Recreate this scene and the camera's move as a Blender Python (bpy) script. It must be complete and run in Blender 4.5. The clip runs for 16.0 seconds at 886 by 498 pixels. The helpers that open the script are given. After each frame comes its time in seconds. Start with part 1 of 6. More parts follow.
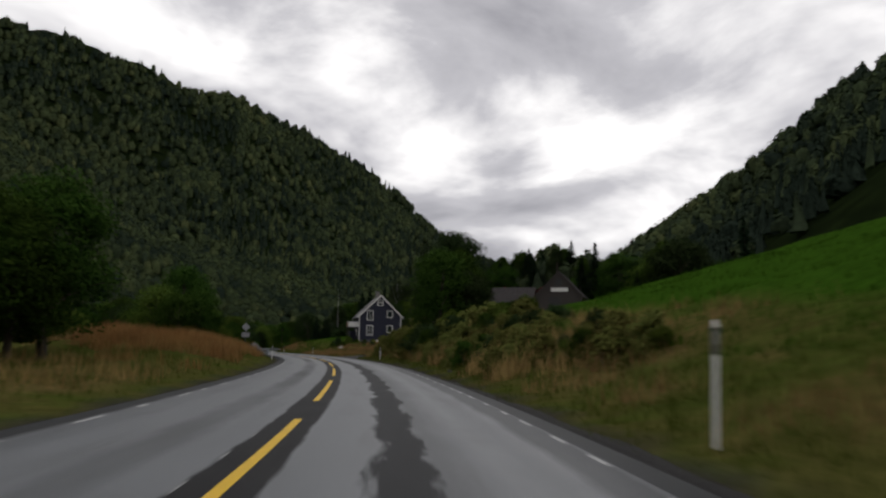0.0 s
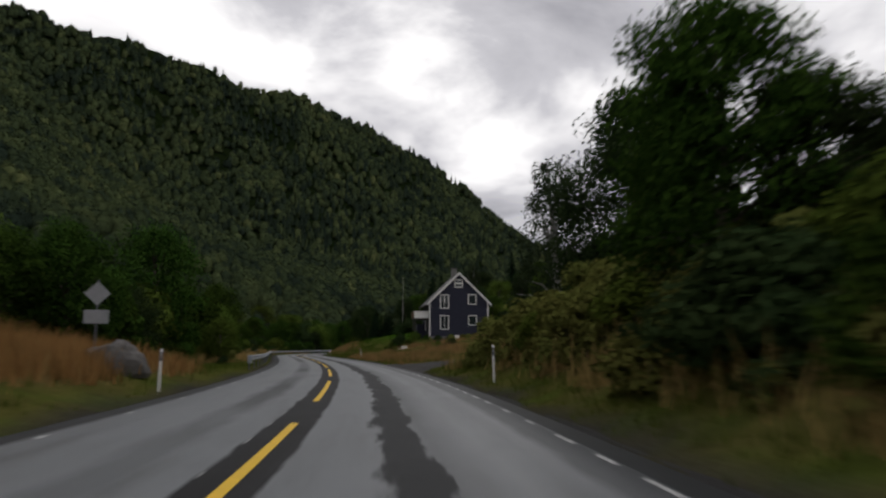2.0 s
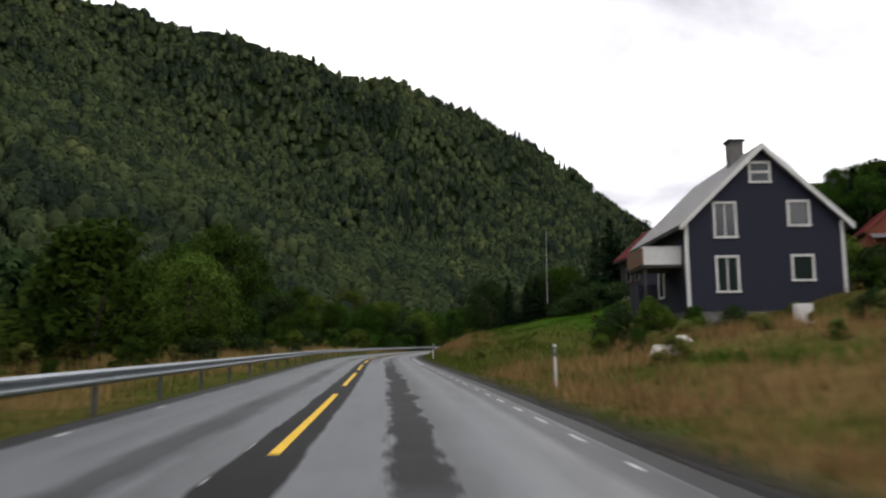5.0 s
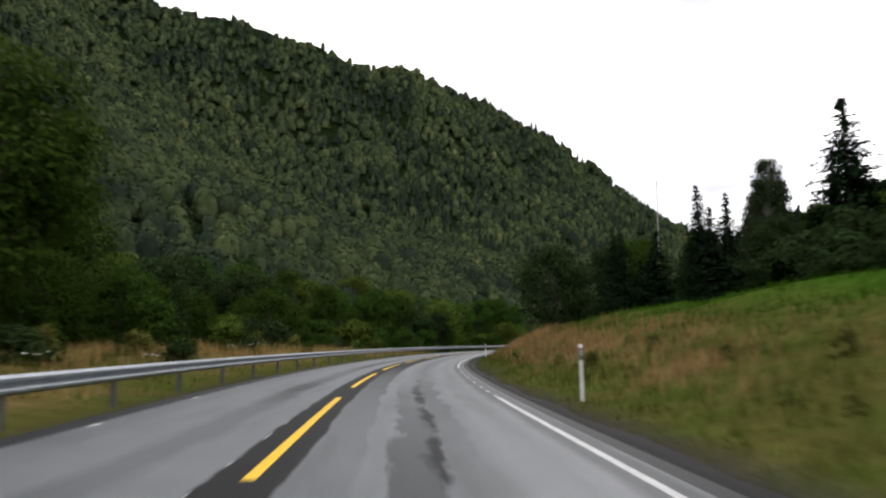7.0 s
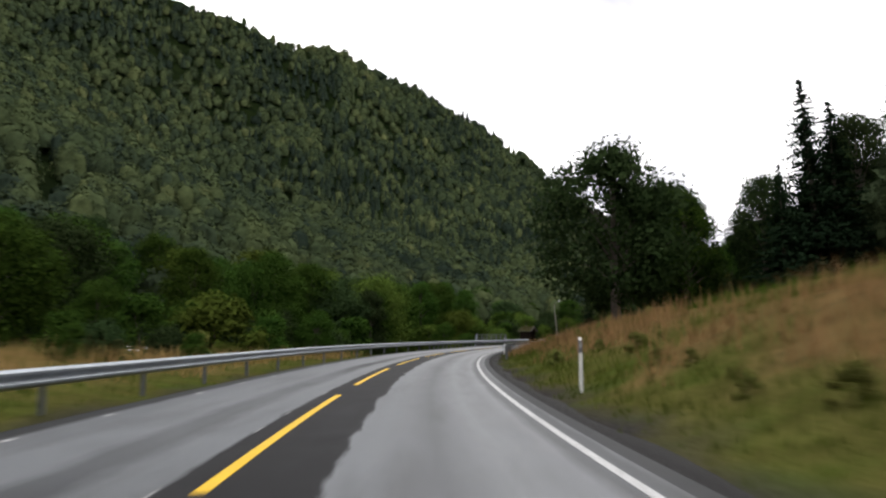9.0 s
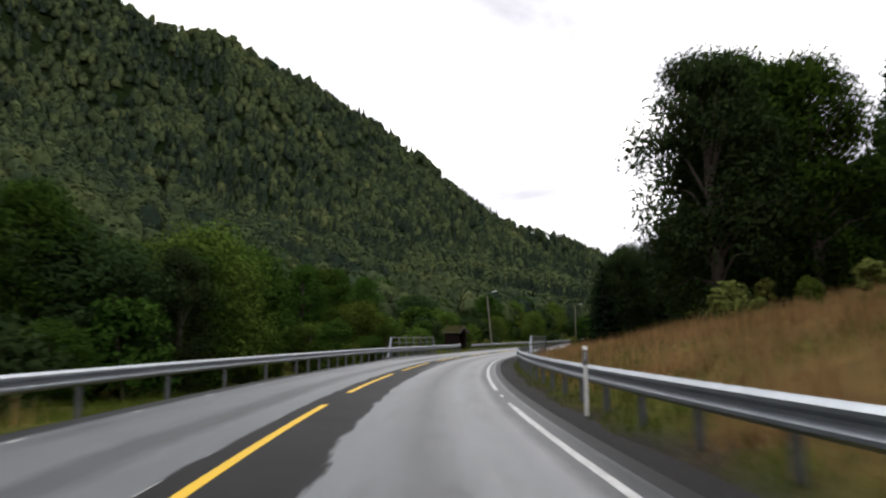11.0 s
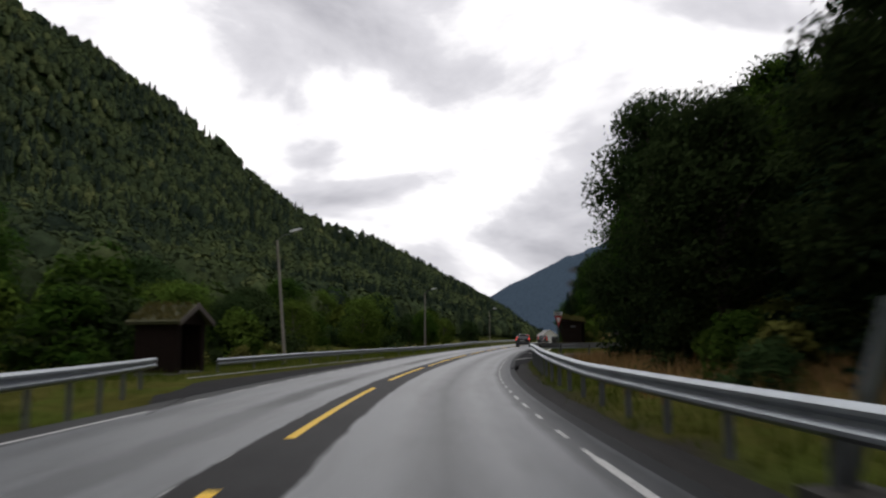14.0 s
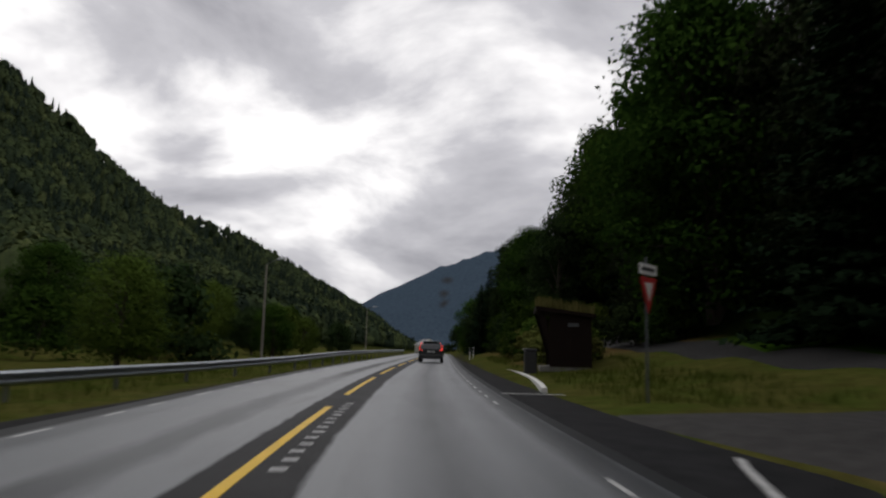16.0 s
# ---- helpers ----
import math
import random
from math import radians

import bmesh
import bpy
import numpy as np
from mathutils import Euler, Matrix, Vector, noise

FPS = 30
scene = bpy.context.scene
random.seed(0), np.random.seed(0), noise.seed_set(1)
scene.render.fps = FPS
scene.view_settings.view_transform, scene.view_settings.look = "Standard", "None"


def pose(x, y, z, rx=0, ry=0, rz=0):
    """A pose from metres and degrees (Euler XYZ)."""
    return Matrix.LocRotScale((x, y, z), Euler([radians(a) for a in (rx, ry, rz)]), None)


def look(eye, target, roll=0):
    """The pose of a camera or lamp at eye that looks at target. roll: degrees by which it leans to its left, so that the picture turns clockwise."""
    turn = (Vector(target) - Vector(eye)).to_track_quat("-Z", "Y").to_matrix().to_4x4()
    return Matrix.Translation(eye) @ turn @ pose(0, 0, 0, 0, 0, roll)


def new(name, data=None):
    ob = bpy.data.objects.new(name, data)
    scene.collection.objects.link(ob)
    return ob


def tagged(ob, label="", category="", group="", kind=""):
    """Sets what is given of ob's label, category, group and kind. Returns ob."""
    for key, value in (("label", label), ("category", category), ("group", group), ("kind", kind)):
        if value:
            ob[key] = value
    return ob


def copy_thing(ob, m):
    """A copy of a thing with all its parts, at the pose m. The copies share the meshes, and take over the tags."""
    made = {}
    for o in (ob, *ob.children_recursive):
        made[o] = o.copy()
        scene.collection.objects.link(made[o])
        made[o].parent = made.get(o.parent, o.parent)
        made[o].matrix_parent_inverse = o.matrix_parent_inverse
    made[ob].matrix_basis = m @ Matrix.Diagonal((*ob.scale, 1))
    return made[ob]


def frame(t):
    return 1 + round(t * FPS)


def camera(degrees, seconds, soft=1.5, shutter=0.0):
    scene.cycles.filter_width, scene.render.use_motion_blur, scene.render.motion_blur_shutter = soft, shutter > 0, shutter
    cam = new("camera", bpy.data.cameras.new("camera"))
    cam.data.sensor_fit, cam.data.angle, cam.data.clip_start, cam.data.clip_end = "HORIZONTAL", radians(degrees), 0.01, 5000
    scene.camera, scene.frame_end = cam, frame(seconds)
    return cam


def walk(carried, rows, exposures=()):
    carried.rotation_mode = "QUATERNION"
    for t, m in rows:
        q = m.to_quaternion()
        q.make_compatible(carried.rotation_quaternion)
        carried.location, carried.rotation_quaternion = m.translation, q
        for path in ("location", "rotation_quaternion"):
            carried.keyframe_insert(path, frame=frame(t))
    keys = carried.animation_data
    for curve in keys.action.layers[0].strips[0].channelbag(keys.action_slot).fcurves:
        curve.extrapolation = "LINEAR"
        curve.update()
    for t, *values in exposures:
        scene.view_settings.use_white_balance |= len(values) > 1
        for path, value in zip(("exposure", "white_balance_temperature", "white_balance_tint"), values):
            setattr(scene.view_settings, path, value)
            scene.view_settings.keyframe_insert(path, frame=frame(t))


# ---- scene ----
# ---------------------------------------------------------------- camera
cam = camera(62.0, 16.0, soft=2.3, shutter=0.4)
PATH = [
    (0.0, (-18.090, -131.994, 1.200), (-14.995, -122.582, 2.557), 1.11),
    (0.5, (-15.402, -121.126, 1.218), (-12.536, -111.641, 2.574), 1.06),
    (1.0, (-13.041, -110.227, 1.238), (-10.412, -100.672, 2.578), 0.75),
    (1.5, (-10.892, -99.399, 1.255), (-8.471, -89.789, 2.590), 0.35),
    (2.0, (-9.041, -88.682, 1.274), (-6.823, -79.022, 2.604), 0.01),
    (2.5, (-7.526, -78.037, 1.292), (-5.539, -68.329, 2.634), -0.12),
    (3.0, (-6.228, -67.412, 1.302), (-4.506, -57.655, 2.653), -0.10),
    (3.5, (-5.308, -56.829, 1.301), (-3.873, -47.024, 2.645), -0.25),
    (4.0, (-4.595, -46.250, 1.299), (-3.414, -36.412, 2.651), -0.49),
    (4.5, (-4.149, -35.610, 1.297), (-3.173, -25.743, 2.598), -0.59),
    (5.0, (-3.890, -24.938, 1.289), (-3.067, -15.053, 2.555), -0.39),
    (5.5, (-3.767, -14.259, 1.277), (-3.049, -4.364, 2.530), -0.26),
    (6.0, (-3.731, -3.596, 1.262), (-3.075, 6.304, 2.511), -0.27),
    (6.5, (-3.728, 7.028, 1.248), (-3.093, 16.929, 2.505), -0.23),
    (7.0, (-3.743, 17.588, 1.233), (-3.078, 27.488, 2.481), -0.15),
    (7.5, (-3.676, 28.063, 1.215), (-2.891, 37.956, 2.444), -0.30),
    (8.0, (-3.412, 38.469, 1.192), (-2.404, 48.343, 2.413), -0.49),
    (8.5, (-2.903, 48.822, 1.160), (-1.592, 58.662, 2.363), -0.41),
    (9.0, (-2.072, 59.131, 1.123), (-0.422, 68.924, 2.296), -0.24),
    (9.5, (-0.840, 69.393, 1.094), (1.154, 79.120, 2.279), -0.12),
    (10.0, (0.763, 79.610, 1.078), (3.094, 89.256, 2.313), -0.04),
    (10.5, (2.725, 89.770, 1.070), (5.400, 99.324, 2.322), -0.17),
    (11.0, (5.064, 99.853, 1.063), (8.101, 109.301, 2.286), -0.58),
    (11.5, (7.823, 109.829, 1.051), (11.247, 119.149, 2.245), -1.08),
    (12.0, (11.064, 119.674, 1.033), (14.882, 128.839, 2.228), -1.33),
    (12.5, (14.755, 129.395, 1.016), (18.967, 138.384, 2.226), -1.35),
    (13.0, (18.815, 138.948, 1.002), (23.416, 147.741, 2.236), -1.10),
    (13.5, (23.292, 148.236, 0.995), (28.284, 156.804, 2.292), -0.70),
    (14.0, (28.112, 157.180, 0.998), (33.519, 165.495, 2.271), -0.31),
    (14.5, (33.211, 165.781, 1.022), (39.044, 173.792, 2.358), -0.08),
    (15.0, (38.762, 174.158, 1.067), (44.985, 181.866, 2.429), 0.58),
    (15.5, (44.864, 182.389, 1.134), (51.391, 189.834, 2.534), 1.00),
    (16.0, (51.298, 190.504, 1.206), (58.040, 197.754, 2.611), 1.38),
]

walk(cam, [(t, look(e, g, r)) for t, e, g, r in PATH], exposures=[(0.0, -0.95), (2.5, -0.8), (4.2, -0.25), (6.5, 0.3), (9.0, 0.38), (11.5, 0.15), (13.0, -0.2), (14.5, -0.65), (16.0, -0.88)])

# ---------------------------------------------------------------- world and light
SUN_EL, SUN_AZ = radians(48), radians(20)


def make_world():
    w = bpy.data.worlds.new("overcast_sky")
    scene.world = w
    w.use_nodes = True
    nt = w.node_tree
    nt.nodes.clear()
    out = nt.nodes.new("ShaderNodeOutputWorld")
    bg = nt.nodes.new("ShaderNodeBackground")
    sky = nt.nodes.new("ShaderNodeTexSky")
    sky.sky_type = "NISHITA"
    sky.sun_disc = False
    sky.sun_elevation, sky.sun_rotation = SUN_EL, SUN_AZ
    tc = nt.nodes.new("ShaderNodeTexCoord")
    # stretch the dome so that clouds flatten towards the horizon
    sep = nt.nodes.new("ShaderNodeSeparateXYZ")
    nt.links.new(tc.outputs["Generated"], sep.inputs[0])
    mx = nt.nodes.new("ShaderNodeMath"); mx.operation = "MAXIMUM"; mx.inputs[1].default_value = 0.0
    ad = nt.nodes.new("ShaderNodeMath"); ad.operation = "ADD"; ad.inputs[1].default_value = 0.55
    nt.links.new(sep.outputs[2], mx.inputs[0]); nt.links.new(mx.outputs[0], ad.inputs[0])
    dv = nt.nodes.new("ShaderNodeVectorMath"); dv.operation = "DIVIDE"
    cb = nt.nodes.new("ShaderNodeCombineXYZ")
    for k in range(3):
        nt.links.new(ad.outputs[0], cb.inputs[k])
    nt.links.new(tc.outputs["Generated"], dv.inputs[0]); nt.links.new(cb.outputs[0], dv.inputs[1])
    n1 = nt.nodes.new("ShaderNodeTexNoise")
    n1.inputs["Scale"].default_value = 3.1; n1.inputs["Detail"].default_value = 9; n1.inputs["Roughness"].default_value = 0.52; n1.inputs["Distortion"].default_value = 0.35
    mp = nt.nodes.new("ShaderNodeMapping")
    mp.inputs["Location"].default_value = (3.1, 7.4, 0.0); mp.inputs["Rotation"].default_value = (0, 0, radians(-30)); mp.inputs["Scale"].default_value = (0.85, 0.85, 2.1)
    nt.links.new(dv.outputs[0], mp.inputs[0]); nt.links.new(mp.outputs[0], n1.inputs[0])
    rp = nt.nodes.new("ShaderNodeValToRGB")
    rp.color_ramp.elements[0].position = 0.32; rp.color_ramp.elements[0].color = (0.62, 0.61, 0.67, 1)
    rp.color_ramp.elements[1].position = 0.64; rp.color_ramp.elements[1].color = (2.35, 2.3, 2.28, 1)
    e = rp.color_ramp.elements.new(0.495); e.color = (1.12, 1.10, 1.16, 1)
    nt.links.new(n1.outputs[0], rp.inputs[0])
    mix = nt.nodes.new("ShaderNodeMixRGB")
    mix.inputs[0].default_value = 0.96
    sc = nt.nodes.new("ShaderNodeMixRGB"); sc.blend_type = "MULTIPLY"; sc.inputs[0].default_value = 1.0; sc.inputs[2].default_value = (0.12, 0.12, 0.12, 1)
    nt.links.new(sky.outputs[0], sc.inputs[1]); nt.links.new(sc.outputs[0], mix.inputs[1]); nt.links.new(rp.outputs[0], mix.inputs[2])
    nt.links.new(mix.outputs[0], bg.inputs[0])
    bg.inputs[1].default_value = 1.0
    nt.links.new(bg.outputs[0], out.inputs[0])


make_world()
sun = new("sun", bpy.data.lights.new("sun", "SUN"))
sun.data.energy, sun.data.angle, sun.data.color = 0.5, radians(25), (1.0, 0.98, 0.95)
sun.matrix_world = look((0, 0, 300), (-math.sin(SUN_AZ) * math.cos(SUN_EL) * 300, -math.cos(SUN_AZ) * math.cos(SUN_EL) * 300, 300 - 300 * math.sin(SUN_EL)))

# ---------------------------------------------------------------- materials
rng = np.random.default_rng(11)


class Mat:
    """A node material with a Principled surface and short helpers."""

    def __init__(self, name, color=(0.5, 0.5, 0.5), rough=0.8, metal=0.0, spec=0.5):
        self.m = bpy.data.materials.new(name)
        self.m.use_nodes = True
        self.nt = self.m.node_tree
        self.b = self.nt.nodes["Principled BSDF"]
        self.b.inputs["Base Color"].default_value = (*color, 1)
        self.b.inputs["Roughness"].default_value = rough
        self.b.inputs["Metallic"].default_value = metal
        self.b.inputs["Specular IOR Level"].default_value = spec
        self.tc = self.nt.nodes.new("ShaderNodeTexCoord")

    def node(self, kind):
        return self.nt.nodes.new(kind)

    def link(self, a, b):
        self.nt.links.new(a, b)

    def noise(self, scale, detail=4, rough=0.55, coord="Object", stretch=None):
        n = self.node("ShaderNodeTexNoise")
        n.inputs["Scale"].default_value, n.inputs["Detail"].default_value, n.inputs["Roughness"].default_value = scale, detail, rough
        src = self.tc.outputs[coord]
        if stretch:
            mp = self.node("ShaderNodeMapping")
            mp.inputs["Scale"].default_value = stretch
            self.link(src, mp.inputs[0])
            src = mp.outputs[0]
        self.link(src, n.inputs[0])
        return n.outputs[0]

    def ramp(self, fac, stops):
        r = self.node("ShaderNodeValToRGB")
        el = r.color_ramp.elements
        while len(el) < len(stops):
            el.new(0.5)
        for e, (p, c) in zip(el, stops):
            e.position, e.color = p, (*c, 1)
        self.link(fac, r.inputs[0])
        return r.outputs[0]

    def mix(self, fac, a, b, mode="MIX"):
        n = self.node("ShaderNodeMixRGB")
        n.blend_type = mode
        for v, i in ((fac, 0), (a, 1), (b, 2)):
            if hasattr(v, "links"):
                self.link(v, n.inputs[i])
            elif i == 0:
                n.inputs[0].default_value = v
            else:
                n.inputs[i].default_value = (*v, 1)
        return n.outputs[0]

    def math(self, op, a, b=0.0):
        n = self.node("ShaderNodeMath")
        n.operation = op
        for v, i in ((a, 0), (b, 1)):
            if hasattr(v, "links"):
                self.link(v, n.inputs[i])
            else:
                n.inputs[i].default_value = v
        return n.outputs[0]

    def attr(self, name):
        n = self.node("ShaderNodeAttribute")
        n.attribute_name = name
        return n.outputs["Fac"]

    def color(self, out):
        self.link(out, self.b.inputs["Base Color"])
        return self

    def rough(self, out):
        self.link(out, self.b.inputs["Roughness"])
        return self

    def bump(self, height, strength=0.3, dist=0.02):
        n = self.node("ShaderNodeBump")
        n.inputs["Strength"].default_value, n.inputs["Distance"].default_value = strength, dist
        self.link(height, n.inputs["Height"])
        self.link(n.outputs[0], self.b.inputs["Normal"])
        return self


def plain(name, c, rough=0.7, metal=0.0, vary=0.18, scale=6.0, bump=0.1, spec=0.5):
    """A surface with stains at a large scale and grain at a fine one."""
    m = Mat(name, c, rough, metal, spec)
    a = m.noise(scale, 5)
    f = m.noise(scale * 9, 3)
    lo = tuple(x * (1 - vary) for x in c)
    hi = tuple(min(1, x * (1 + vary)) for x in c)
    col = m.ramp(a, [(0.3, lo), (0.7, hi)])
    col = m.mix(0.25, col, m.ramp(f, [(0.3, lo), (0.7, hi)]))
    m.color(col)
    if bump:
        m.bump(f, bump, 0.01)
    return m.m


def asphalt_material():
    m = Mat("asphalt", (0.06, 0.06, 0.06), 0.45)
    uv = m.node("ShaderNodeSeparateXYZ")
    m.link(m.tc.outputs["UV"], uv.inputs[0])
    d, u = uv.outputs[0], uv.outputs[1]
    grain = m.noise(90, 3, 0.7)
    blotch = m.noise(0.9, 6, 0.65)
    streak = m.noise(1.0, 5, 0.6, "UV", (1.6, 0.16, 1))
    ragged = m.noise(1.0, 6, 0.65, "UV", (2.2, 0.5, 1))
    patchy = m.noise(1.0, 3, 0.5, "UV", (0.15, 0.055, 1))
    base = m.ramp(grain, [(0.25, (0.072, 0.078, 0.084)), (0.75, (0.145, 0.156, 0.166))])
    base = m.mix(0.35, base, m.ramp(blotch, [(0.3, (0.066, 0.072, 0.078)), (0.7, (0.150, 0.161, 0.172))]))

    wander = m.noise(1.0, 3, 0.5, "UV", (0.0, 0.11, 1))

    def band(centre, half, soft, wob, sway=0.0):
        """1 inside a strip along the road, with an uneven edge."""
        x = m.math("ABSOLUTE", m.math("SUBTRACT", m.math("ADD", d, m.math("MULTIPLY", m.math("SUBTRACT", wander, 0.5), sway)), centre))
        x = m.math("ADD", x, m.math("MULTIPLY", m.math("SUBTRACT", ragged, 0.5), wob))
        mr = m.node("ShaderNodeMapRange")
        mr.inputs["From Min"].default_value, mr.inputs["From Max"].default_value = half - soft, half + soft
        mr.inputs["To Min"].default_value, mr.inputs["To Max"].default_value = 1.0, 0.0
        m.link(x, mr.inputs["Value"])
        return mr.outputs[0]

    narrow, wide = band(-0.02, 0.36, 0.03, 0.22), band(0.3, 0.66, 0.03, 0.5)
    later = m.node("ShaderNodeMapRange")
    later.inputs["From Min"].default_value, later.inputs["From Max"].default_value = 150, 190
    m.link(u, later.inputs["Value"])
    past = m.node("ShaderNodeMapRange")
    past.inputs["From Min"].default_value, past.inputs["From Max"].default_value = 262, 300
    m.link(u, past.inputs["Value"])
    joint = m.math("MAXIMUM", narrow, m.math("MULTIPLY", m.mix(past.outputs[0], wide, band(0.12, 0.5, 0.04, 0.2)), later.outputs[0]))
    col = m.mix(joint, base, m.ramp(grain, [(0.2, (0.006, 0.006, 0.0065)), (0.8, (0.017, 0.017, 0.018))]))
    damp = m.ramp(patchy, [(0.42, (0, 0, 0)), (0.60, (1, 1, 1))])
    drift = m.node("ShaderNodeMapRange")
    drift.inputs["From Min"].default_value, drift.inputs["From Max"].default_value = 145, 185
    m.link(u, drift.inputs["Value"])
    early, late = band(1.58, 0.29, 0.05, 0.8, 0.5), band(2.02, 0.27, 0.06, 0.8, 0.6)
    track = m.mix(drift.outputs[0], early, late)
    gone = m.node("ShaderNodeMapRange")
    gone.inputs["From Min"].default_value, gone.inputs["From Max"].default_value = 168, 182
    m.link(u, gone.inputs["Value"])
    spots = m.ramp(m.noise(1.0, 2, 0.5, "UV", (0.1, 0.16, 1)), [(0.63, (0, 0, 0)), (0.70, (0.8, 0.8, 0.8))])
    fresh = m.math("MAXIMUM", m.math("SUBTRACT", 1.0, gone.outputs[0]), spots)
    broken = m.ramp(m.noise(1.0, 2, 0.5, "UV", (0.05, 0.05, 1)), [(0.33, (0, 0, 0)), (0.37, (1, 1, 1))])
    wet1 = m.math("MULTIPLY", m.math("MULTIPLY", track, 0.95), m.math("MULTIPLY", fresh, broken))
    wet1 = m.math("MAXIMUM", wet1, m.math("MULTIPLY", band(1.95, 0.34, 0.32, 0.3, 0.3), 0.42))
    wet2 = m.math("MULTIPLY", band(-1.35, 0.30, 0.14, 0.5, 0.3), m.math("ADD", 0.34, m.math("MULTIPLY", damp, 0.4)))
    wet3 = m.math("MULTIPLY", band(3.55, 0.28, 0.10, 0.3), 0.55)
    wet4 = m.math("MULTIPLY", band(-3.68, 0.40, 0.08, 0.2), 0.9)
    wet5 = m.math("MULTIPLY", band(2.95, 0.25, 0.25, 0.9), 0.18)
    edge = m.math("GREATER_THAN", d, 3.82)
    wet = m.math("MAXIMUM", m.math("MAXIMUM", wet1, wet2), m.math("MAXIMUM", m.math("MAXIMUM", wet3, wet4), wet5))
    wet = m.math("MAXIMUM", wet, m.math("MULTIPLY", edge, 0.85))
    col = m.mix(wet, col, (0.009, 0.0095, 0.010))
    col = m.mix(m.ramp(streak, [(0.50, (0, 0, 0)), (0.70, (0.5, 0.5, 0.5))]), col, (0.024, 0.025, 0.026))
    m.color(col)
    dull = m.math("MAXIMUM", wet, joint)
    m.rough(m.math("ADD", m.math("ADD", 0.36, m.math("MULTIPLY", blotch, 0.12)), m.math("MULTIPLY", dull, 0.2)))
    m.link(m.math("SUBTRACT", 0.5, m.math("MULTIPLY", dull, 0.42)), m.b.inputs["Specular IOR Level"])
    m.bump(grain, 0.35, 0.006)
    return m.m


def ground_material():
    m = Mat("ground_soil_and_grass", (0.06, 0.08, 0.03), 0.95, spec=0.0)
    n1, n2, n3 = m.noise(0.12, 5), m.noise(1.7, 5), m.noise(14, 4)
    lush = m.ramp(n2, [(0.3, (0.018, 0.046, 0.004)), (0.7, (0.042, 0.106, 0.009))])
    lush = m.mix(0.4, lush, m.ramp(n3, [(0.3, (0.013, 0.034, 0.004)), (0.7, (0.052, 0.115, 0.011))]))
    verge = m.ramp(n2, [(0.3, (0.046, 0.046, 0.011)), (0.7, (0.106, 0.100, 0.028))])
    verge = m.mix(0.4, verge, m.ramp(n3, [(0.3, (0.026, 0.030, 0.007)), (0.7, (0.105, 0.100, 0.030))]))
    patch = m.ramp(m.noise(0.45, 4, 0.6), [(0.46, (0, 0, 0)), (0.62, (0.38, 0.38, 0.38))])
    verge = m.mix(patch, verge, lush)
    green = m.mix(m.attr("lush"), verge, lush)
    dry = m.ramp(n2, [(0.3, (0.08, 0.060, 0.024)), (0.7, (0.21, 0.13, 0.054))])
    dry = m.mix(0.4, dry, m.ramp(n3, [(0.3, (0.04, 0.038, 0.013)), (0.7, (0.19, 0.13, 0.055))]))
    gravel = m.ramp(n3, [(0.3, (0.018, 0.017, 0.016)), (0.7, (0.055, 0.051, 0.047))])
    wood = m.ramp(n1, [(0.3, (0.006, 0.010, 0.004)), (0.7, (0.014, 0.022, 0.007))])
    # distant hills: the bluish haze of distance is put into the forest's colour
    far_haze = m.ramp(n1, [(0.3, (0.040, 0.060, 0.084)), (0.7, (0.062, 0.088, 0.116))])
    rock = m.ramp(n2, [(0.3, (0.018, 0.020, 0.018)), (0.7, (0.055, 0.054, 0.050))])
    col = m.mix(m.attr("dry"), green, dry)
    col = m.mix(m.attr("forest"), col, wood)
    col = m.mix(m.attr("far"), col, far_haze)
    col = m.mix(m.attr("rock"), col, rock)
    col = m.mix(m.attr("gravel"), col, gravel)
    m.color(col)
    m.bump(n3, 0.6, 0.05)
    return m.m


def foliage(name, dark, light, rough=0.65, translucent=0.25):
    m = Mat(name, light, max(rough, 0.8), spec=0.0)
    g = m.node("ShaderNodeNewGeometry")
    oi = m.node("ShaderNodeObjectInfo")
    n = m.noise(0.5, 3)
    col = m.ramp(g.outputs["Random Per Island"], [(0.0, dark), (1.0, light)])
    col = m.mix(0.45, col, m.ramp(n, [(0.3, dark), (0.7, light)]))
    hs = m.node("ShaderNodeHueSaturation")
    m.link(col, hs.inputs["Color"])
    v = m.math("ADD", 0.78, m.math("MULTIPLY", oi.outputs["Random"], 0.45))
    m.link(v, hs.inputs["Value"])
    m.link(m.math("ADD", 0.485, m.math("MULTIPLY", oi.outputs["Random"], 0.03)), hs.inputs["Hue"])
    m.color(hs.outputs[0])
    if translucent:
        tr = m.node("ShaderNodeBsdfTranslucent")
        m.link(hs.outputs[0], tr.inputs[0])
        mx = m.node("ShaderNodeMixShader")
        mx.inputs[0].default_value = translucent
        out = m.nt.nodes["Material Output"]
        m.link(m.b.outputs[0], mx.inputs[1]); m.link(tr.outputs[0], mx.inputs[2]); m.link(mx.outputs[0], out.inputs[0])
    return m.m


def forest_material(name, stops):
    """Far woods: one hue per tree from an attribute, leaf shade per clump."""
    m = Mat(name, (0.05, 0.08, 0.03), 0.8, spec=0.0)
    g = m.node("ShaderNodeNewGeometry")
    col = m.ramp(m.attr("tree_hue"), stops)
    sh = m.ramp(g.outputs["Random Per Island"], [(0.0, (0.72, 0.72, 0.74)), (1.0, (1.0, 1.0, 1.0))])
    mottle = m.ramp(m.noise(0.55, 4, 0.65), [(0.32, (0.55, 0.57, 0.6)), (0.68, (1.0, 1.0, 1.0))])
    m.color(m.mix(1.0, m.mix(1.0, col, sh, "MULTIPLY"), mottle, "MULTIPLY"))
    return m.m


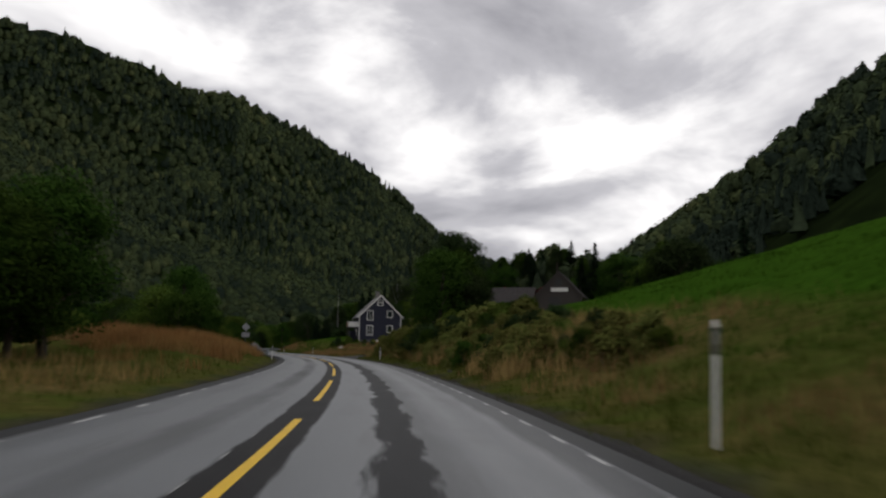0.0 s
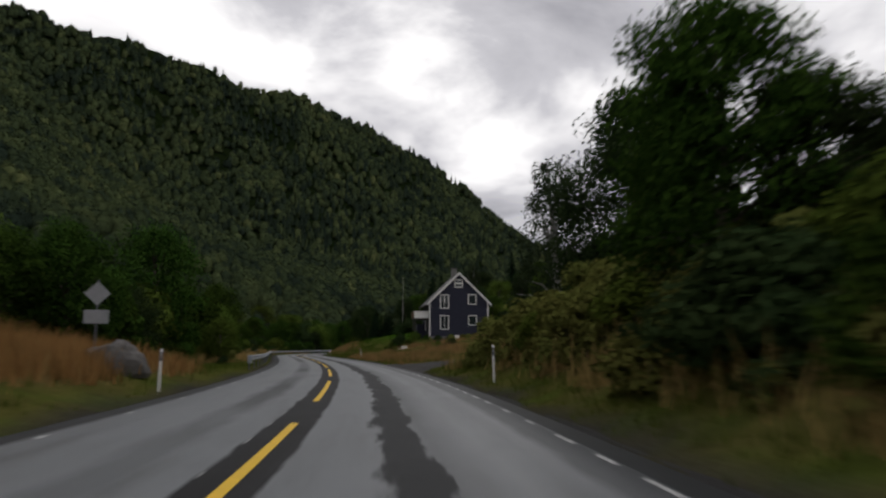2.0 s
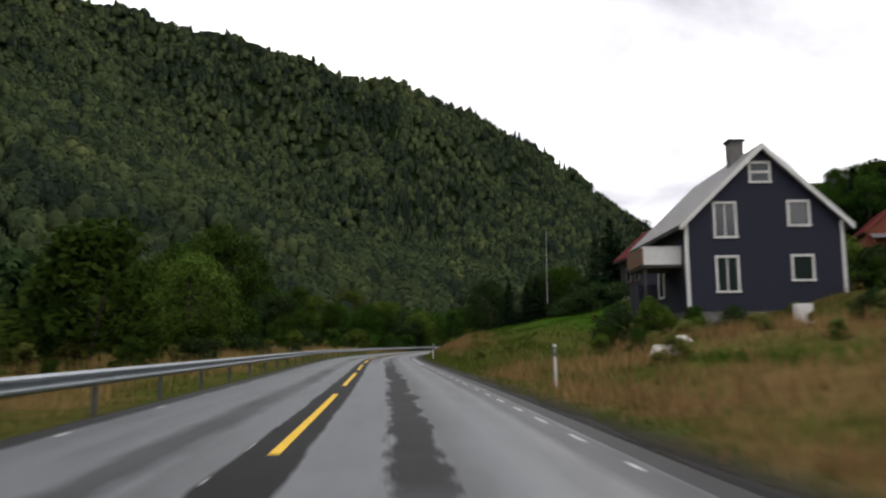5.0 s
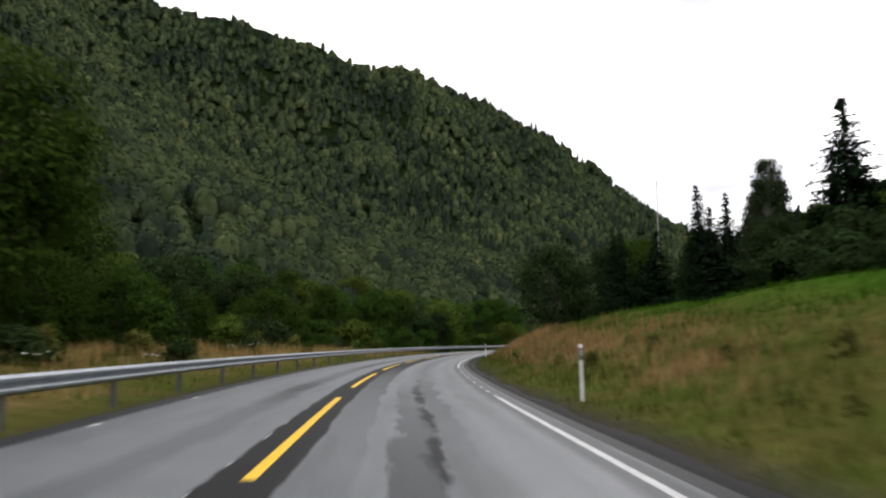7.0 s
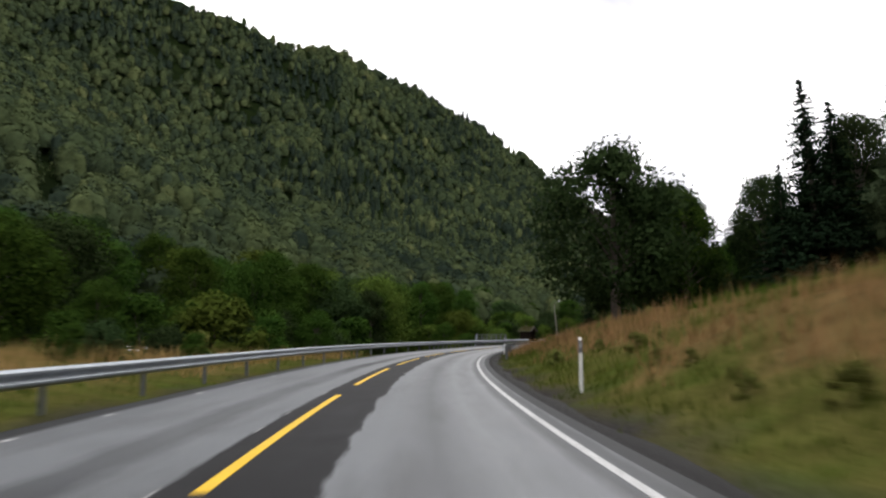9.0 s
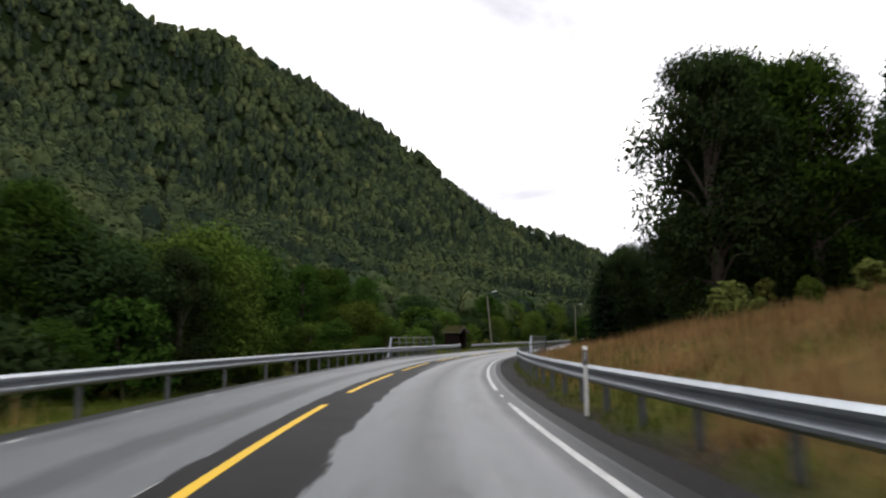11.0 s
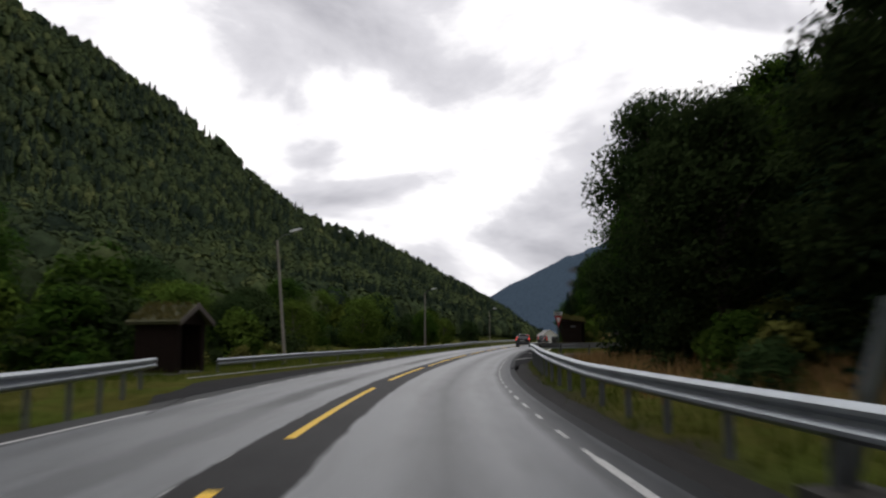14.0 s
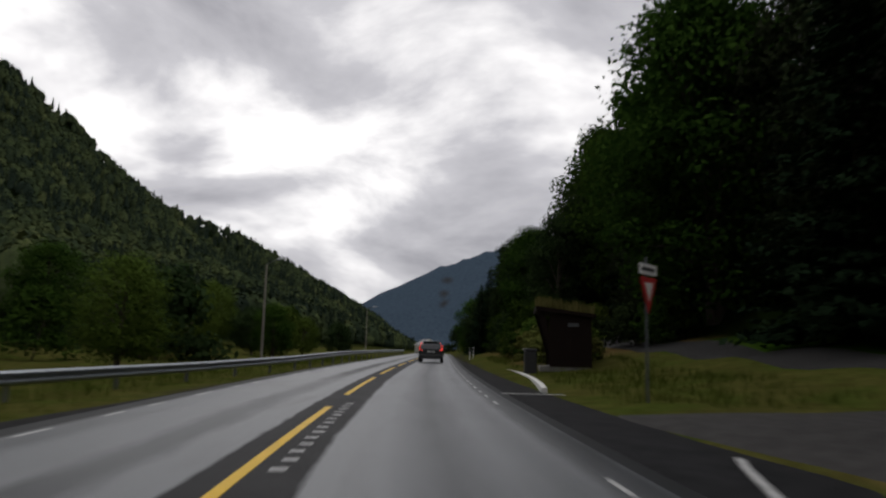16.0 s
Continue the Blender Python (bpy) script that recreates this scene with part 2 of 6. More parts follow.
def boards_material(name, c, pitch, axis=2, vary=0.25, rough=0.75):
    m = Mat(name, c, rough)
    n = m.noise(2.0, 5, 0.6, "Object", (1, 1, 8) if axis == 2 else (8, 8, 1))
    f = m.noise(25, 4)
    lo, hi = tuple(x * (1 - vary) for x in c), tuple(min(1, x * (1 + vary)) for x in c)
    m.color(m.mix(0.3, m.ramp(n, [(0.3, lo), (0.7, hi)]), m.ramp(f, [(0.3, lo), (0.7, hi)])))
    m.bump(f, 0.15, 0.01)
    return m.m


def glass_material(name, tint=(0.02, 0.025, 0.03)):
    m = Mat(name, tint, 0.06, spec=0.6)
    return m.m


def lamp_material(name, c, strength):
    m = Mat(name, c, 0.25)
    m.b.inputs["Emission Color"].default_value = (*c, 1)
    m.b.inputs["Emission Strength"].default_value = strength
    return m.m


ASPHALT = asphalt_material()
GROUND = ground_material()
GRAVEL = plain("shoulder_gravel", (0.025, 0.024, 0.023), 0.95, vary=0.5, scale=22, bump=0.8, spec=0.2)
DARK_ASPHALT = plain("dark_asphalt", (0.019, 0.019, 0.020), 0.9, vary=0.4, scale=2, bump=0.5, spec=0.05)
YELLOW = plain("yellow_road_paint", (0.74, 0.46, 0.012), 0.55, vary=0.15, scale=8, bump=0.2, spec=0.25)
WHITE_LINE = plain("worn_white_road_paint", (0.42, 0.42, 0.41), 0.6, vary=0.5, scale=10, bump=0.2)
FADED_EDGE = plain("worn_edge_paint", (0.38, 0.38, 0.37), 0.6, vary=0.7, scale=9, bump=0.2)
FADED_LINE = plain("faded_white_paint", (0.24, 0.24, 0.235), 0.65, vary=0.6, scale=14, bump=0.2)
STEEL = plain("galvanised_steel", (0.27, 0.295, 0.32), 0.43, 0.85, vary=0.2, scale=3, bump=0.05)
STEEL_DULL = plain("weathered_steel", (0.11, 0.116, 0.122), 0.6, 0.5, vary=0.25, scale=4, bump=0.1)
CONCRETE = plain("concrete", (0.17, 0.163, 0.152), 0.9, vary=0.3, scale=4, bump=0.3)
WHITE_PAINT = plain("white_paint", (0.72, 0.71, 0.68), 0.55, vary=0.08, scale=4, bump=0.05)
BLACK_PLASTIC = plain("black_plastic", (0.02, 0.02, 0.02), 0.5, vary=0.2, bump=0.05)
GREY_ROOF = plain("grey_metal_roof", (0.17, 0.165, 0.16), 0.55, vary=0.25, scale=2, bump=0.1)
DARK_ROOF = plain("dark_sheet_roof", (0.055, 0.050, 0.048), 0.8, vary=0.3, scale=2, bump=0.15, spec=0.1)
RED_TILE = plain("red_roof_tile", (0.10, 0.017, 0.019), 0.85, vary=0.3, scale=3, bump=0.2, spec=0.05)
BLUE_BOARD = boards_material("dark_blue_cladding", (0.012, 0.0135, 0.032), 0.15)
BROWN_BOARD = boards_material("dark_brown_cladding", (0.013, 0.0078, 0.006), 0.15)
GREY_BOARD = boards_material("weathered_grey_cladding", (0.040, 0.033, 0.029), 0.15)
RED_BOARD = boards_material("red_cladding", (0.20, 0.048, 0.022), 0.15)
TIMBER = boards_material("grey_timber_pole", (0.20, 0.18, 0.15), 0.1)
GLASS = glass_material("window_glass")
BARK = plain("grey_brown_bark", (0.075, 0.06, 0.048), 0.95, vary=0.4, scale=10, bump=0.8)
BIRCH_BARK = plain("pale_birch_bark", (0.22, 0.21, 0.195), 0.85, vary=0.45, scale=8, bump=0.5)
STONE = plain("grey_boulder", (0.10, 0.092, 0.085), 0.9, vary=0.35, scale=5, bump=0.5)
LEAF = foliage("broad_leaves", (0.018, 0.040, 0.007), (0.062, 0.110, 0.018))
LEAF_DARK = foliage("dark_leaves", (0.016, 0.030, 0.011), (0.052, 0.080, 0.028))
LEAF_LIGHT = foliage("bright_leaves", (0.040, 0.068, 0.010), (0.125, 0.175, 0.032))
LEAF_OLIVE = foliage("olive_weed_leaves", (0.072, 0.088, 0.020), (0.215, 0.220, 0.060))
LEAF_BIRCH = foliage("birch_leaves", (0.020, 0.030, 0.014), (0.058, 0.076, 0.036))
NEEDLE = foliage("spruce_needles", (0.007, 0.015, 0.008), (0.022, 0.039, 0.018), translucent=0.05)
GRASS_GREEN = foliage("green_grass_blades", (0.030, 0.044, 0.006), (0.105, 0.122, 0.022), 0.8, 0.2)
GRASS_DRY = foliage("dry_grass_stalks", (0.11, 0.070, 0.028), (0.46, 0.30, 0.13), 0.8, 0.25)
GRASS_ORANGE = foliage("orange_grass_stalks", (0.12, 0.066, 0.024), (0.42, 0.235, 0.09), 0.8, 0.25)
GRASS_MEADOW = foliage("meadow_grass_blades", (0.020, 0.052, 0.005), (0.056, 0.125, 0.012), 0.8, 0.2)
TURF = foliage("turf_grass", (0.06, 0.065, 0.02), (0.17, 0.14, 0.05), 0.8, 0.1)
FLOWER = plain("white_flower_heads", (0.75, 0.75, 0.68), 0.8, vary=0.1)
FOREST = forest_material("far_mixed_forest", [(0.0, (0.037, 0.054, 0.036)), (0.35, (0.074, 0.100, 0.046)), (0.7, (0.116, 0.144, 0.058)), (1.0, (0.166, 0.186, 0.072))])


# ---------------------------------------------------------------- mesh helpers
class Geo:
    """Collects vertices and faces of one mesh."""

    def __init__(self):
        self.v, self.f = [], []

    def add(self, verts, faces):
        k = len(self.v)
        self.v += [tuple(p) for p in verts]
        self.f += [tuple(i + k for i in q) for q in faces]
        return self

    def box(self, x0, y0, z0, x1, y1, z1, m=None):
        p = [Vector((x, y, z)) for x in (x0, x1) for y in (y0, y1) for z in (z0, z1)]
        if m is not None:
            p = [m @ q for q in p]
        return self.add(p, [(0, 1, 3, 2), (4, 6, 7, 5), (0, 4, 5, 1), (2, 3, 7, 6), (0, 2, 6, 4), (1, 5, 7, 3)])

    def bevel_box(self, x0, y0, z0, x1, y1, z1, b):
        """A box with chamfered upright and upper edges."""
        ring = lambda i: [(x0 + b + i, y0 + i), (x1 - b - i, y0 + i), (x1 - i, y0 + b + i), (x1 - i, y1 - b - i), (x1 - b - i, y1 - i), (x0 + b + i, y1 - i), (x0 + i, y1 - b - i), (x0 + i, y0 + b + i)]
        return self.loft([[(x, y, z) for x, y in ring(i)] for i, z in ((0, z0), (0, z1 - b), (b * 0.8, z1))], True)

    def loft(self, rings, caps=True, close=True):
        n = len(rings[0])
        k = len(self.v)
        for r in rings:
            self.v += [tuple(p) for p in r]
        for i in range(len(rings) - 1):
            for j in range(n if close else n - 1):
                a, b = k + i * n + j, k + i * n + (j + 1) % n
                self.f.append((a, b, b + n, a + n))
        if caps:
            self.f.append(tuple(k + j for j in reversed(range(n))))
            self.f.append(tuple(k + (len(rings) - 1) * n + j for j in range(n)))
        return self

    def tube(self, pts, radii, n=8, caps=True):
        rings = []
        pts = [Vector(p) for p in pts]
        for i, p in enumerate(pts):
            a, b = pts[max(i - 1, 0)], pts[min(i + 1, len(pts) - 1)]
            t = (b - a).normalized()
            s = t.cross(Vector((0, 0, 1)))
            s = Vector((1, 0, 0)) if s.length < 1e-3 else s.normalized()
            w = s.cross(t).normalized()
            rings.append([p + (s * math.cos(6.2832 * j / n) + w * math.sin(6.2832 * j / n)) * radii[i] for j in range(n)])
        return self.loft(rings, caps)

    def mesh(self, name, smooth=False):
        me = bpy.data.meshes.new(name)
        me.from_pydata(self.v, [], self.f)
        if smooth:
            me.polygons.foreach_set("use_smooth", [True] * len(me.polygons))
        me.update()
        return me


def part(name, geo, material, parent=None, label="", smooth=False):
    """One mesh object, under its thing if a parent is given."""
    ob = new(name, geo if isinstance(geo, bpy.types.Mesh) else geo.mesh(name, smooth))
    if material and not ob.data.materials:
        ob.data.materials.append(material)
    if parent is not None:
        ob.parent = parent
    if label:
        tagged(ob, label)
    return ob


def empty(name, label, category, group="", kind=""):
    return tagged(new(name), label, category, group, kind)


def mesh_np(name, verts, faces, material, attrs=None, normals=None):
    """A mesh from arrays; faces all with the same number of corners."""
    me = bpy.data.meshes.new(name)
    nv, nf, k = len(verts), len(faces), faces.shape[1]
    me.vertices.add(nv)
    me.vertices.foreach_set("co", np.ascontiguousarray(verts, np.float32).ravel())
    me.loops.add(nf * k)
    me.loops.foreach_set("vertex_index", np.ascontiguousarray(faces, np.int32).ravel())
    me.polygons.add(nf)
    me.polygons.foreach_set("loop_start", np.arange(0, nf * k, k, dtype=np.int32))
    for key, val in (attrs or {}).items():
        me.attributes.new(key, "FLOAT", "POINT").data.foreach_set("value", np.ascontiguousarray(val, np.float32))
    me.materials.append(material)
    me.update(calc_edges=True)
    me.validate()
    if normals is not None:
        me.polygons.foreach_set("use_smooth", np.ones(nf, bool))
        me.attributes.new("custom_normal", "FLOAT_VECTOR", "POINT").data.foreach_set("vector", np.ascontiguousarray(normals, np.float32).ravel())
    return me


# ---------------------------------------------------------------- the road's line
ROAD = [
    (-34.36, -189.76, 0.00),
    (-29.88, -172.33, 0.00),
    (-25.40, -154.90, 0.00),
    (-20.91, -137.46, 0.00),
    (-16.61, -120.27, 0.02),
    (-12.86, -102.37, 0.05),
    (-9.82, -84.76, 0.08),
    (-7.50, -66.75, 0.10),
    (-6.10, -49.34, 0.10),
    (-5.32, -31.31, 0.09),
    (-5.04, -13.18, 0.08),
    (-4.99, 4.91, 0.05),
    (-5.03, 22.84, 0.02),
    (-4.78, 40.60, -0.01),
    (-3.68, 58.77, -0.08),
    (-1.38, 76.82, -0.12),
    (2.03, 94.71, -0.13),
    (6.69, 112.36, -0.15),
    (12.62, 129.12, -0.18),
    (19.95, 145.87, -0.20),
    (28.98, 161.90, -0.19),
    (38.75, 176.67, -0.12),
    (49.87, 190.99, 0.00),
    (61.50, 204.73, 0.17),
    (73.53, 218.11, 0.33),
    (85.80, 231.28, 0.47),
    (98.14, 244.39, 0.61),
    (110.48, 257.49, 0.74),
    (122.82, 270.59, 0.85),
    (135.17, 283.69, 0.96),
    (147.51, 296.79, 1.06),
    (159.85, 309.89, 1.14),
    (172.20, 322.99, 1.22),
    (184.54, 336.10, 1.28),
    (196.88, 349.20, 1.34),
    (209.23, 362.30, 1.38),
    (221.57, 375.40, 1.41),
    (233.91, 388.50, 1.44),
    (246.26, 401.60, 1.45),
    (258.60, 414.70, 1.46),
    (270.94, 427.80, 1.46),
]


def spline(p, n=18):
    p = np.array(p, float)
    p = np.vstack([2 * p[0] - p[1], p, 2 * p[-1] - p[-2]])
    a, b, c, d = p[:-3, None], p[1:-2, None], p[2:-1, None], p[3:, None]
    t = (np.arange(n) / n)[None, :, None]
    q = 0.5 * (2 * b + (c - a) * t + (2 * a - 5 * b + 4 * c - d) * t * t + (3 * b - a - 3 * c + d) * t ** 3)
    return np.vstack([q.reshape(-1, 3), p[-2]])


LINE = spline(ROAD)
LU = np.concatenate([[0], np.cumsum(np.hypot(*np.diff(LINE[:, :2], axis=0).T))]) - 60.0
LT = np.gradient(LINE[:, :2], axis=0)
LT /= np.hypot(LT[:, 0], LT[:, 1])[:, None]
U0, U1 = LU[0], LU[-1]


def at(u, d, h=0.0):
    """World place of a point u metres along the road, d metres right of its yellow line, h above it."""
    x, y, z = (np.interp(u, LU, LINE[:, k]) for k in range(3))
    tx, ty = np.interp(u, LU, LT[:, 0]), np.interp(u, LU, LT[:, 1])
    return x + ty * d, y - tx * d, z + h


def heading(u):
    """Turn about z that makes local y point along the road."""
    return math.degrees(math.atan2(-np.interp(u, LU, LT[:, 0]), np.interp(u, LU, LT[:, 1])))


def road_coords(x, y):
    x, y = np.asarray(x, float).ravel(), np.asarray(y, float).ravel()
    best, bi = np.full(len(x), 1e18), np.zeros(len(x), int)
    for i in range(0, len(LINE), 4):
        q = (x - LINE[i, 0]) ** 2 + (y - LINE[i, 1]) ** 2
        k = q < best
        best[k], bi[k] = q[k], i
    dx, dy, t = x - LINE[bi, 0], y - LINE[bi, 1], LT[bi]
    return LU[bi] + dx * t[:, 0] + dy * t[:, 1], dx * t[:, 1] - dy * t[:, 0]


# ---------------------------------------------------------------- terrain
def waves(x, y, size, seed, n=9):
    """Smooth hills and hollows of about that size, between -1 and 1."""
    r = np.random.default_rng(seed)
    out = np.zeros(np.shape(x))
    for _ in range(n):
        a, ph, k = r.uniform(0, 6.283), r.uniform(0, 6.283), 6.283 / size * r.uniform(0.6, 1.7)
        out = out + np.sin((x * math.cos(a) + y * math.sin(a)) * k + ph)
    return out / math.sqrt(n) / 1.4


RIGHT_D = [3.9, 4.9, 6.2, 9, 14, 25, 50, 100]
RIGHT = {-60: [-0.14, -0.04, 0.1, 0.8, 2.6, 7.0, 16.5, 32], 18: [-0.14, -0.04, 0.15, 0.9, 2.7, 7.0, 16.5, 32], 30: [-0.14, 0.0, 0.4, 1.7, 3.0, 6.8, 16, 30],
         44: [-0.14, 0.0, 0.5, 2.0, 3.2, 6.6, 15, 28], 70: [-0.14, 0.0, 0.6, 2.2, 3.2, 5.8, 12.4, 21], 79: [-0.14, 0.0, 0.25, 1.0, 1.8, 4.0, 9.5, 18],
         90: [-0.10, -0.02, 0.05, 0.3, 0.9, 2.4, 6.5, 14], 112: [-0.12, -0.03, 0.0, 0.25, 0.8, 2.0, 4.6, 11],
         150: [-0.14, -0.03, 0.1, 0.7, 2.0, 4.0, 6, 13], 176: [-0.14, 0.0, 0.35, 1.3, 2.8, 5.2, 7.8, 14],
         206: [-0.14, 0.0, 0.5, 1.9, 3.25, 5.0, 7.8, 14], 236: [-0.14, -0.02, 0.3, 1.3, 2.2, 3.8, 10, 26],
         272: [-0.14, -0.05, 0.1, 0.7, 1.7, 4.2, 13, 32], 284: [-0.14, -0.1, 0.0, 0.6, 1.6, 4.2, 13, 32], 289: [-0.3, -1.4, -2.0, -1.4, 0.2, 3.5, 13, 32],
         299: [-0.3, -1.2, -1.6, -1.0, 0.3, 3.5, 13, 32], 304: [-0.14, -0.05, 0.05, 0.4, 0.9, 3.2, 12, 30],
         345: [-0.10, -0.06, -0.02, 0.1, 0.5, 2.4, 13, 38], 400: [-0.12, 0.0, 0.3, 0.9, 2.2, 5.5, 18, 44], 700: [-0.12, 0.0, 0.3, 1.2, 3, 7, 20, 46]}
LEFT_D = [3.5, 4.4, 6, 9, 14, 25, 45, 75]
LEFT = {-60: [-0.14, -0.05, 0.0, 0.1, 0.0, -0.4, -0.5, 2], 34: [-0.14, -0.05, 0.05, 0.3, 0.2, -0.4, -0.5, 2],
        48: [-0.14, 0.0, 0.55, 1.5, 1.6, 0.5, -0.5, 2], 66: [-0.14, 0.0, 0.5, 1.3, 1.3, 0.2, -0.5, 2], 74: [-0.14, -0.02, 0.3, 0.8, 0.6, -0.2, -0.5, 2],
        84: [-0.14, -0.05, 0.0, 0.1, -0.1, -0.8, -1, 2], 110: [-0.14, -0.15, -0.3, -0.5, -0.9, -1.4, -1, 2],
        150: [-0.14, -0.1, 0.0, 0.3, 0.3, -0.4, 0, 4], 205: [-0.14, -0.08, 0.2, 0.8, 0.9, 0.4, 1, 6],
        245: [-0.14, -0.1, -0.2, -0.4, -0.6, -0.2, 2, 8], 286: [-0.3, -1.2, -2.2, -2.4, -2.2, -1.2, 2, 8],
        304: [-0.3, -1.0, -1.8, -2.0, -1.6, -0.8, 2, 8], 316: [-0.14, -0.1, -0.08, -0.06, -0.2, -0.4, 2, 8],
        350: [-0.14, -0.1, -0.1, -0.2, -0.5, -0.4, 2, 8], 700: [-0.14, -0.1, -0.1, -0.2, -0.4, 0.0, 3, 10]}


def profile(table, stations, u, d):
    us = np.array(sorted(table))
    rows = np.array([table[k] for k in us], float)
    cols = np.stack([np.interp(u, us, rows[:, k]) for k in range(len(stations))], 1)
    i = np.clip(np.searchsorted(stations, d) - 1, 0, len(stations) - 2)
    s = np.array(stations, float)
    f = np.clip((d - s[i]) / (s[i + 1] - s[i]), 0, None)
    f = np.where(i < len(stations) - 2, np.clip(f, 0, 1), f)
    k = np.arange(len(u))
    return cols[k, i] * (1 - f) + cols[k, i + 1] * f


RIDGE_LEFT = [(-800, 100, 535), (-620, 480, 512), (-430, 900, 454), (-11, 1083, 409), (159, 1225, 399), (294, 1306, 355), (417, 1271, 206), (498, 1111, 142), (911, 1448, 96)]
RIDGE_RIGHT = [(520, -40, 330), (525, 68, 306), (362, 200, 148), (345, 340, 82), (420, 520, 48)]
RIDGE_NEAR = [(112, 128, 34), (150, 215, 54), (205, 330, 66), (330, 480, 74)]
RIDGE_FAR = [(380, 2480, 405), (720, 2390, 372), (1060, 2260, 272), (1300, 2180, 165), (1459, 2121, 143), (1567, 2038, 216), (1670, 1948, 284), (1769, 1852, 333), (1862, 1750, 368), (2150, 1500, 430), (2500, 1000, 500)]


def ridge(x, y, pts, m):
    best = np.full(np.shape(x), -900.0)
    for a, b in zip(pts[:-1], pts[1:]):
        ax, ay = b[0] - a[0], b[1] - a[1]
        t = np.clip(((x - a[0]) * ax + (y - a[1]) * ay) / (ax * ax + ay * ay), 0, 1)
        best = np.maximum(best, a[2] + t * (b[2] - a[2]) - m * np.hypot(x - a[0] - t * ax, y - a[1] - t * ay))
    return best


def smax(a, b, k):
    h = np.clip(0.5 + 0.5 * (a - b) / k, 0, 1)
    return b + (a - b) * h + k * h * (1 - h)


def terrain(x, y, fine=True):
    """Height of the ground, and the road coordinates there."""
    shape = np.shape(x)
    x, y = np.asarray(x, float).ravel(), np.asarray(y, float).ravel()
    u, d = road_coords(x, y)
    zr = np.interp(u, LU, LINE[:, 2])
    a = np.abs(d)
    zR, zL = profile(RIGHT, RIGHT_D, u, np.maximum(a, 3.9)), profile(LEFT, LEFT_D, u, np.maximum(a, 3.5))
    zR = np.minimum(zR, np.where(u < 60, 31, 24) + 0.02 * a)
    zL = np.minimum(zL, 30 + 0.05 * a)
    z = np.where(d > 0, zR, zL)
    amp = np.clip((a - 5.5) / 10, 0, 1)
    z = z + amp * 0.25 * waves(x, y, 9, 3) + np.clip((a - 15) / 60, 0, 1) * 1.2 * waves(x, y, 45, 5)
    z = z + 3.6 * np.exp(-((x - 42) ** 2 + (y + 17) ** 2) / 350.0)
    z = z - 0.7 * np.exp(-((x - 14) ** 2 + (y - 9) ** 2) / 60.0)
    on = np.where(d > 0, a < 3.95, a < 3.6)
    z = np.where(on, -0.16, z) + zr
    big = np.clip((a - 100) / 200, 0, 1)
    mL = ridge(x, y, RIDGE_LEFT, 0.93) + big * (7 * waves(x, y, 170, 7) + 4 * waves(x, y, 60, 8))
    mR = ridge(x, y, RIDGE_RIGHT, 0.72) + big * (8 * waves(x, y, 120, 9) + 4 * waves(x, y, 50, 10))
    lift = smax(z, np.where(d < 0, mL, -900), 200) - z
    z = np.where((d < 0) & (a > 40), z + lift * np.clip((a - 40) / 90, 0, 1), z)
    mN = np.minimum(ridge(x, y, RIDGE_NEAR, 0.6), (a - 16) * 0.62) + np.clip((a - 30) / 60, 0, 1) * 3 * waves(x, y, 40, 12)
    z = np.where((d > 0) & (a > 60), smax(z, mR, 15), z)
    z = np.where((d > 0) & (a > 18), smax(z, np.where(a > 18, mN, -900), 6), z)
    z = np.maximum(z, ridge(x, y, RIDGE_FAR, 0.55) + 3 * waves(x, y, 160, 14))
    return z.reshape(shape), u.reshape(shape), d.reshape(shape)


def ground_z(x, y):
    return float(terrain(np.array([x]), np.array([y]))[0][0])


def graded(lo, hi, step, far, grow=1.13, cap=24.0, even=1700.0):
    mid = list(np.arange(lo, hi + step, step))
    out, s = [], step
    x = mid[-1]
    while x < far:
        s = s * grow if s < cap or x > even else s
        x += s
        out.append(x)
    neg, s, x = [], step, lo
    while x > -far:
        s = s * grow if s < cap or x < -even else s
        x -= s
        neg.append(x)
    return np.array(neg[::-1] + mid + out)


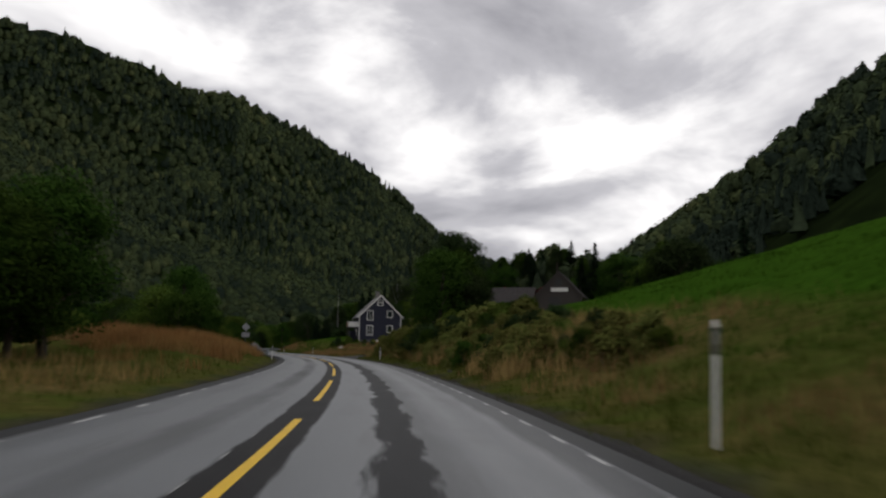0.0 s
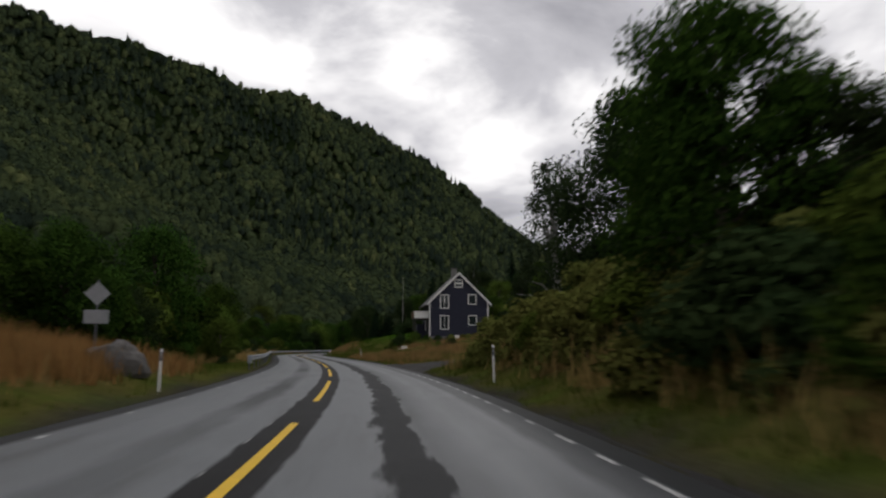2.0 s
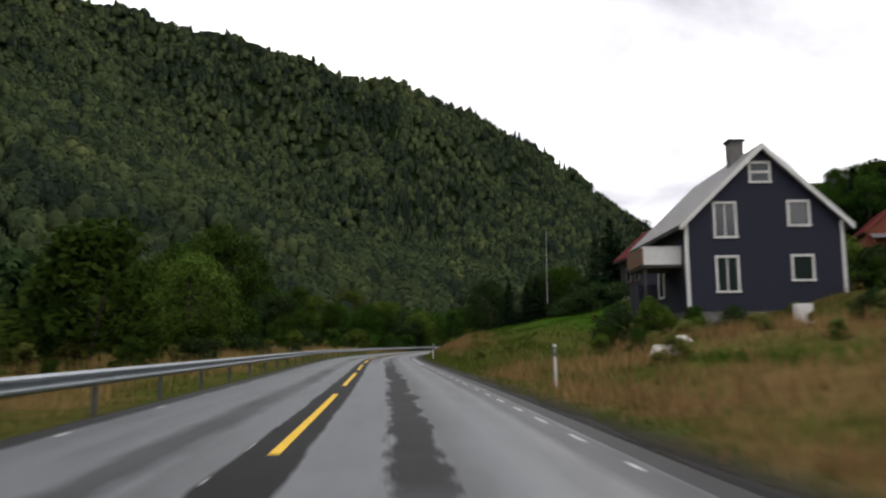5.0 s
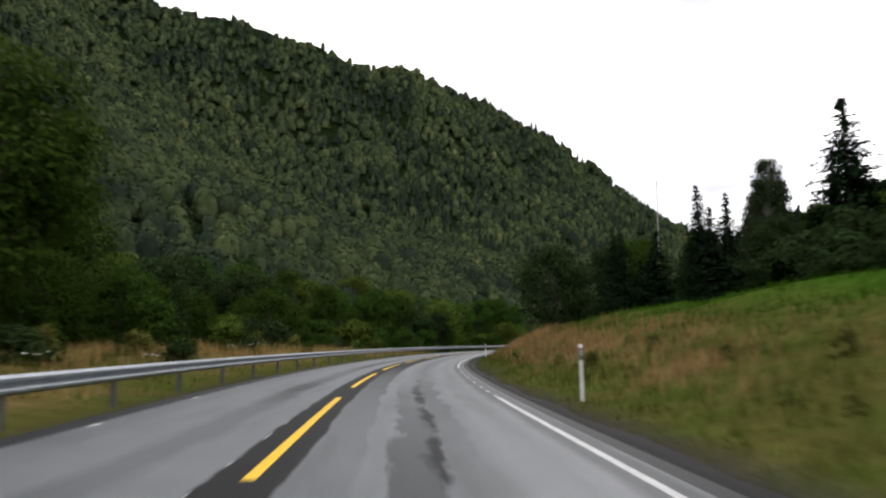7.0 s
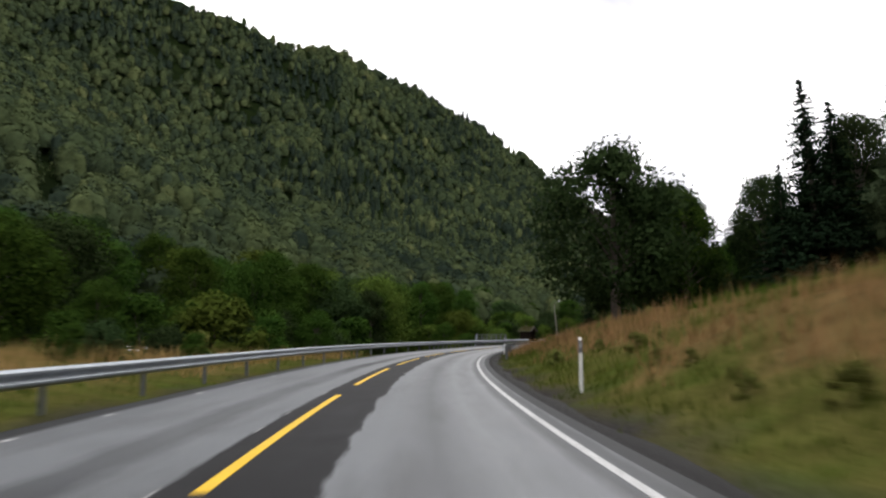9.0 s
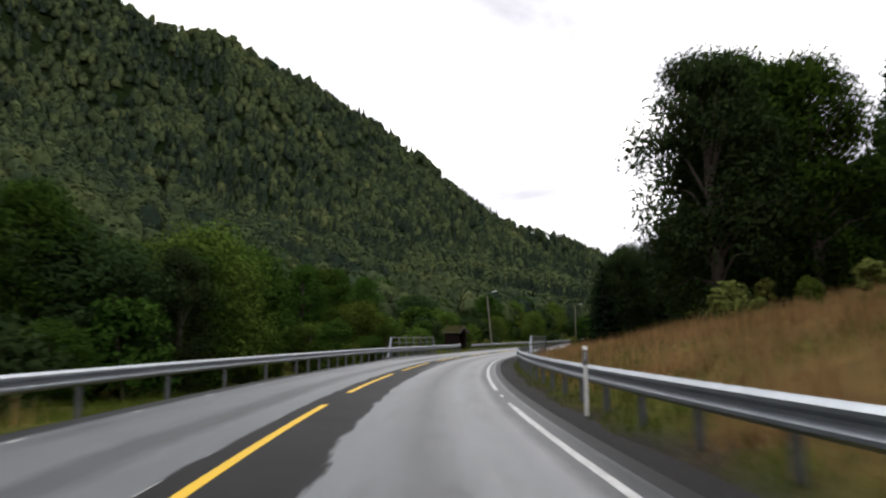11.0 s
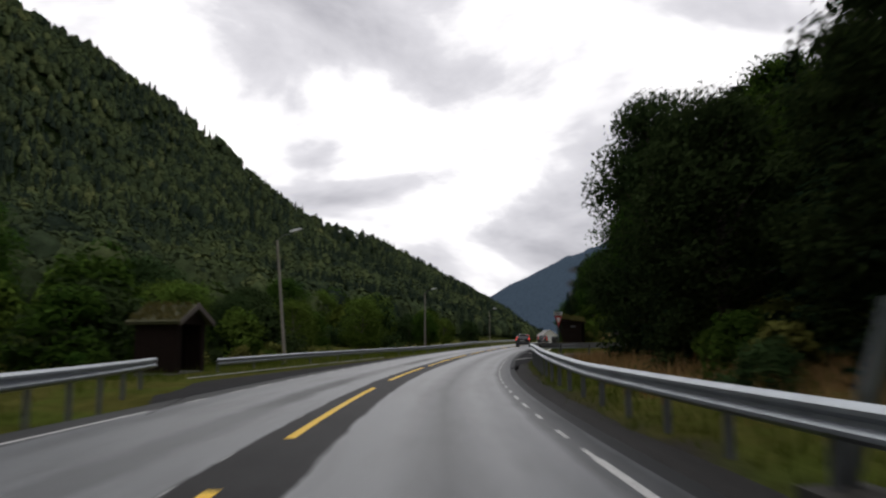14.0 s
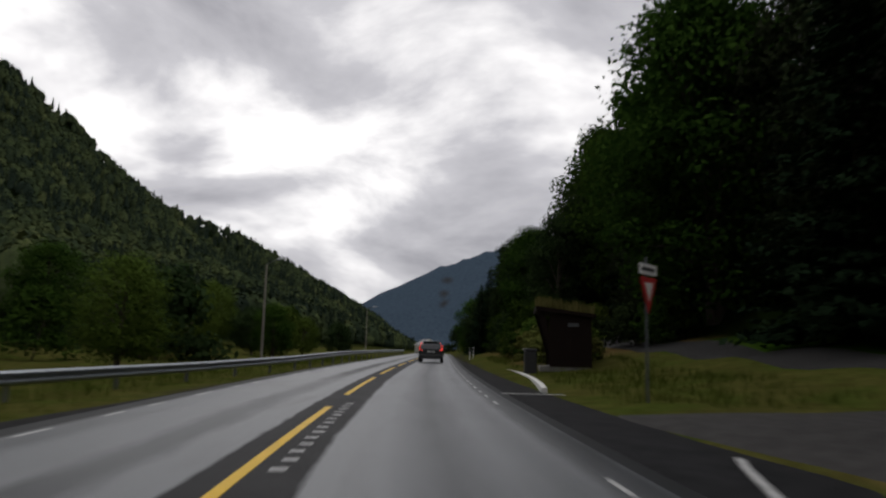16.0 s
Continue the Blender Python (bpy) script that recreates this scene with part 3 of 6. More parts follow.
def zones(x, y, u, d):
    """Where the ground is dry grass, gravel or woodland floor."""
    w = waves(x, y, 7, 21) * 0.5 + waves(x, y, 2.2, 22) * 0.4
    step = lambda v, s: np.clip(v / s + 0.5, 0, 1)
    inside = lambda lo, hi, s=4: step(u - lo, s) * step(hi - u, s)
    dry = np.zeros(np.shape(x))
    dry = np.maximum(dry, 0.34 * inside(-60, 30) * step(d - 5.2, 1) * step(9 - d, 3))
    dry = np.maximum(dry, 0.32 * inside(22, 58) * step(d - 6.0, 1) * step(13.5 - d, 3))
    dry = np.maximum(dry, 0.22 * inside(58, 84) * step(d - 6.0, 1) * step(13.5 - d, 3))
    dry = np.maximum(dry, 0.62 * inside(94, 140) * step(d - 5.2, 1) * step(19 - d, 4))
    dry = np.maximum(dry, 0.95 * inside(166, 240, 10) * step(d - 6.9 + 1.4 * w, 1.2) * step(9.9 + 1.3 * w - d, 1.5))
    dry = np.maximum(dry, 1.0 * inside(234, 291) * step(d - 5.8, 1) * step(24 - d, 4))
    dry = np.maximum(dry, 0.9 * inside(302, 345) * step(d - 6.5, 1) * step(15 - d, 4))
    dry = np.maximum(dry, 1.0 * inside(42, 80) * step(-d - 5.8, 1) * step(15 + d, 4))
    dry = np.maximum(dry, 0.5 * inside(-60, 34) * step(-d - 6, 1) * step(16 + d, 4))
    dry = np.maximum(dry, 0.7 * inside(120, 250) * step(-d - 6, 2) * step(16 + d, 4))
    dry = np.maximum(dry, 0.9 * inside(79, 97) * step(d - 7.5, 1) * step(18 - d, 4))
    dry = np.maximum(dry, 0.55 * inside(100, 150) * step(d - 14, 4) * step(45 - d, 10))
    dry = np.maximum(dry, 0.8 * inside(374, 425) * step(d - 7.0, 1) * step(17 - d, 4))
    dry = np.clip(dry + (w * 0.75 + 0.35 * waves(x, y, 14, 23) - 0.12) * (dry > 0.05), 0, 1)
    gravel = np.where(d > 0, step(4.8 + w * 0.25 - d, 0.4), step(4.25 + w * 0.2 + d, 0.4)) * step(np.abs(d) - 3, 0.5)
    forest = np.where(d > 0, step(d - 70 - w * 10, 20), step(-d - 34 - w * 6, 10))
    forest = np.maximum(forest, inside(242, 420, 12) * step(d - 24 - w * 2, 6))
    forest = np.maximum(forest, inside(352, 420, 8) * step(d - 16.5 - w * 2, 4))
    return dry, gravel, forest


def make_ground():
    xs, ys = graded(-42, 100, 0.9, 3600), graded(-150, 262, 0.9, 3600)
    X, Y = np.meshgrid(xs, ys)
    Z, Uu, Dd = terrain(X, Y)
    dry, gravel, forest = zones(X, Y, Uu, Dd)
    gx, gy = np.gradient(Z, axis=1) / np.gradient(X, axis=1), np.gradient(Z, axis=0) / np.gradient(Y, axis=0)
    rock = np.clip((waves(X, Y, 90, 31) + 0.7 * waves(X, Y, 30, 32) - 1.25) * 2, 0, 1) * (np.hypot(gx, gy) > 0.6) * (Dd < -150) * (np.hypot(X, Y - 60) < 1500)
    ny, nx = X.shape
    idx = np.arange(nx * ny).reshape(ny, nx)
    faces = np.stack([idx[:-1, :-1], idx[:-1, 1:], idx[1:, 1:], idx[1:, :-1]], -1).reshape(-1, 4)
    # "far" marks the distant hills that take the haze colour
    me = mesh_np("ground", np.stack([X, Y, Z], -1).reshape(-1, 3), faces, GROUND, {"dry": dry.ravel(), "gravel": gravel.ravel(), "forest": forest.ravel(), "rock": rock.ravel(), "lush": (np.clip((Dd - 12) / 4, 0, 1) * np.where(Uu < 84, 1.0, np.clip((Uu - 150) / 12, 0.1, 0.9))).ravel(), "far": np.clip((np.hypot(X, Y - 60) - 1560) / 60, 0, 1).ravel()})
    me.polygons.foreach_set("use_smooth", [True] * len(me.polygons))
    return tagged(new("ground", me), "grassy valley floor rising into wooded mountainsides", "ground", kind="structure")


ground = make_ground()


def ribbon(name, us, ds_of_u, h, material, skirt=0.0, uv=False):
    """A strip along the road: ds_of_u(u) gives the cross offsets."""
    rows = [ds_of_u(u) for u in us]
    n = len(rows[0])
    v = []
    for u, ds in zip(us, rows):
        for k, d in enumerate(ds):
            x, y, z = at(u, d, h(u, d) if callable(h) else h)
            v.append((x, y, z - (skirt if skirt and k in (0, n - 1) else 0)))
    f = [(i * n + j, i * n + j + 1, (i + 1) * n + j + 1, (i + 1) * n + j) for i in range(len(us) - 1) for j in range(n - 1)]
    me = bpy.data.meshes.new(name)
    me.from_pydata(v, [], f)
    if uv:
        lay = me.uv_layers.new(name="road")
        co = [(d, u) for u, ds in zip(us, rows) for d in ds]
        lay.data.foreach_set("uv", np.array([co[l.vertex_index] for l in me.loops], np.float32).ravel())
    me.materials.append(material)
    me.polygons.foreach_set("use_smooth", [True] * len(me.polygons))
    return me


def left_edge(u):
    """Outer edge of the asphalt on the side away from the houses, wider at the bridge."""
    return -3.72 - 0.75 * math.exp(-((u - 292) / 14) ** 2)


def right_edge(u):
    return 4.2 - 0.15 * min(1, max(0, (u - 100) / 60))


US = np.arange(U0, 640, 2.0)
road = tagged(part("road", ribbon("road", US, lambda u: [left_edge(u) - 0.02, left_edge(u), -2.5, -1.2, 0, 1.2, 2.4, 3.4, right_edge(u), right_edge(u) + 0.02], 0.0, ASPHALT, 0.2, True), None),
              "two-lane grey asphalt road with damp dark wheel tracks", "road", kind="structure")


# ---------------------------------------------------------------- road markings and verges
def strip_piece(u0, u1, d, w, h=0.004, n=3):
    """A painted line along the road, a few millimetres proud."""
    g = Geo()
    us = np.linspace(u0, u1, n)
    top = [[at(u, d(u) - w / 2 if callable(d) else d - w / 2, h), at(u, d(u) + w / 2 if callable(d) else d + w / 2, h)] for u in us]
    low = [[at(u, (d(u) if callable(d) else d) - w / 2 - 0.002, 0.0005), at(u, (d(u) if callable(d) else d) + w / 2 + 0.002, 0.0005)] for u in us]
    return g.loft([[low[i][0], top[i][0], top[i][1], low[i][1]] for i in range(n)], True)


def right_line(u):
    return 3.75 - 0.22 * min(1, max(0, (u - 90) / 60)) - 0.1 * min(1, max(0, (u - 290) / 30))


def left_line(u):
    return -3.2 - 0.85 * math.exp(-((u - 290) / 13) ** 2)


DASH = [2.6, 16.8, 31.4, 46.2, 61.0, 75.6, 89.3, 102.9, 116.4, 130.1, 143.8, 157.3, 171.1, 184.9, 198.3, 211.6, 225.0, 238.4, 251.7, 264.8, 278.7, 292.6, 305.9, 319.4, 331.6, 341.8]
for u in [-41.0, -26.5, -12.0] + DASH + [341.8 + 13.5 * k for k in range(1, 14)]:
    part("yellow_dash", strip_piece(u, u + 10.0, 0.0, 0.125, 0.005, 6), YELLOW, road)
lines = np.random.default_rng(5)
u = -50.0
while u < 420:
    solid = 150 < u < 163 or 186 < u < 247 or 252 < u < 304
    step = 1.0 if not solid else 4.0
    if not (345 < u < 352):
        part("edge_line", strip_piece(u, u + step * (1.0 if solid else lines.uniform(0.45, 0.95)), right_line, 0.10 if solid else 0.06, 0.004, 3), WHITE_LINE if solid or u > 304 else FADED_EDGE, road)
    u += step + (0.0 if solid else lines.uniform(0.6, 1.5))
u = -50.0
while u < 420:
    solid = 276 < u < 306 or 38 < u < 50
    worn = 52 < u < 270
    step = 4.0 if solid else lines.uniform(0.25, 0.6) if worn else lines.uniform(0.5, 1.4)
    part("edge_line", strip_piece(u, u + step, left_line, 0.07, 0.004, 3), WHITE_LINE, road)
    u += step + (0.0 if solid else lines.uniform(2.5, 5.0) if worn else lines.uniform(1.0, 2.6))
u = -40.0
while u < 400:
    if lines.random() < 0.75:
        part("old_line_trace", strip_piece(u, u + lines.uniform(0.3, 0.8), -0.37, 0.026, 0.003, 2), FADED_LINE, road)
    u += lines.uniform(1.6, 2.6)
for k in range(14):
    part("rumble_patch", strip_piece(344.5 + 0.62 * k, 344.5 + 0.62 * k + 0.16, 0.30 + 0.02 * (k % 2), 0.16, 0.003, 2), WHITE_LINE, road)

shoulder = tagged(part("road_shoulder", ribbon("road_shoulder", np.arange(U0, 640, 1.5), lambda u: [right_edge(u) - 0.01, right_edge(u) + 0.25, right_edge(u) + 0.62, right_edge(u) + 0.9], lambda u, d: -0.035 - 0.05 * (d - right_edge(u)) + 0.012 * math.sin(u * 3.1), GRAVEL, 0.1), None), "grey gravel shoulder along the asphalt", "road shoulder", kind="structure")
shoulder_left = tagged(part("road_shoulder", ribbon("road_shoulder", np.arange(U0, 640, 1.5), lambda u: [left_edge(u) + 0.01, left_edge(u) - 0.2, left_edge(u) - 0.45], lambda u, d: -0.035 - 0.04 * (left_edge(u) - d) + 0.012 * math.sin(u * 2.7), GRAVEL, 0.1), None), "narrow gravel shoulder beside the far lane", "road shoulder", kind="structure")

# bus bay beside the far lane
def bay_edge(u):
    """Outer edge of the bus bay's asphalt."""
    return -3.0 - (4.0 - 0.075 * (u - 321)) * min(1, max(0.02, (u - 309) / 11))


bay = tagged(part("bus_bay", ribbon("bus_bay", np.arange(309, 373, 1.5), lambda u: [bay_edge(u), (bay_edge(u) - 3.0) / 2, -3.0], 0.006, DARK_ASPHALT, 0.15), None), "dark asphalt bus bay beside the road", "bus bay", kind="structure")
bay_kerb = tagged(part("bay_edge_line", strip_piece(320.8, 346, lambda u: bay_edge(u) + 0.12, 0.10, 0.025, 9), FADED_LINE), "pale edging line along the bus bay", "edging", kind="structure")
# bus stop on the near side, past the side road
def apron_edge(u):
    """Ragged outer edge of the dark asphalt at the side road and the bus stop."""
    d = np.interp(u, [328, 335, 337.7, 341.5, 345.9, 350, 354, 358, 366, 380, 402], [4.2, 4.6, 4.85, 5.4, 6.7, 6.8, 6.4, 5.9, 6.1, 6.1, 4.3])
    return float(d + 0.06 * math.sin(u * 2.1) + 0.04 * math.sin(u * 5.3))


stop_bay = tagged(part("bus_bay", ribbon("bus_bay", np.arange(328, 402, 1.0), lambda u: [3.62, 4.1, apron_edge(u) - 0.3, apron_edge(u)], lambda u, d: 0.006 - 0.02 * max(0, d - 4), DARK_ASPHALT, 0.2), None), "dark asphalt bus stop bay with a white-edged kerb", "bus bay", kind="structure")


DARK_GRAVEL = plain("dark_gravel", (0.040, 0.038, 0.036), 0.95, vary=0.75, scale=2.2, bump=1.0)
DARK_GRAVEL.node_tree.nodes["Principled BSDF"].inputs["Specular IOR Level"].default_value = 0.12
PUDDLE = plain("puddle_water", (0.012, 0.012, 0.011), 0.03, vary=0.1)


def path_ribbon(name, pts, widths, material, label, lift=0.05):
    p = spline([(x, y, 0) for x, y in pts], 10)
    w = np.interp(np.linspace(0, 1, len(p)), np.linspace(0, 1, len(widths)), widths)
    t = np.gradient(p[:, :2], axis=0)
    t /= np.hypot(t[:, 0], t[:, 1])[:, None]
    v, f = [], []
    for i, q in enumerate(p):
        for s in np.linspace(-1, 1, 17):
            x, y = q[0] + t[i, 1] * s * w[i] / 2, q[1] - t[i, 0] * s * w[i] / 2
            v.append((x, y, ground_z(x, y) + lift * (1 - s ** 4) - 0.05 * s ** 8 - 0.25 * max(0, 1 - i / 5)))
    for i in range(len(p) - 1):
        f += [(i * 17 + j, i * 17 + j + 1, i * 17 + 18 + j, i * 17 + 17 + j) for j in range(16)]
    me = bpy.data.meshes.new(name)
    me.from_pydata(v, [], f)
    me.materials.append(material)
    me.polygons.foreach_set("use_smooth", [True] * len(me.polygons))
    return tagged(new(name, me), label, name.replace("_", " "), kind="structure")


def make_driveway():
    """Gravel from the road's edge up the slope, laid on the ground."""
    ds = np.arange(4.0, 34.0, 0.6)
    v, f, n = [], [], 27
    for d in ds:
        mid, half = np.interp(d, [4, 8, 14, 21, 33], [89.6, 91.3, 97.2, 106.5, 118]), np.interp(d, [4, 6, 9, 14, 21, 33], [10.2, 7.2, 3.9, 2.6, 2.2, 2.1])
        for s in np.linspace(-1, 1, n):
            x, y, _ = at(mid + s * half, d)
            wob = 0.03 * math.sin(d * 2.3 + 3 * s) * abs(s) ** 3
            v.append((x, y, ground_z(x, y) + 0.06 * (1 - s ** 4) - 0.06 * s ** 8 + wob))
    for i in range(len(ds) - 1):
        f += [(i * n + j, i * n + j + 1, i * n + n + 1 + j, i * n + n + j) for j in range(n - 1)]
    me = bpy.data.meshes.new("driveway")
    me.from_pydata(v, [], f)
    me.materials.append(DARK_GRAVEL)
    me.polygons.foreach_set("use_smooth", [True] * len(me.polygons))
    return tagged(new("driveway", me), "worn dark gravel driveway leading up from the road", "driveway", kind="structure")


make_driveway()


def puddle(label, u, d, ru, rd, seed):
    """A thin sheet of rain water in a hollow of the gravel."""
    r = np.random.default_rng(seed)
    ph = r.uniform(0, 6.28, 4)
    rim = []
    for a in np.linspace(0, 2 * math.pi, 48, endpoint=False):
        k = 1 + 0.16 * math.sin(2 * a + ph[0]) + 0.11 * math.sin(3 * a + ph[1]) + 0.07 * math.sin(5 * a + ph[2]) + 0.05 * math.sin(9 * a + ph[3])
        rim.append(at(u + ru * k * math.cos(a), d + rd * k * math.sin(a))[:2])
    x, y, _ = at(u, d)
    v = [(x + (px - x) * s, y + (py - y) * s) for s in (1.0, 0.66, 0.33) for px, py in rim] + [(x, y)]
    f = [(i + 48 * j, (i + 1) % 48 + 48 * j, (i + 1) % 48 + 48 * j + 48, i + 48 * j + 48) for j in range(2) for i in range(48)] + [(96 + i, 96 + (i + 1) % 48, 144) for i in range(48)]
    me = bpy.data.meshes.new("puddle")
    me.from_pydata([(px, py, ground_z(px, py) + (0.058 if i < 48 else 0.07)) for i, (px, py) in enumerate(v)], [], f)
    me.polygons.foreach_set("use_smooth", [True] * len(me.polygons))
    me.materials.append(PUDDLE)
    return tagged(new("puddle", me), label, "puddle", kind="structure")


puddle("small rain puddle lying on the dark gravel driveway", 94.7, 5.15, 0.75, 0.2, 15)
b0, b1, b2, b3, b4 = (at(u, d)[:2] for u, d in ((347, 4.6), (347.5, 8.0), (348, 13), (346, 20), (338, 27)))
path_ribbon("side_road", [b0, b1, b2, b3, b4], [11.0, 8.0, 5.2, 4.6, 4.4], plain("worn_side_asphalt", (0.040, 0.038, 0.036), 0.9, vary=0.4, scale=3, bump=0.5, spec=0.15), "dark asphalt side road turning off the main road", 0.06)
c0, c1, c2, c3 = (at(u, d)[:2] for u, d in ((348, 15), (360, 14.5), (378, 13.8), (396, 14)))
path_ribbon("gravel_track", [c0, c1, c2, c3], [3.2, 3.0, 2.8, 2.6], GRAVEL, "gravel track climbing behind the bus shelter", 0.06)


def kerb_run(u0, u1, d_of_u, name, label):
    g = Geo()
    us = np.linspace(u0, u1, 14)
    g.loft([[at(u, d_of_u(u) - 0.09, 0.0), at(u, d_of_u(u) - 0.07, 0.13), at(u, d_of_u(u) + 0.09, 0.14), at(u, d_of_u(u) + 0.10, 0.0)] for u in us])
    return tagged(part(name, g, WHITE_PAINT), label, "kerb", kind="structure")


kerb_run(358, 383, lambda u: 6.1 - 0.9 * max(0, (372 - u) / 14) ** 2 * (1 if u < 372 else 0), "kerb", "white-painted kerb round the bus stop island")


for k in range(4):
    part("edge_line", strip_piece(357.0 + 0.03 * k, 357.15 + 0.03 * k, 5.4 - 0.42 * k, 0.42, 0.012, 2), WHITE_LINE, stop_bay)
part("corner_line", strip_piece(340.7, 345.8, lambda u: float(np.interp(u, [340.7, 342.8, 345.5, 347.2], [4.04, 4.44, 5.24, 5.96])), 0.10, 0.014, 10), WHITE_LINE, stop_bay)


# ---------------------------------------------------------------- guard rails
W_PROFILE = [(0.0, 0.44), (0.02, 0.455), (0.075, 0.49), (0.078, 0.53), (0.02, 0.575), (0.02, 0.615), (0.078, 0.66), (0.075, 0.70), (0.02, 0.735), (0.0, 0.75)]


def beam_piece(pts, side, rise=lambda u: 0.0):
    """A W-shaped steel beam along pts of (u, d); side +1 faces the road from the left, -1 from the right."""
    g = Geo()
    rings = []
    for u, d in pts:
        out = [at(u, d + side * a, z + rise(u)) for a, z in W_PROFILE]
        back = [at(u, d + side * (a - 0.012), z + rise(u)) for a, z in reversed(W_PROFILE)]
        rings.append(out + back)
    g.loft(rings, True)
    return g


def post_geo():
    g = Geo()
    g.bevel_box(-0.05, -0.03, -0.5, 0.05, 0.03, 0.70, 0.008)
    return g.mesh("rail_post")


RAIL_POST = post_geo()
RAIL_POST.materials.append(STEEL_DULL)


def guard_rail(u0, u1, d, side, label, pitch=4.0, dense=None, rise=lambda u: 0.0):
    rail = empty("guard_rail", label, "guard rail")
    u = u0
    while u < u1 - 0.2:
        e = min(u + 4.0, u1)
        part("beam", beam_piece([(u + (e - u) * k / 3, d(u + (e - u) * k / 3)) for k in range(4)], side, rise), STEEL, rail)
        u = e
    u = u0 + 0.3
    while u < u1:
        p = part("post", RAIL_POST, None, rail)
        x, y, z = at(u, d(u) - side * 0.09)
        p.matrix_basis = pose(x, y, z - 0.02 + rise(u), 0, 0, heading(u))
        u += 2.0 if dense and dense[0] < u < dense[1] else pitch
    return rail


left_rail = guard_rail(88.5, 318.6, lambda u: -4.42 - 0.35 * math.exp(-((u - 290) / 16) ** 2) - 2.6 * max(0, (u - 304) / 14.6) ** 1.5, 1, "long galvanised steel guard rail on short posts", 4.3, (262, 324))
g = Geo()
x, y, z = at(88.3, -4.45)
g.bevel_box(-0.10, -0.42, 0.30, 0.14, 0.1, 0.76, 0.03)
for q in (g,):
    t = part("end_box", q, STEEL, left_rail, "boxed steel rail end")
    t.matrix_basis = pose(x, y, z, 0, 0, heading(88))
bay_rail = guard_rail(326.6, 470, lambda u: -4.55 - 3.7 * min(1, max(0, (374 - u) / 36)) ** 1.2, 1, "galvanised guard rail behind the bus bay", 4.3, rise=lambda u: -0.24 * min(1, max(0, (392 - u) / 30)))


def end_rise(u):
    """The inner rail climbs a little towards the side road."""
    return 0.25 * min(1, max(0, (u - 312) / 16))


right_rail = guard_rail(231, 336, lambda u: 4.88, -1, "galvanised steel guard rail on the bend's inner side", 2.15, rise=end_rise)
side_pts = [(336 + 3.2 * math.sin(a), 4.88 + 3.2 * (1 - math.cos(a))) for a in np.linspace(0, math.pi / 2, 7)] + [(339.3, 11.0), (339.9, 14.0), (340.8, 17.5)]
for a, b in ((0, 4), (3, 7), (6, 10)):
    part("beam", beam_piece(side_pts[a:b], -1, end_rise), STEEL, right_rail)
for u, d in side_pts[2::2]:
    p = part("post", RAIL_POST, None, right_rail)
    x, y, z = at(u, d + 0.08)
    p.matrix_basis = pose(x, y, z + 0.22, 0, 0, heading(u) - 60)


# ---------------------------------------------------------------- bridge over the stream
WET_CONCRETE = plain("damp_dark_concrete", (0.028, 0.026, 0.021), 0.85, vary=0.4, scale=3, bump=0.4)


RAILING = plain("painted_grey_railing", (0.15, 0.155, 0.155), 0.6, 0.2, vary=0.2, scale=4, bump=0.1)


def bridge_railing(u0, u1, d, lean, label):
    r = empty("bridge_railing", label, "railing")
    for h, rad in ((1.48, 0.026), (1.08, 0.022), (0.36, 0.022)):
        part("rail", Geo().tube([at(u, d + lean * (h if h > 1 else h), h) for u in np.linspace(u0, u1, 6)], [rad] * 6, 8), RAILING, r)
    for u in np.linspace(u0, u1, 7):
        q = Geo()
        q.loft([[at(u - 0.028, d - 0.036, -0.3), at(u + 0.028, d - 0.036, -0.3), at(u + 0.028, d + 0.036, -0.3), at(u - 0.028, d + 0.036, -0.3)],
                [at(u - 0.028, d - 0.04 + lean * 1.46, 1.46), at(u + 0.028, d - 0.04 + lean * 1.46, 1.46), at(u + 0.028, d + 0.04 + lean * 1.46, 1.46), at(u - 0.028, d + 0.04 + lean * 1.46, 1.46)]])
        part("post", q, RAILING, r)
    for u, s in ((u0, -1), (u1, 1)):
        part("end_brace", Geo().loft([[at(u + s * o, d - 0.06, z), at(u + s * (o + 0.16), d - 0.06, z), at(u + s * (o + 0.16), d + 0.06, z), at(u + s * o, d + 0.06, z)] for o, z in ((1.1, -0.3), (0.08, 1.4), (0.0, 1.52))]), STEEL, r, "broad slanted steel end plate")
    return r


bridge_railing(289.0, 302.0, -5.25, 0.0, "grey steel bridge railing with two cross rails")
bridge_railing(289.6, 301.5, 5.15, 0.0, "grey steel bridge railing behind the guard rail")
for d0, d1 in ((4.75, 5.35), (-5.5, -4.85)):
    g = Geo()
    g.loft([[at(u, d0, -0.9), at(u, d1, -0.9), at(u, d1, 0.04 if d0 > 0 else 0.02), at(u, d0, 0.02 if d0 > 0 else 0.04)] for u in np.linspace(286.5, 302.5, 8)])
    tagged(part("bridge_edge_beam", g, WET_CONCRETE), "weathered concrete edge beam of the road bridge", "bridge beam", kind="structure")


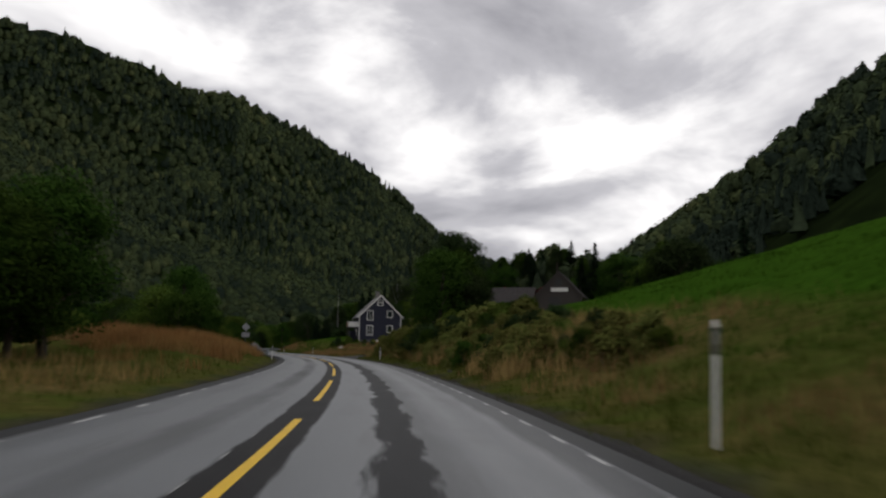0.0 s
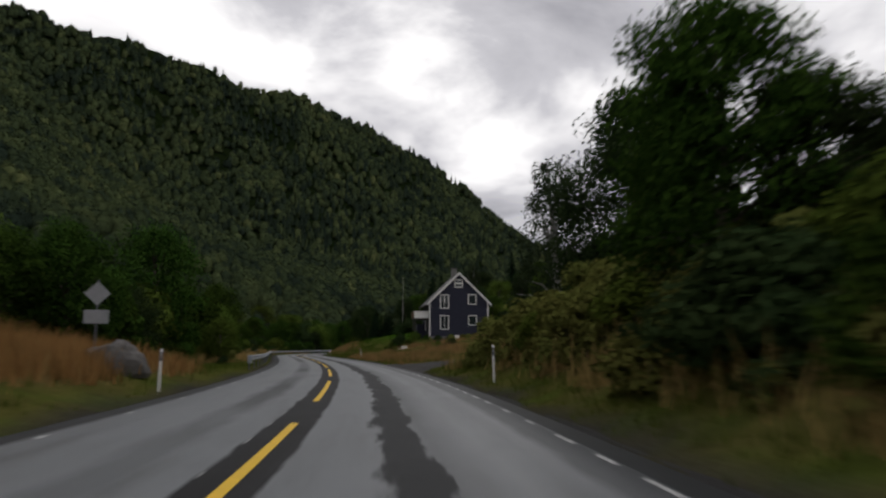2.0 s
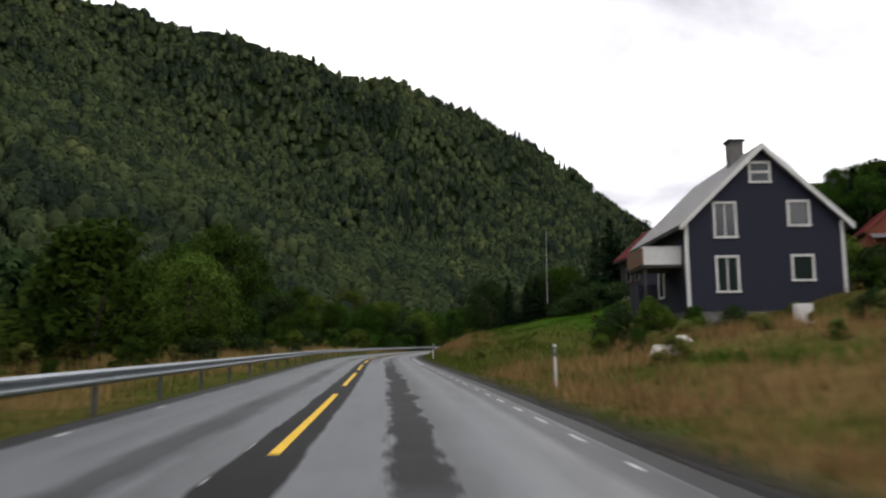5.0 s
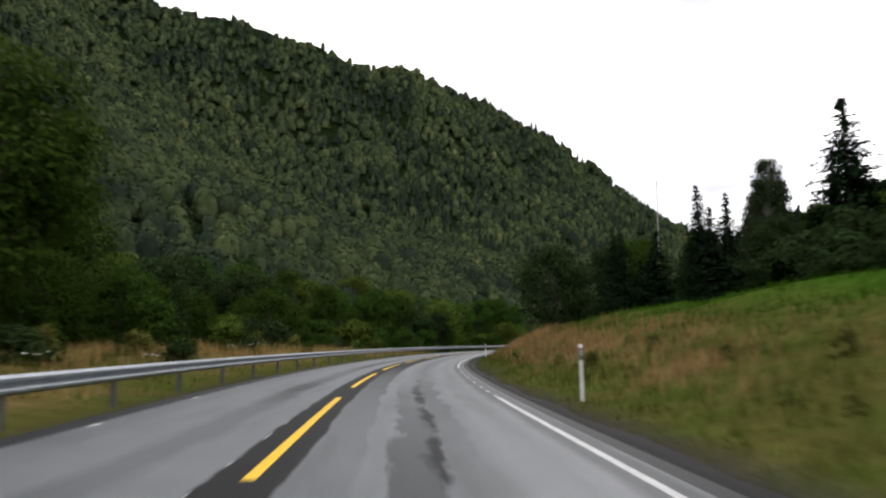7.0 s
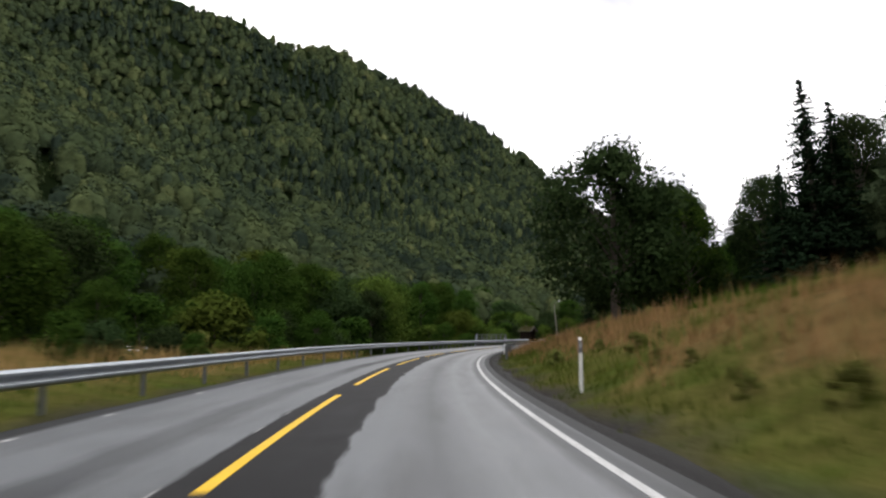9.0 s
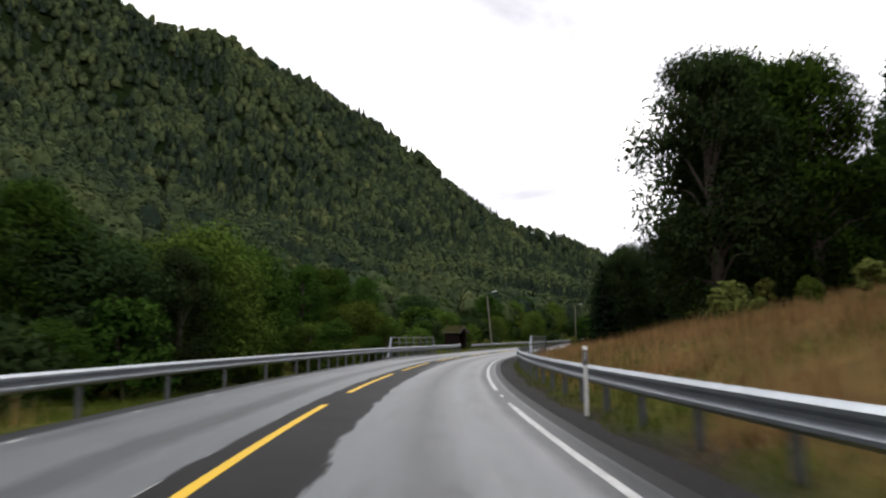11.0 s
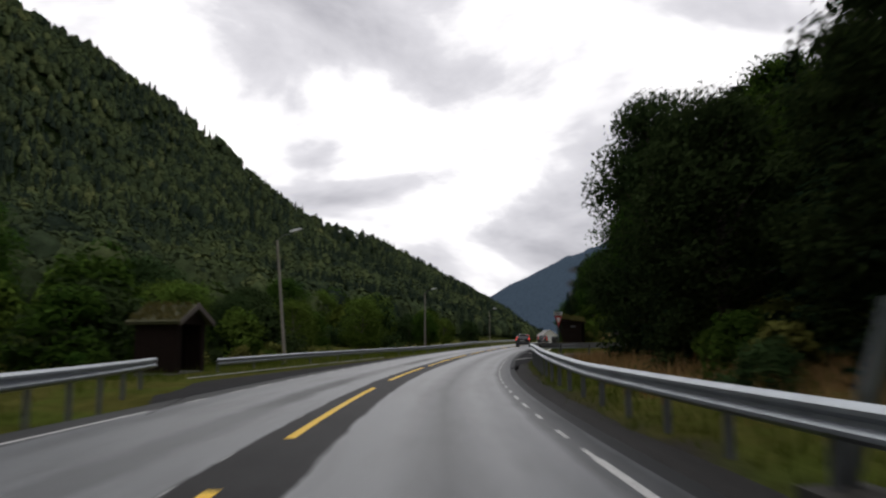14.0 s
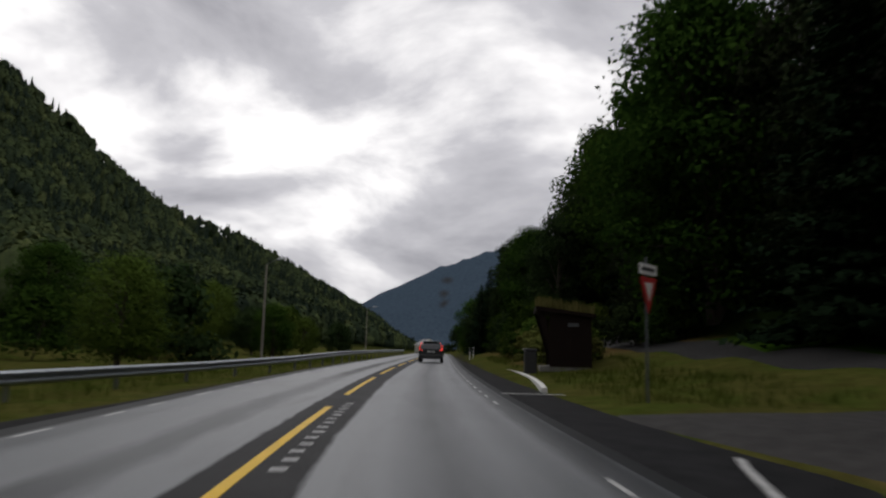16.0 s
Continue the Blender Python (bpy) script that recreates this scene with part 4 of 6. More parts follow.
# ---------------------------------------------------------------- roadside posts and signs
def delineator():
    e = empty("delineator_post", "slim white reflector post with a dark reflector", "marker post", "reflector posts along the road")
    part("post", Geo().loft([[(-0.05, -0.02, -0.3), (0.05, -0.02, -0.3), (0.04, 0.03, -0.3), (-0.04, 0.03, -0.3)], [(-0.05, -0.02, 0.95), (0.05, -0.02, 0.95), (0.04, 0.03, 0.99), (-0.04, 0.03, 0.99)]]), WHITE_PAINT, e)
    part("reflector_band", Geo().box(-0.053, -0.026, 0.72, 0.053, 0.034, 0.93), plain("grey_reflector_band", (0.10, 0.10, 0.11), 0.4), e, "dark grey band")
    part("reflector", Geo().box(-0.022, -0.032, 0.80, 0.022, -0.026, 0.90), plain("pale_reflector", (0.45, 0.45, 0.44), 0.2), e)
    return e


first = delineator()
spots = [(9.0, 5.45), (67.0, 5.15), (127.0, 5.6), (165.5, 5.05), (207.6, 5.05), (246.3, 4.62), (64.8, -4.35), (408, 5.2), (411, 5.6)]
for i, (u, d) in enumerate(spots):
    x, y, _ = at(u, d)
    m = pose(x, y, ground_z(x, y) - 0.02, random.uniform(-1.5, 1.5), random.uniform(-2, 2), heading(u)) @ Matrix.Diagonal((0.68, 0.8, 1.18, 1))
    if i == 0:
        first.matrix_basis = m @ Matrix.Diagonal((0.9, 1.0, 1.38, 1))
    else:
        copy_thing(first, m).matrix_basis = m


def pole_sign(u, d, turn, label, category, scale=1.0):
    e = empty(category.replace(" ", "_"), label, category)
    x, y, _ = at(u, d)
    e.matrix_basis = pose(x, y, ground_z(x, y), 0, 0, heading(u) + turn) @ Matrix.Diagonal((scale, scale, 1, 1))
    return e


def plate(pts, t, y=0.0):
    """An upright plate with thickness t, from its outline in x and z."""
    return Geo().loft([[(x, y - t / 2, z) for x, z in pts], [(x, y + t / 2, z) for x, z in pts]])


SIGN_BACK = plain("grey_sign_back", (0.25, 0.255, 0.26), 0.5, 0.4, vary=0.1)
SIGN_RED = plain("red_sign_film", (0.48, 0.03, 0.03), 0.4, vary=0.1)
w = pole_sign(66.8, -6.7, 12, "grey back of a diamond road sign with a plate below", "road sign")
part("pole", Geo().tube([(0, 0.05, -0.6), (0, 0.05, 2.5)], [0.03, 0.03], 8), STEEL_DULL, w)
part("diamond_plate", plate([(0, 1.74), (0.36, 2.10), (0, 2.46), (-0.36, 2.10)], 0.02), SIGN_BACK, w)
part("sub_plate", plate([(-0.34, 1.22), (0.34, 1.22), (0.34, 1.62), (-0.34, 1.62)], 0.02), SIGN_BACK, w)

yld = pole_sign(353.7, 6.85, 48, "red and white give-way sign with a white plate above", "road sign", 0.88)
part("pole", Geo().tube([(0, 0.06, -0.5), (0, 0.06, 3.25)], [0.035, 0.035], 8), STEEL_DULL, yld)
part("border", plate([(-0.48, 2.78), (0, 1.95), (0.48, 2.78)], 0.02), SIGN_RED, yld, "red triangular border")
part("field", plate([(-0.24, 2.66), (0, 2.24), (0.24, 2.66)], 0.012, -0.02), WHITE_PAINT, yld, "white triangular field")
part("name_plate", plate([(-0.5, 2.84), (0.5, 2.84), (0.5, 3.08), (-0.5, 3.08)], 0.02), WHITE_PAINT, yld, "white direction plate")
part("lettering_bar", plate([(-0.4, 2.92), (0.36, 2.92), (0.36, 3.0), (-0.4, 3.0)], 0.006, -0.016), BLACK_PLASTIC, yld)


def street_lamp(u, d, lean):
    e = empty("street_lamp", "grey wooden street lamp with a short arm", "street lamp", "street lamps along the road")
    x, y, _ = at(u, d)
    e.matrix_basis = pose(x, y, ground_z(x, y), 0, lean, heading(u))
    part("pole", Geo().tube([(0, 0, -0.8), (0, 0, 4), (0, 0, 7.6)], [0.11, 0.095, 0.075], 10), TIMBER, e)
    part("arm", Geo().tube([(0, 0, 7.6), (0.35, 0, 7.85), (1.0, 0, 8.02)], [0.03, 0.03, 0.03], 7), STEEL_DULL, e)
    g = Geo()
    g.loft([[(0.85, -0.10, 8.02), (0.85, 0.10, 8.02), (0.85, 0.08, 8.12), (0.85, -0.08, 8.12)], [(1.15, -0.14, 8.04), (1.15, 0.14, 8.04), (1.15, 0.10, 8.20), (1.15, -0.10, 8.20)], [(1.62, -0.08, 8.16), (1.62, 0.08, 8.16), (1.62, 0.06, 8.22), (1.62, -0.06, 8.22)]])
    part("lamp_head", g, plain("pale_lamp_housing", (0.55, 0.56, 0.56), 0.4, vary=0.08), e, "pale grey lamp head")
    return e


street_lamp(340.5, -9.9, -5.0)
street_lamp(395.5, -11.5, 0)
street_lamp(462, -10.5, 0)


# ---------------------------------------------------------------- buildings
def frame_at(x, y, z, turn):
    return pose(x, y, z, 0, 0, turn)


def window_unit(house, x, z, w, h, y=0.0, bars=1, trim=WHITE_PAINT):
    """A window in a wall that faces -y, with a thick white surround."""
    win = part("window", Geo().box(x - w / 2 + 0.02, y + 0.02, z + 0.02, x + w / 2 - 0.02, y + 0.06, z + h - 0.02), GLASS, house)
    t = 0.13
    f = Geo()
    f.box(x - w / 2 - t, y - 0.06, z - t, x - w / 2, y + 0.05, z + h + t).box(x + w / 2, y - 0.06, z - t, x + w / 2 + t, y + 0.05, z + h + t)
    f.box(x - w / 2, y - 0.06, z + h, x + w / 2, y + 0.05, z + h + t)
    part("frame", f, trim, win)
    part("sill", Geo().box(x - w / 2 - t - 0.03, y - 0.11, z - t, x + w / 2 + t + 0.03, y + 0.02, z - 0.01), trim, win)
    for k in range(bars):
        cx = x - w / 2 + w * (k + 1) / (bars + 1)
        part("mullion", Geo().box(cx - 0.035, y - 0.02, z, cx + 0.035, y + 0.03, z + h), trim, win)
    return win


def gable_wall(w, zb, ze, za, y, t, holes):
    """One gable wall facing -y, in a single sheet with thickness and window openings cut through."""
    xs = sorted({-w / 2, w / 2, 0.0, *[v for h in holes for v in (h[0], h[1])]})
    zs = sorted({zb, ze, *[v for h in holes for v in (h[2], h[3])]})
    roof = lambda x: ze + (za - ze) * (1 - abs(x) / (w / 2))
    bm = bmesh.new()
    cells = []
    for a, b in zip(xs[:-1], xs[1:]):
        top = [z for z in zs if z < min(roof(a), roof(b)) - 1e-4]
        for k, lo in enumerate(top):
            ha, hb = (top[k + 1], top[k + 1]) if k + 1 < len(top) else (roof(a), roof(b))
            mx, mz = (a + b) / 2, (lo + min(ha, hb)) / 2
            if not any(h[0] < mx < h[1] and h[2] < mz < h[3] for h in holes):
                cells.append([(a, lo), (b, lo), (b, hb), (a, ha)])
    for c in cells:
        c = [p for n, p in enumerate(c) if p not in c[:n]]
        bm.faces.new([bm.verts.new((x, y, z)) for x, z in c])
    bmesh.ops.remove_doubles(bm, verts=bm.verts[:], dist=1e-4)
    ext = bmesh.ops.extrude_face_region(bm, geom=bm.faces[:])
    bmesh.ops.translate(bm, vec=(0, t, 0), verts=[v for v in ext["geom"] if isinstance(v, bmesh.types.BMVert)])
    bmesh.ops.recalc_face_normals(bm, faces=bm.faces[:])
    me = bpy.data.meshes.new("gable_wall")
    bm.to_mesh(me)
    bm.free()
    return me


def cladding(house, w, zb, roof, y, mat, holes, pitch=0.18, name="board"):
    """Overlapping horizontal boards on a gable wall that faces -y."""
    z = zb
    while z < roof(0) - 0.1:
        half = w / 2 - 0.01
        if z + pitch > roof(w / 2):
            half = (w / 2) * (roof(0) - z - pitch) / (roof(0) - roof(w / 2)) - 0.02
        if half > 0.1:
            spans = [(-half, half)]
            for h in holes:
                if z + pitch > h[2] and z < h[3]:
                    nxt = []
                    for a, b in spans:
                        if h[1] <= a or h[0] >= b:
                            nxt.append((a, b))
                        else:
                            nxt += [q for q in ((a, h[0]), (h[1], b)) if q[1] - q[0] > 0.05]
                    spans = nxt
            for a, b in spans:
                part(name, Geo().add([(a, y - 0.030, z), (b, y - 0.030, z), (b, y - 0.008, z + pitch), (a, y - 0.008, z + pitch), (a, y, z), (b, y, z), (b, y, z + pitch), (a, y, z + pitch)],
                                     [(0, 1, 2, 3), (4, 0, 3, 7), (1, 5, 6, 2), (0, 4, 5, 1)]), mat, house)
        z += pitch


def gable_house(e, w, depth, zb, ze, za, wall_mat, roof_mat, over=0.45, trim=WHITE_PAINT, holes=(), boards=None, base=CONCRETE, base_h=1.2):
    """Walls, foundation and roof of a gabled house whose front faces -y."""
    front = part("gable_wall", gable_wall(w, zb, ze, za, 0, 0.2, holes), wall_mat, e)
    part("gable_wall", gable_wall(w, zb, ze, za, depth - 0.2, 0.2, ()), wall_mat, e)
    for x0, x1 in ((-w / 2, -w / 2 + 0.2), (w / 2 - 0.2, w / 2)):
        part("side_wall", Geo().box(x0, 0.2, zb, x1, depth - 0.2, ze), wall_mat, e)
    part("foundation", Geo().box(-w / 2 + 0.08, 0.06, zb - base_h - 1.5, w / 2 - 0.08, depth - 0.06, zb), base, e)
    m = (za - ze) / (w / 2)
    for s in (-1, 1):
        x1 = s * (w / 2 + over)
        z1 = ze - m * over
        g = Geo()
        n = Vector((s * m, 0, 1)).normalized() * 0.16
        a, b, c, d = Vector((0, -over, za + 0.04)), Vector((x1, -over, z1 + 0.04)), Vector((x1, depth + over, z1 + 0.04)), Vector((0, depth + over, za + 0.04))
        g.add([a, b, c, d, a + n, b + n, c + n, d + n], [(0, 1, 2, 3), (4, 7, 6, 5), (0, 4, 5, 1), (1, 5, 6, 2), (2, 6, 7, 3), (3, 7, 4, 0)])
        rf = part("roof_slope", g, roof_mat, e)
        for k in range(1, int(depth / 0.9)):
            yy = -over + (depth + 2 * over) * k / int(depth / 0.9)
            p0, p1 = a.lerp(d, k / int(depth / 0.9)) + n, b.lerp(c, k / int(depth / 0.9)) + n
            part("seam", Geo().tube([p0, p1], [0.025, 0.025], 4), roof_mat, rf)
        for yy in (-over - 0.03, depth + over - 0.01):
            part("barge_board", Geo().add([(0, yy, za - 0.12), (x1, yy, z1 - 0.12), (x1, yy, z1 + 0.22), (0, yy, za + 0.24), (0, yy + 0.04, za - 0.12), (x1, yy + 0.04, z1 - 0.12), (x1, yy + 0.04, z1 + 0.22), (0, yy + 0.04, za + 0.24)],
                                          [(0, 1, 2, 3), (5, 4, 7, 6), (4, 0, 3, 7), (1, 5, 6, 2), (3, 2, 6, 7), (4, 5, 1, 0)]), trim, e)
        part("corner_board", Geo().box(s * w / 2 - 0.09, -0.05, zb, s * w / 2 + 0.09, 0.14, ze), trim, e)
        part("gutter", Geo().tube([(x1, -over, z1 + 0.02), (x1, depth + over, z1 + 0.02)], [0.06, 0.06], 6), STEEL_DULL, e)
    if boards:
        cladding(e, w, zb, lambda x: ze + (za - ze) * (1 - abs(x) / (w / 2)), 0.0, boards, holes)
    return front


def blue_house():
    e = empty("house", "dark blue wooden house with white trim and gable windows", "house")
    zg = 2.35
    e.matrix_basis = frame_at(16.55, 12.7, zg, -6)
    z0 = 0.55
    wins = [(-2.05, 4.55, 1.02, 1.75, 1), (1.9, 5.15, 0.98, 1.20, 0), (-2.05, 1.62, 1.02, 1.75, 1), (1.95, 2.2, 0.98, 1.20, 0), (-0.05, 7.55, 0.95, 0.95, 0)]
    holes = [(x - w / 2, x + w / 2, z, z + h) for x, z, w, h, _ in wins]
    gable_house(e, 8.3, 10.5, z0, 5.35, 9.35, BLUE_BOARD, GREY_ROOF, holes=holes, boards=BLUE_BOARD)
    for x, z, w, h, b in wins:
        win = window_unit(e, x, z, w, h, 0.0, b)
        if z > 7:
            part("crossbar", Geo().box(x - w / 2, -0.03, z + 0.42, x + w / 2, 0.03, z + 0.56), WHITE_PAINT, win)
        else:
            for s in (-1, 1):
                part("curtain", Geo().loft([[(x + s * w / 2 * k, 0.10 + 0.02 * (j % 2), zz) for j, k in enumerate((0.98, 0.85, 0.72, 0.62))] for zz in (z + 0.05, z + h - 0.05)], False, False), plain("pale_curtain", (0.28, 0.27, 0.25), 0.9), win)
    ch = part("chimney", Geo().bevel_box(-0.75, 2.2, 8.3, 0.05, 2.9, 10.35, 0.03), CONCRETE, e, "grey rendered chimney")
    part("chimney_cap", Geo().bevel_box(-0.85, 2.1, 10.35, 0.15, 3.0, 10.5, 0.03), BLACK_PLASTIC, ch)
    bal = part("balcony", Geo().box(-6.3, 0.9, 2.95, -4.15, 4.4, 3.12), GREY_BOARD, e, "small balcony with white panels")
    part("panel", Geo().box(-6.3, 0.85, 3.12, -4.2, 0.92, 4.05), WHITE_PAINT, bal)
    part("panel", Geo().box(-6.36, 0.85, 3.12, -6.28, 4.4, 4.05), boards_material("brown_panel", (0.16, 0.09, 0.05), 0.1), bal)
    part("hand_rail", Geo().box(-6.4, 0.8, 4.05, -4.2, 0.96, 4.12), WHITE_PAINT, bal)
    for y in (1.1, 4.1):
        part("post", Geo().box(-6.2, y, -0.6, -6.06, y + 0.14, 2.95), GREY_BOARD, bal)
    win = part("side_window", Geo().box(-4.2, 4.6, 1.6, -4.13, 5.6, 3.0), GLASS, e)
    part("frame", Geo().box(-4.24, 4.48, 1.48, -4.16, 4.6, 3.12).box(-4.24, 5.6, 1.48, -4.16, 5.72, 3.12).box(-4.24, 4.6, 3.0, -4.16, 5.6, 3.12).box(-4.24, 4.6, 1.48, -4.16, 5.6, 1.6), WHITE_PAINT, win)
    part("porch", Geo().box(-5.4, 5.9, -0.6, -4.15, 8.2, 2.4), BLUE_BOARD, e)
    return e


blue_house()
g = Geo()
g.bevel_box(-0.36, -0.22, 0.0, 0.36, 0.22, 0.95, 0.03)
m = tagged(part("meter_cabinet", g, WHITE_PAINT), "white utility cabinet standing by the house wall", "utility cabinet")
m.matrix_basis = pose(14.6, 6.2, ground_z(14.6, 6.2) - 0.02, 0, 0, -6)


DARK_BOARD = boards_material("dark_stained_cladding", (0.022, 0.018, 0.016), 0.15)
PALE_STONE = plain("pale_rendered_base", (0.40, 0.38, 0.35), 0.9, vary=0.2)


DULL_TRIM = plain("dull_grey_trim", (0.16, 0.155, 0.15), 0.7, vary=0.2)


def red_roof_house():
    e = empty("house", "dark timber house with a red tiled roof", "house")
    e.matrix_basis = frame_at(24.6, 44.6, 5.75, 1)
    wins = [(-0.5, 4.6, 0.75, 0.75, 0), (0.55, 4.6, 0.75, 0.75, 0)]
    holes = [(x - w / 2, x + w / 2, z, z + h) for x, z, w, h, _ in wins]
    gable_house(e, 6.0, 7.0, 0.3, 4.4, 7.1, DARK_BOARD, RED_TILE, over=0.6, trim=BROWN_BOARD, holes=holes, base_h=1.0, base=PALE_STONE)
    for x, z, w, h, b in wins:
        window_unit(e, x, z, w, h, 0.0, b, trim=DULL_TRIM)
    part("garage_door", Geo().box(-1.2, -0.06, 0.3, 1.5, 0.0, 2.55), WHITE_PAINT, e, "wide white garage door")
    part("entry_sign_board", Geo().box(-2.4, -0.05, 0.9, -1.75, 0.0, 2.6), WHITE_PAINT, e)
    for k in range(4):
        part("slat", Geo().box(-2.46, -0.08, 1.0 + 0.38 * k, -1.69, -0.05, 1.16 + 0.38 * k), BROWN_BOARD, e)
    for y in (1.6, 4.0):
        win = part("window", Geo().box(-3.06, y, 1.7, -2.98, y + 0.95, 3.1), GLASS, e)
        part("frame", Geo().box(-3.10, y - 0.08, 1.62, -3.00, y, 3.18).box(-3.10, y + 0.95, 1.62, -3.00, y + 1.03, 3.18).box(-3.10, y, 3.1, -3.00, y + 0.95, 3.18).box(-3.10, y, 1.62, -3.00, y + 0.95, 1.7), DULL_TRIM, win)
    part("chimney", Geo().bevel_box(0.4, 4.6, 5.0, 1.0, 5.2, 6.9, 0.03), CONCRETE, e)
    return e


red_roof_house()


def red_cottage():
    e = empty("cottage", "red-painted wooden cottage with a grey porch roof", "cottage")
    x, y = 70.0, 75.0
    e.matrix_basis = frame_at(x, y, ground_z(x, y) - 0.1, -22)
    wins = [(0.1, 4.5, 1.0, 1.5, 1)]
    holes = [(x - w / 2, x + w / 2, z, z + h) for x, z, w, h, _ in wins]
    gable_house(e, 7.0, 9.0, 0.2, 4.4, 7.6, RED_BOARD, RED_TILE, over=0.4, trim=RED_BOARD, holes=holes)
    for x, z, w, h, b in wins:
        window_unit(e, x, z, w, h, 0.0, b)
    part("porch_roof", Geo().add([(-3.2, -2.0, 3.1), (3.4, -2.0, 3.1), (3.4, 0, 3.9), (-3.2, 0, 3.9), (-3.2, -2.0, 3.0), (3.4, -2.0, 3.0), (3.4, 0, 3.8), (-3.2, 0, 3.8)], [(0, 1, 2, 3), (5, 4, 7, 6), (4, 5, 1, 0), (1, 5, 6, 2), (4, 0, 3, 7)]), GREY_ROOF, e)
    for x in (-3.0, 0, 3.2):
        part("porch_post", Geo().box(x - 0.07, -1.9, 0, x + 0.07, -1.76, 3.1), RED_BOARD, e)
    return e


red_cottage()


def far_house(x, y, z, turn, wall, roof, label, trim=WHITE_PAINT):
    e = empty("house", label, "house")
    e.matrix_basis = frame_at(x, y, z, turn)
    wins = [(-1.6, 1.2, 1.0, 1.2, 0), (1.4, 1.2, 1.0, 1.2, 0)]
    gable_house(e, 7.0, 9.0, 0.2, 3.0, 5.2, wall, roof, over=0.4, trim=trim, holes=[(x - w / 2, x + w / 2, z, z + h) for x, z, w, h, _ in wins])
    for x, z, w, h, b in wins:
        window_unit(e, x, z, w, h, 0.0, b)


far_house(252.0, 413.0, ground_z(252.0, 413.0) + 0.2, -25, WHITE_PAINT, GREY_ROOF, "small white wooden house far down the valley")


far_house(85.5, 73.5, ground_z(85.5, 73.5) - 0.8, -15, RED_BOARD, RED_TILE, "dark red wooden house half hidden by trees", GREY_BOARD)


def red_barn():
    e = empty("barn", "tall dark red barn with a grey roof", "barn")
    e.matrix_basis = frame_at(41.8, 14.4, 5.9, -124)
    gable_house(e, 7.0, 8.5, 0.3, 5.2, 8.6, DARK_RED_BOARD, DARK_ROOF, over=0.4, trim=DARK_RED_BOARD)
    part("hatch", Geo().box(3.5, 4.6, 2.6, 3.56, 5.4, 3.6), GREY_BOARD, e, "grey wooden hatch")
    part("barn_door", Geo().box(3.5, 5.8, 0.3, 3.57, 7.6, 2.5), DARK_RED_BOARD, e)


DARK_RED_BOARD = boards_material("dark_red_cladding", (0.065, 0.016, 0.012), 0.15)
red_barn()


def old_barn():
    e = empty("barn", "weathered grey timber barn with a pale board on its gable", "barn")
    x, y = 40.0, -19.0
    e.matrix_basis = frame_at(x, y, 7.35, -35) @ Matrix.Diagonal((0.7, 0.8, 1, 1))
    gable_house(e, 11.0, 14.0, 0.3, 3.4, 7.4, GREY_BOARD, DARK_ROOF, over=0.4, trim=GREY_BOARD)
    # solid gable: hatch and doorway are black slabs standing for the shade inside
    part("hatch", Geo().box(-0.9, -0.06, 5.1, 0.6, 0.0, 6.2), BLACK_PLASTIC, e, "black slab for the shade inside the hatch")
    part("pale_board", Geo().box(-1.9, -0.10, 4.1, 2.2, -0.03, 4.75), WHITE_PAINT, e, "long pale sign board")
    part("doorway", Geo().box(-2.4, -0.05, 0.3, 0.4, 0.0, 3.2), BLACK_PLASTIC, e, "black slab for the shade inside the doorway")
    g = Geo()
    g.add([(-10.0, 2.0, 1.4), (-5.2, 2.0, 3.3), (-5.2, 12.0, 3.3), (-10.0, 12.0, 1.4), (-10.0, 2.0, 1.25), (-5.2, 2.0, 3.15), (-5.2, 12.0, 3.15), (-10.0, 12.0, 1.25)], [(0, 1, 2, 3), (5, 4, 7, 6), (4, 5, 1, 0), (1, 5, 6, 2), (4, 0, 3, 7), (2, 6, 7, 3)])
    part("lean_to_roof", g, GREY_ROOF, e, "pale sheet-metal lean-to roof")
    part("lean_to_wall", Geo().box(-9.7, 2.2, -0.6, -5.5, 11.8, 1.3), GREY_BOARD, e)
    return e


old_barn()


def turf_blades(x0, x1, y0, y1, zf, n, seed, h=0.28):
    r = np.random.default_rng(seed)
    g = Geo()
    for _ in range(n):
        x, y, a = r.uniform(x0, x1), r.uniform(y0, y1), r.uniform(0, 6.28)
        z, hh, w = zf(x, y), r.uniform(0.4, 1.0) * h, r.uniform(0.03, 0.07)
        g.add([(x - w * math.cos(a), y - w * math.sin(a), z - 0.03), (x + w * math.cos(a), y + w * math.sin(a), z - 0.03), (x + r.uniform(-0.1, 0.1), y + r.uniform(-0.1, 0.1), z + hh)], [(0, 1, 2)])
    return g


def boarded_wall(e, x0, x1, y, z0, z1, mat, n, name="wall_board"):
    """Upright boards side by side in the plane y, both faces shown."""
    for k in range(n):
        a, b = x0 + (x1 - x0) * k / n, x0 + (x1 - x0) * (k + 1) / n
        o = 0.012 * (k % 2)
        part(name, Geo().box(a + 0.004, y - 0.02 - o, z0, b - 0.004, y + 0.02 - o, z1), mat, e)


BROWN_BOARD.node_tree.nodes["Principled BSDF"].inputs["Specular IOR Level"].default_value = 0.1


HUT_TRIM = boards_material("weathered_brown_trim", (0.085, 0.070, 0.058), 0.1)


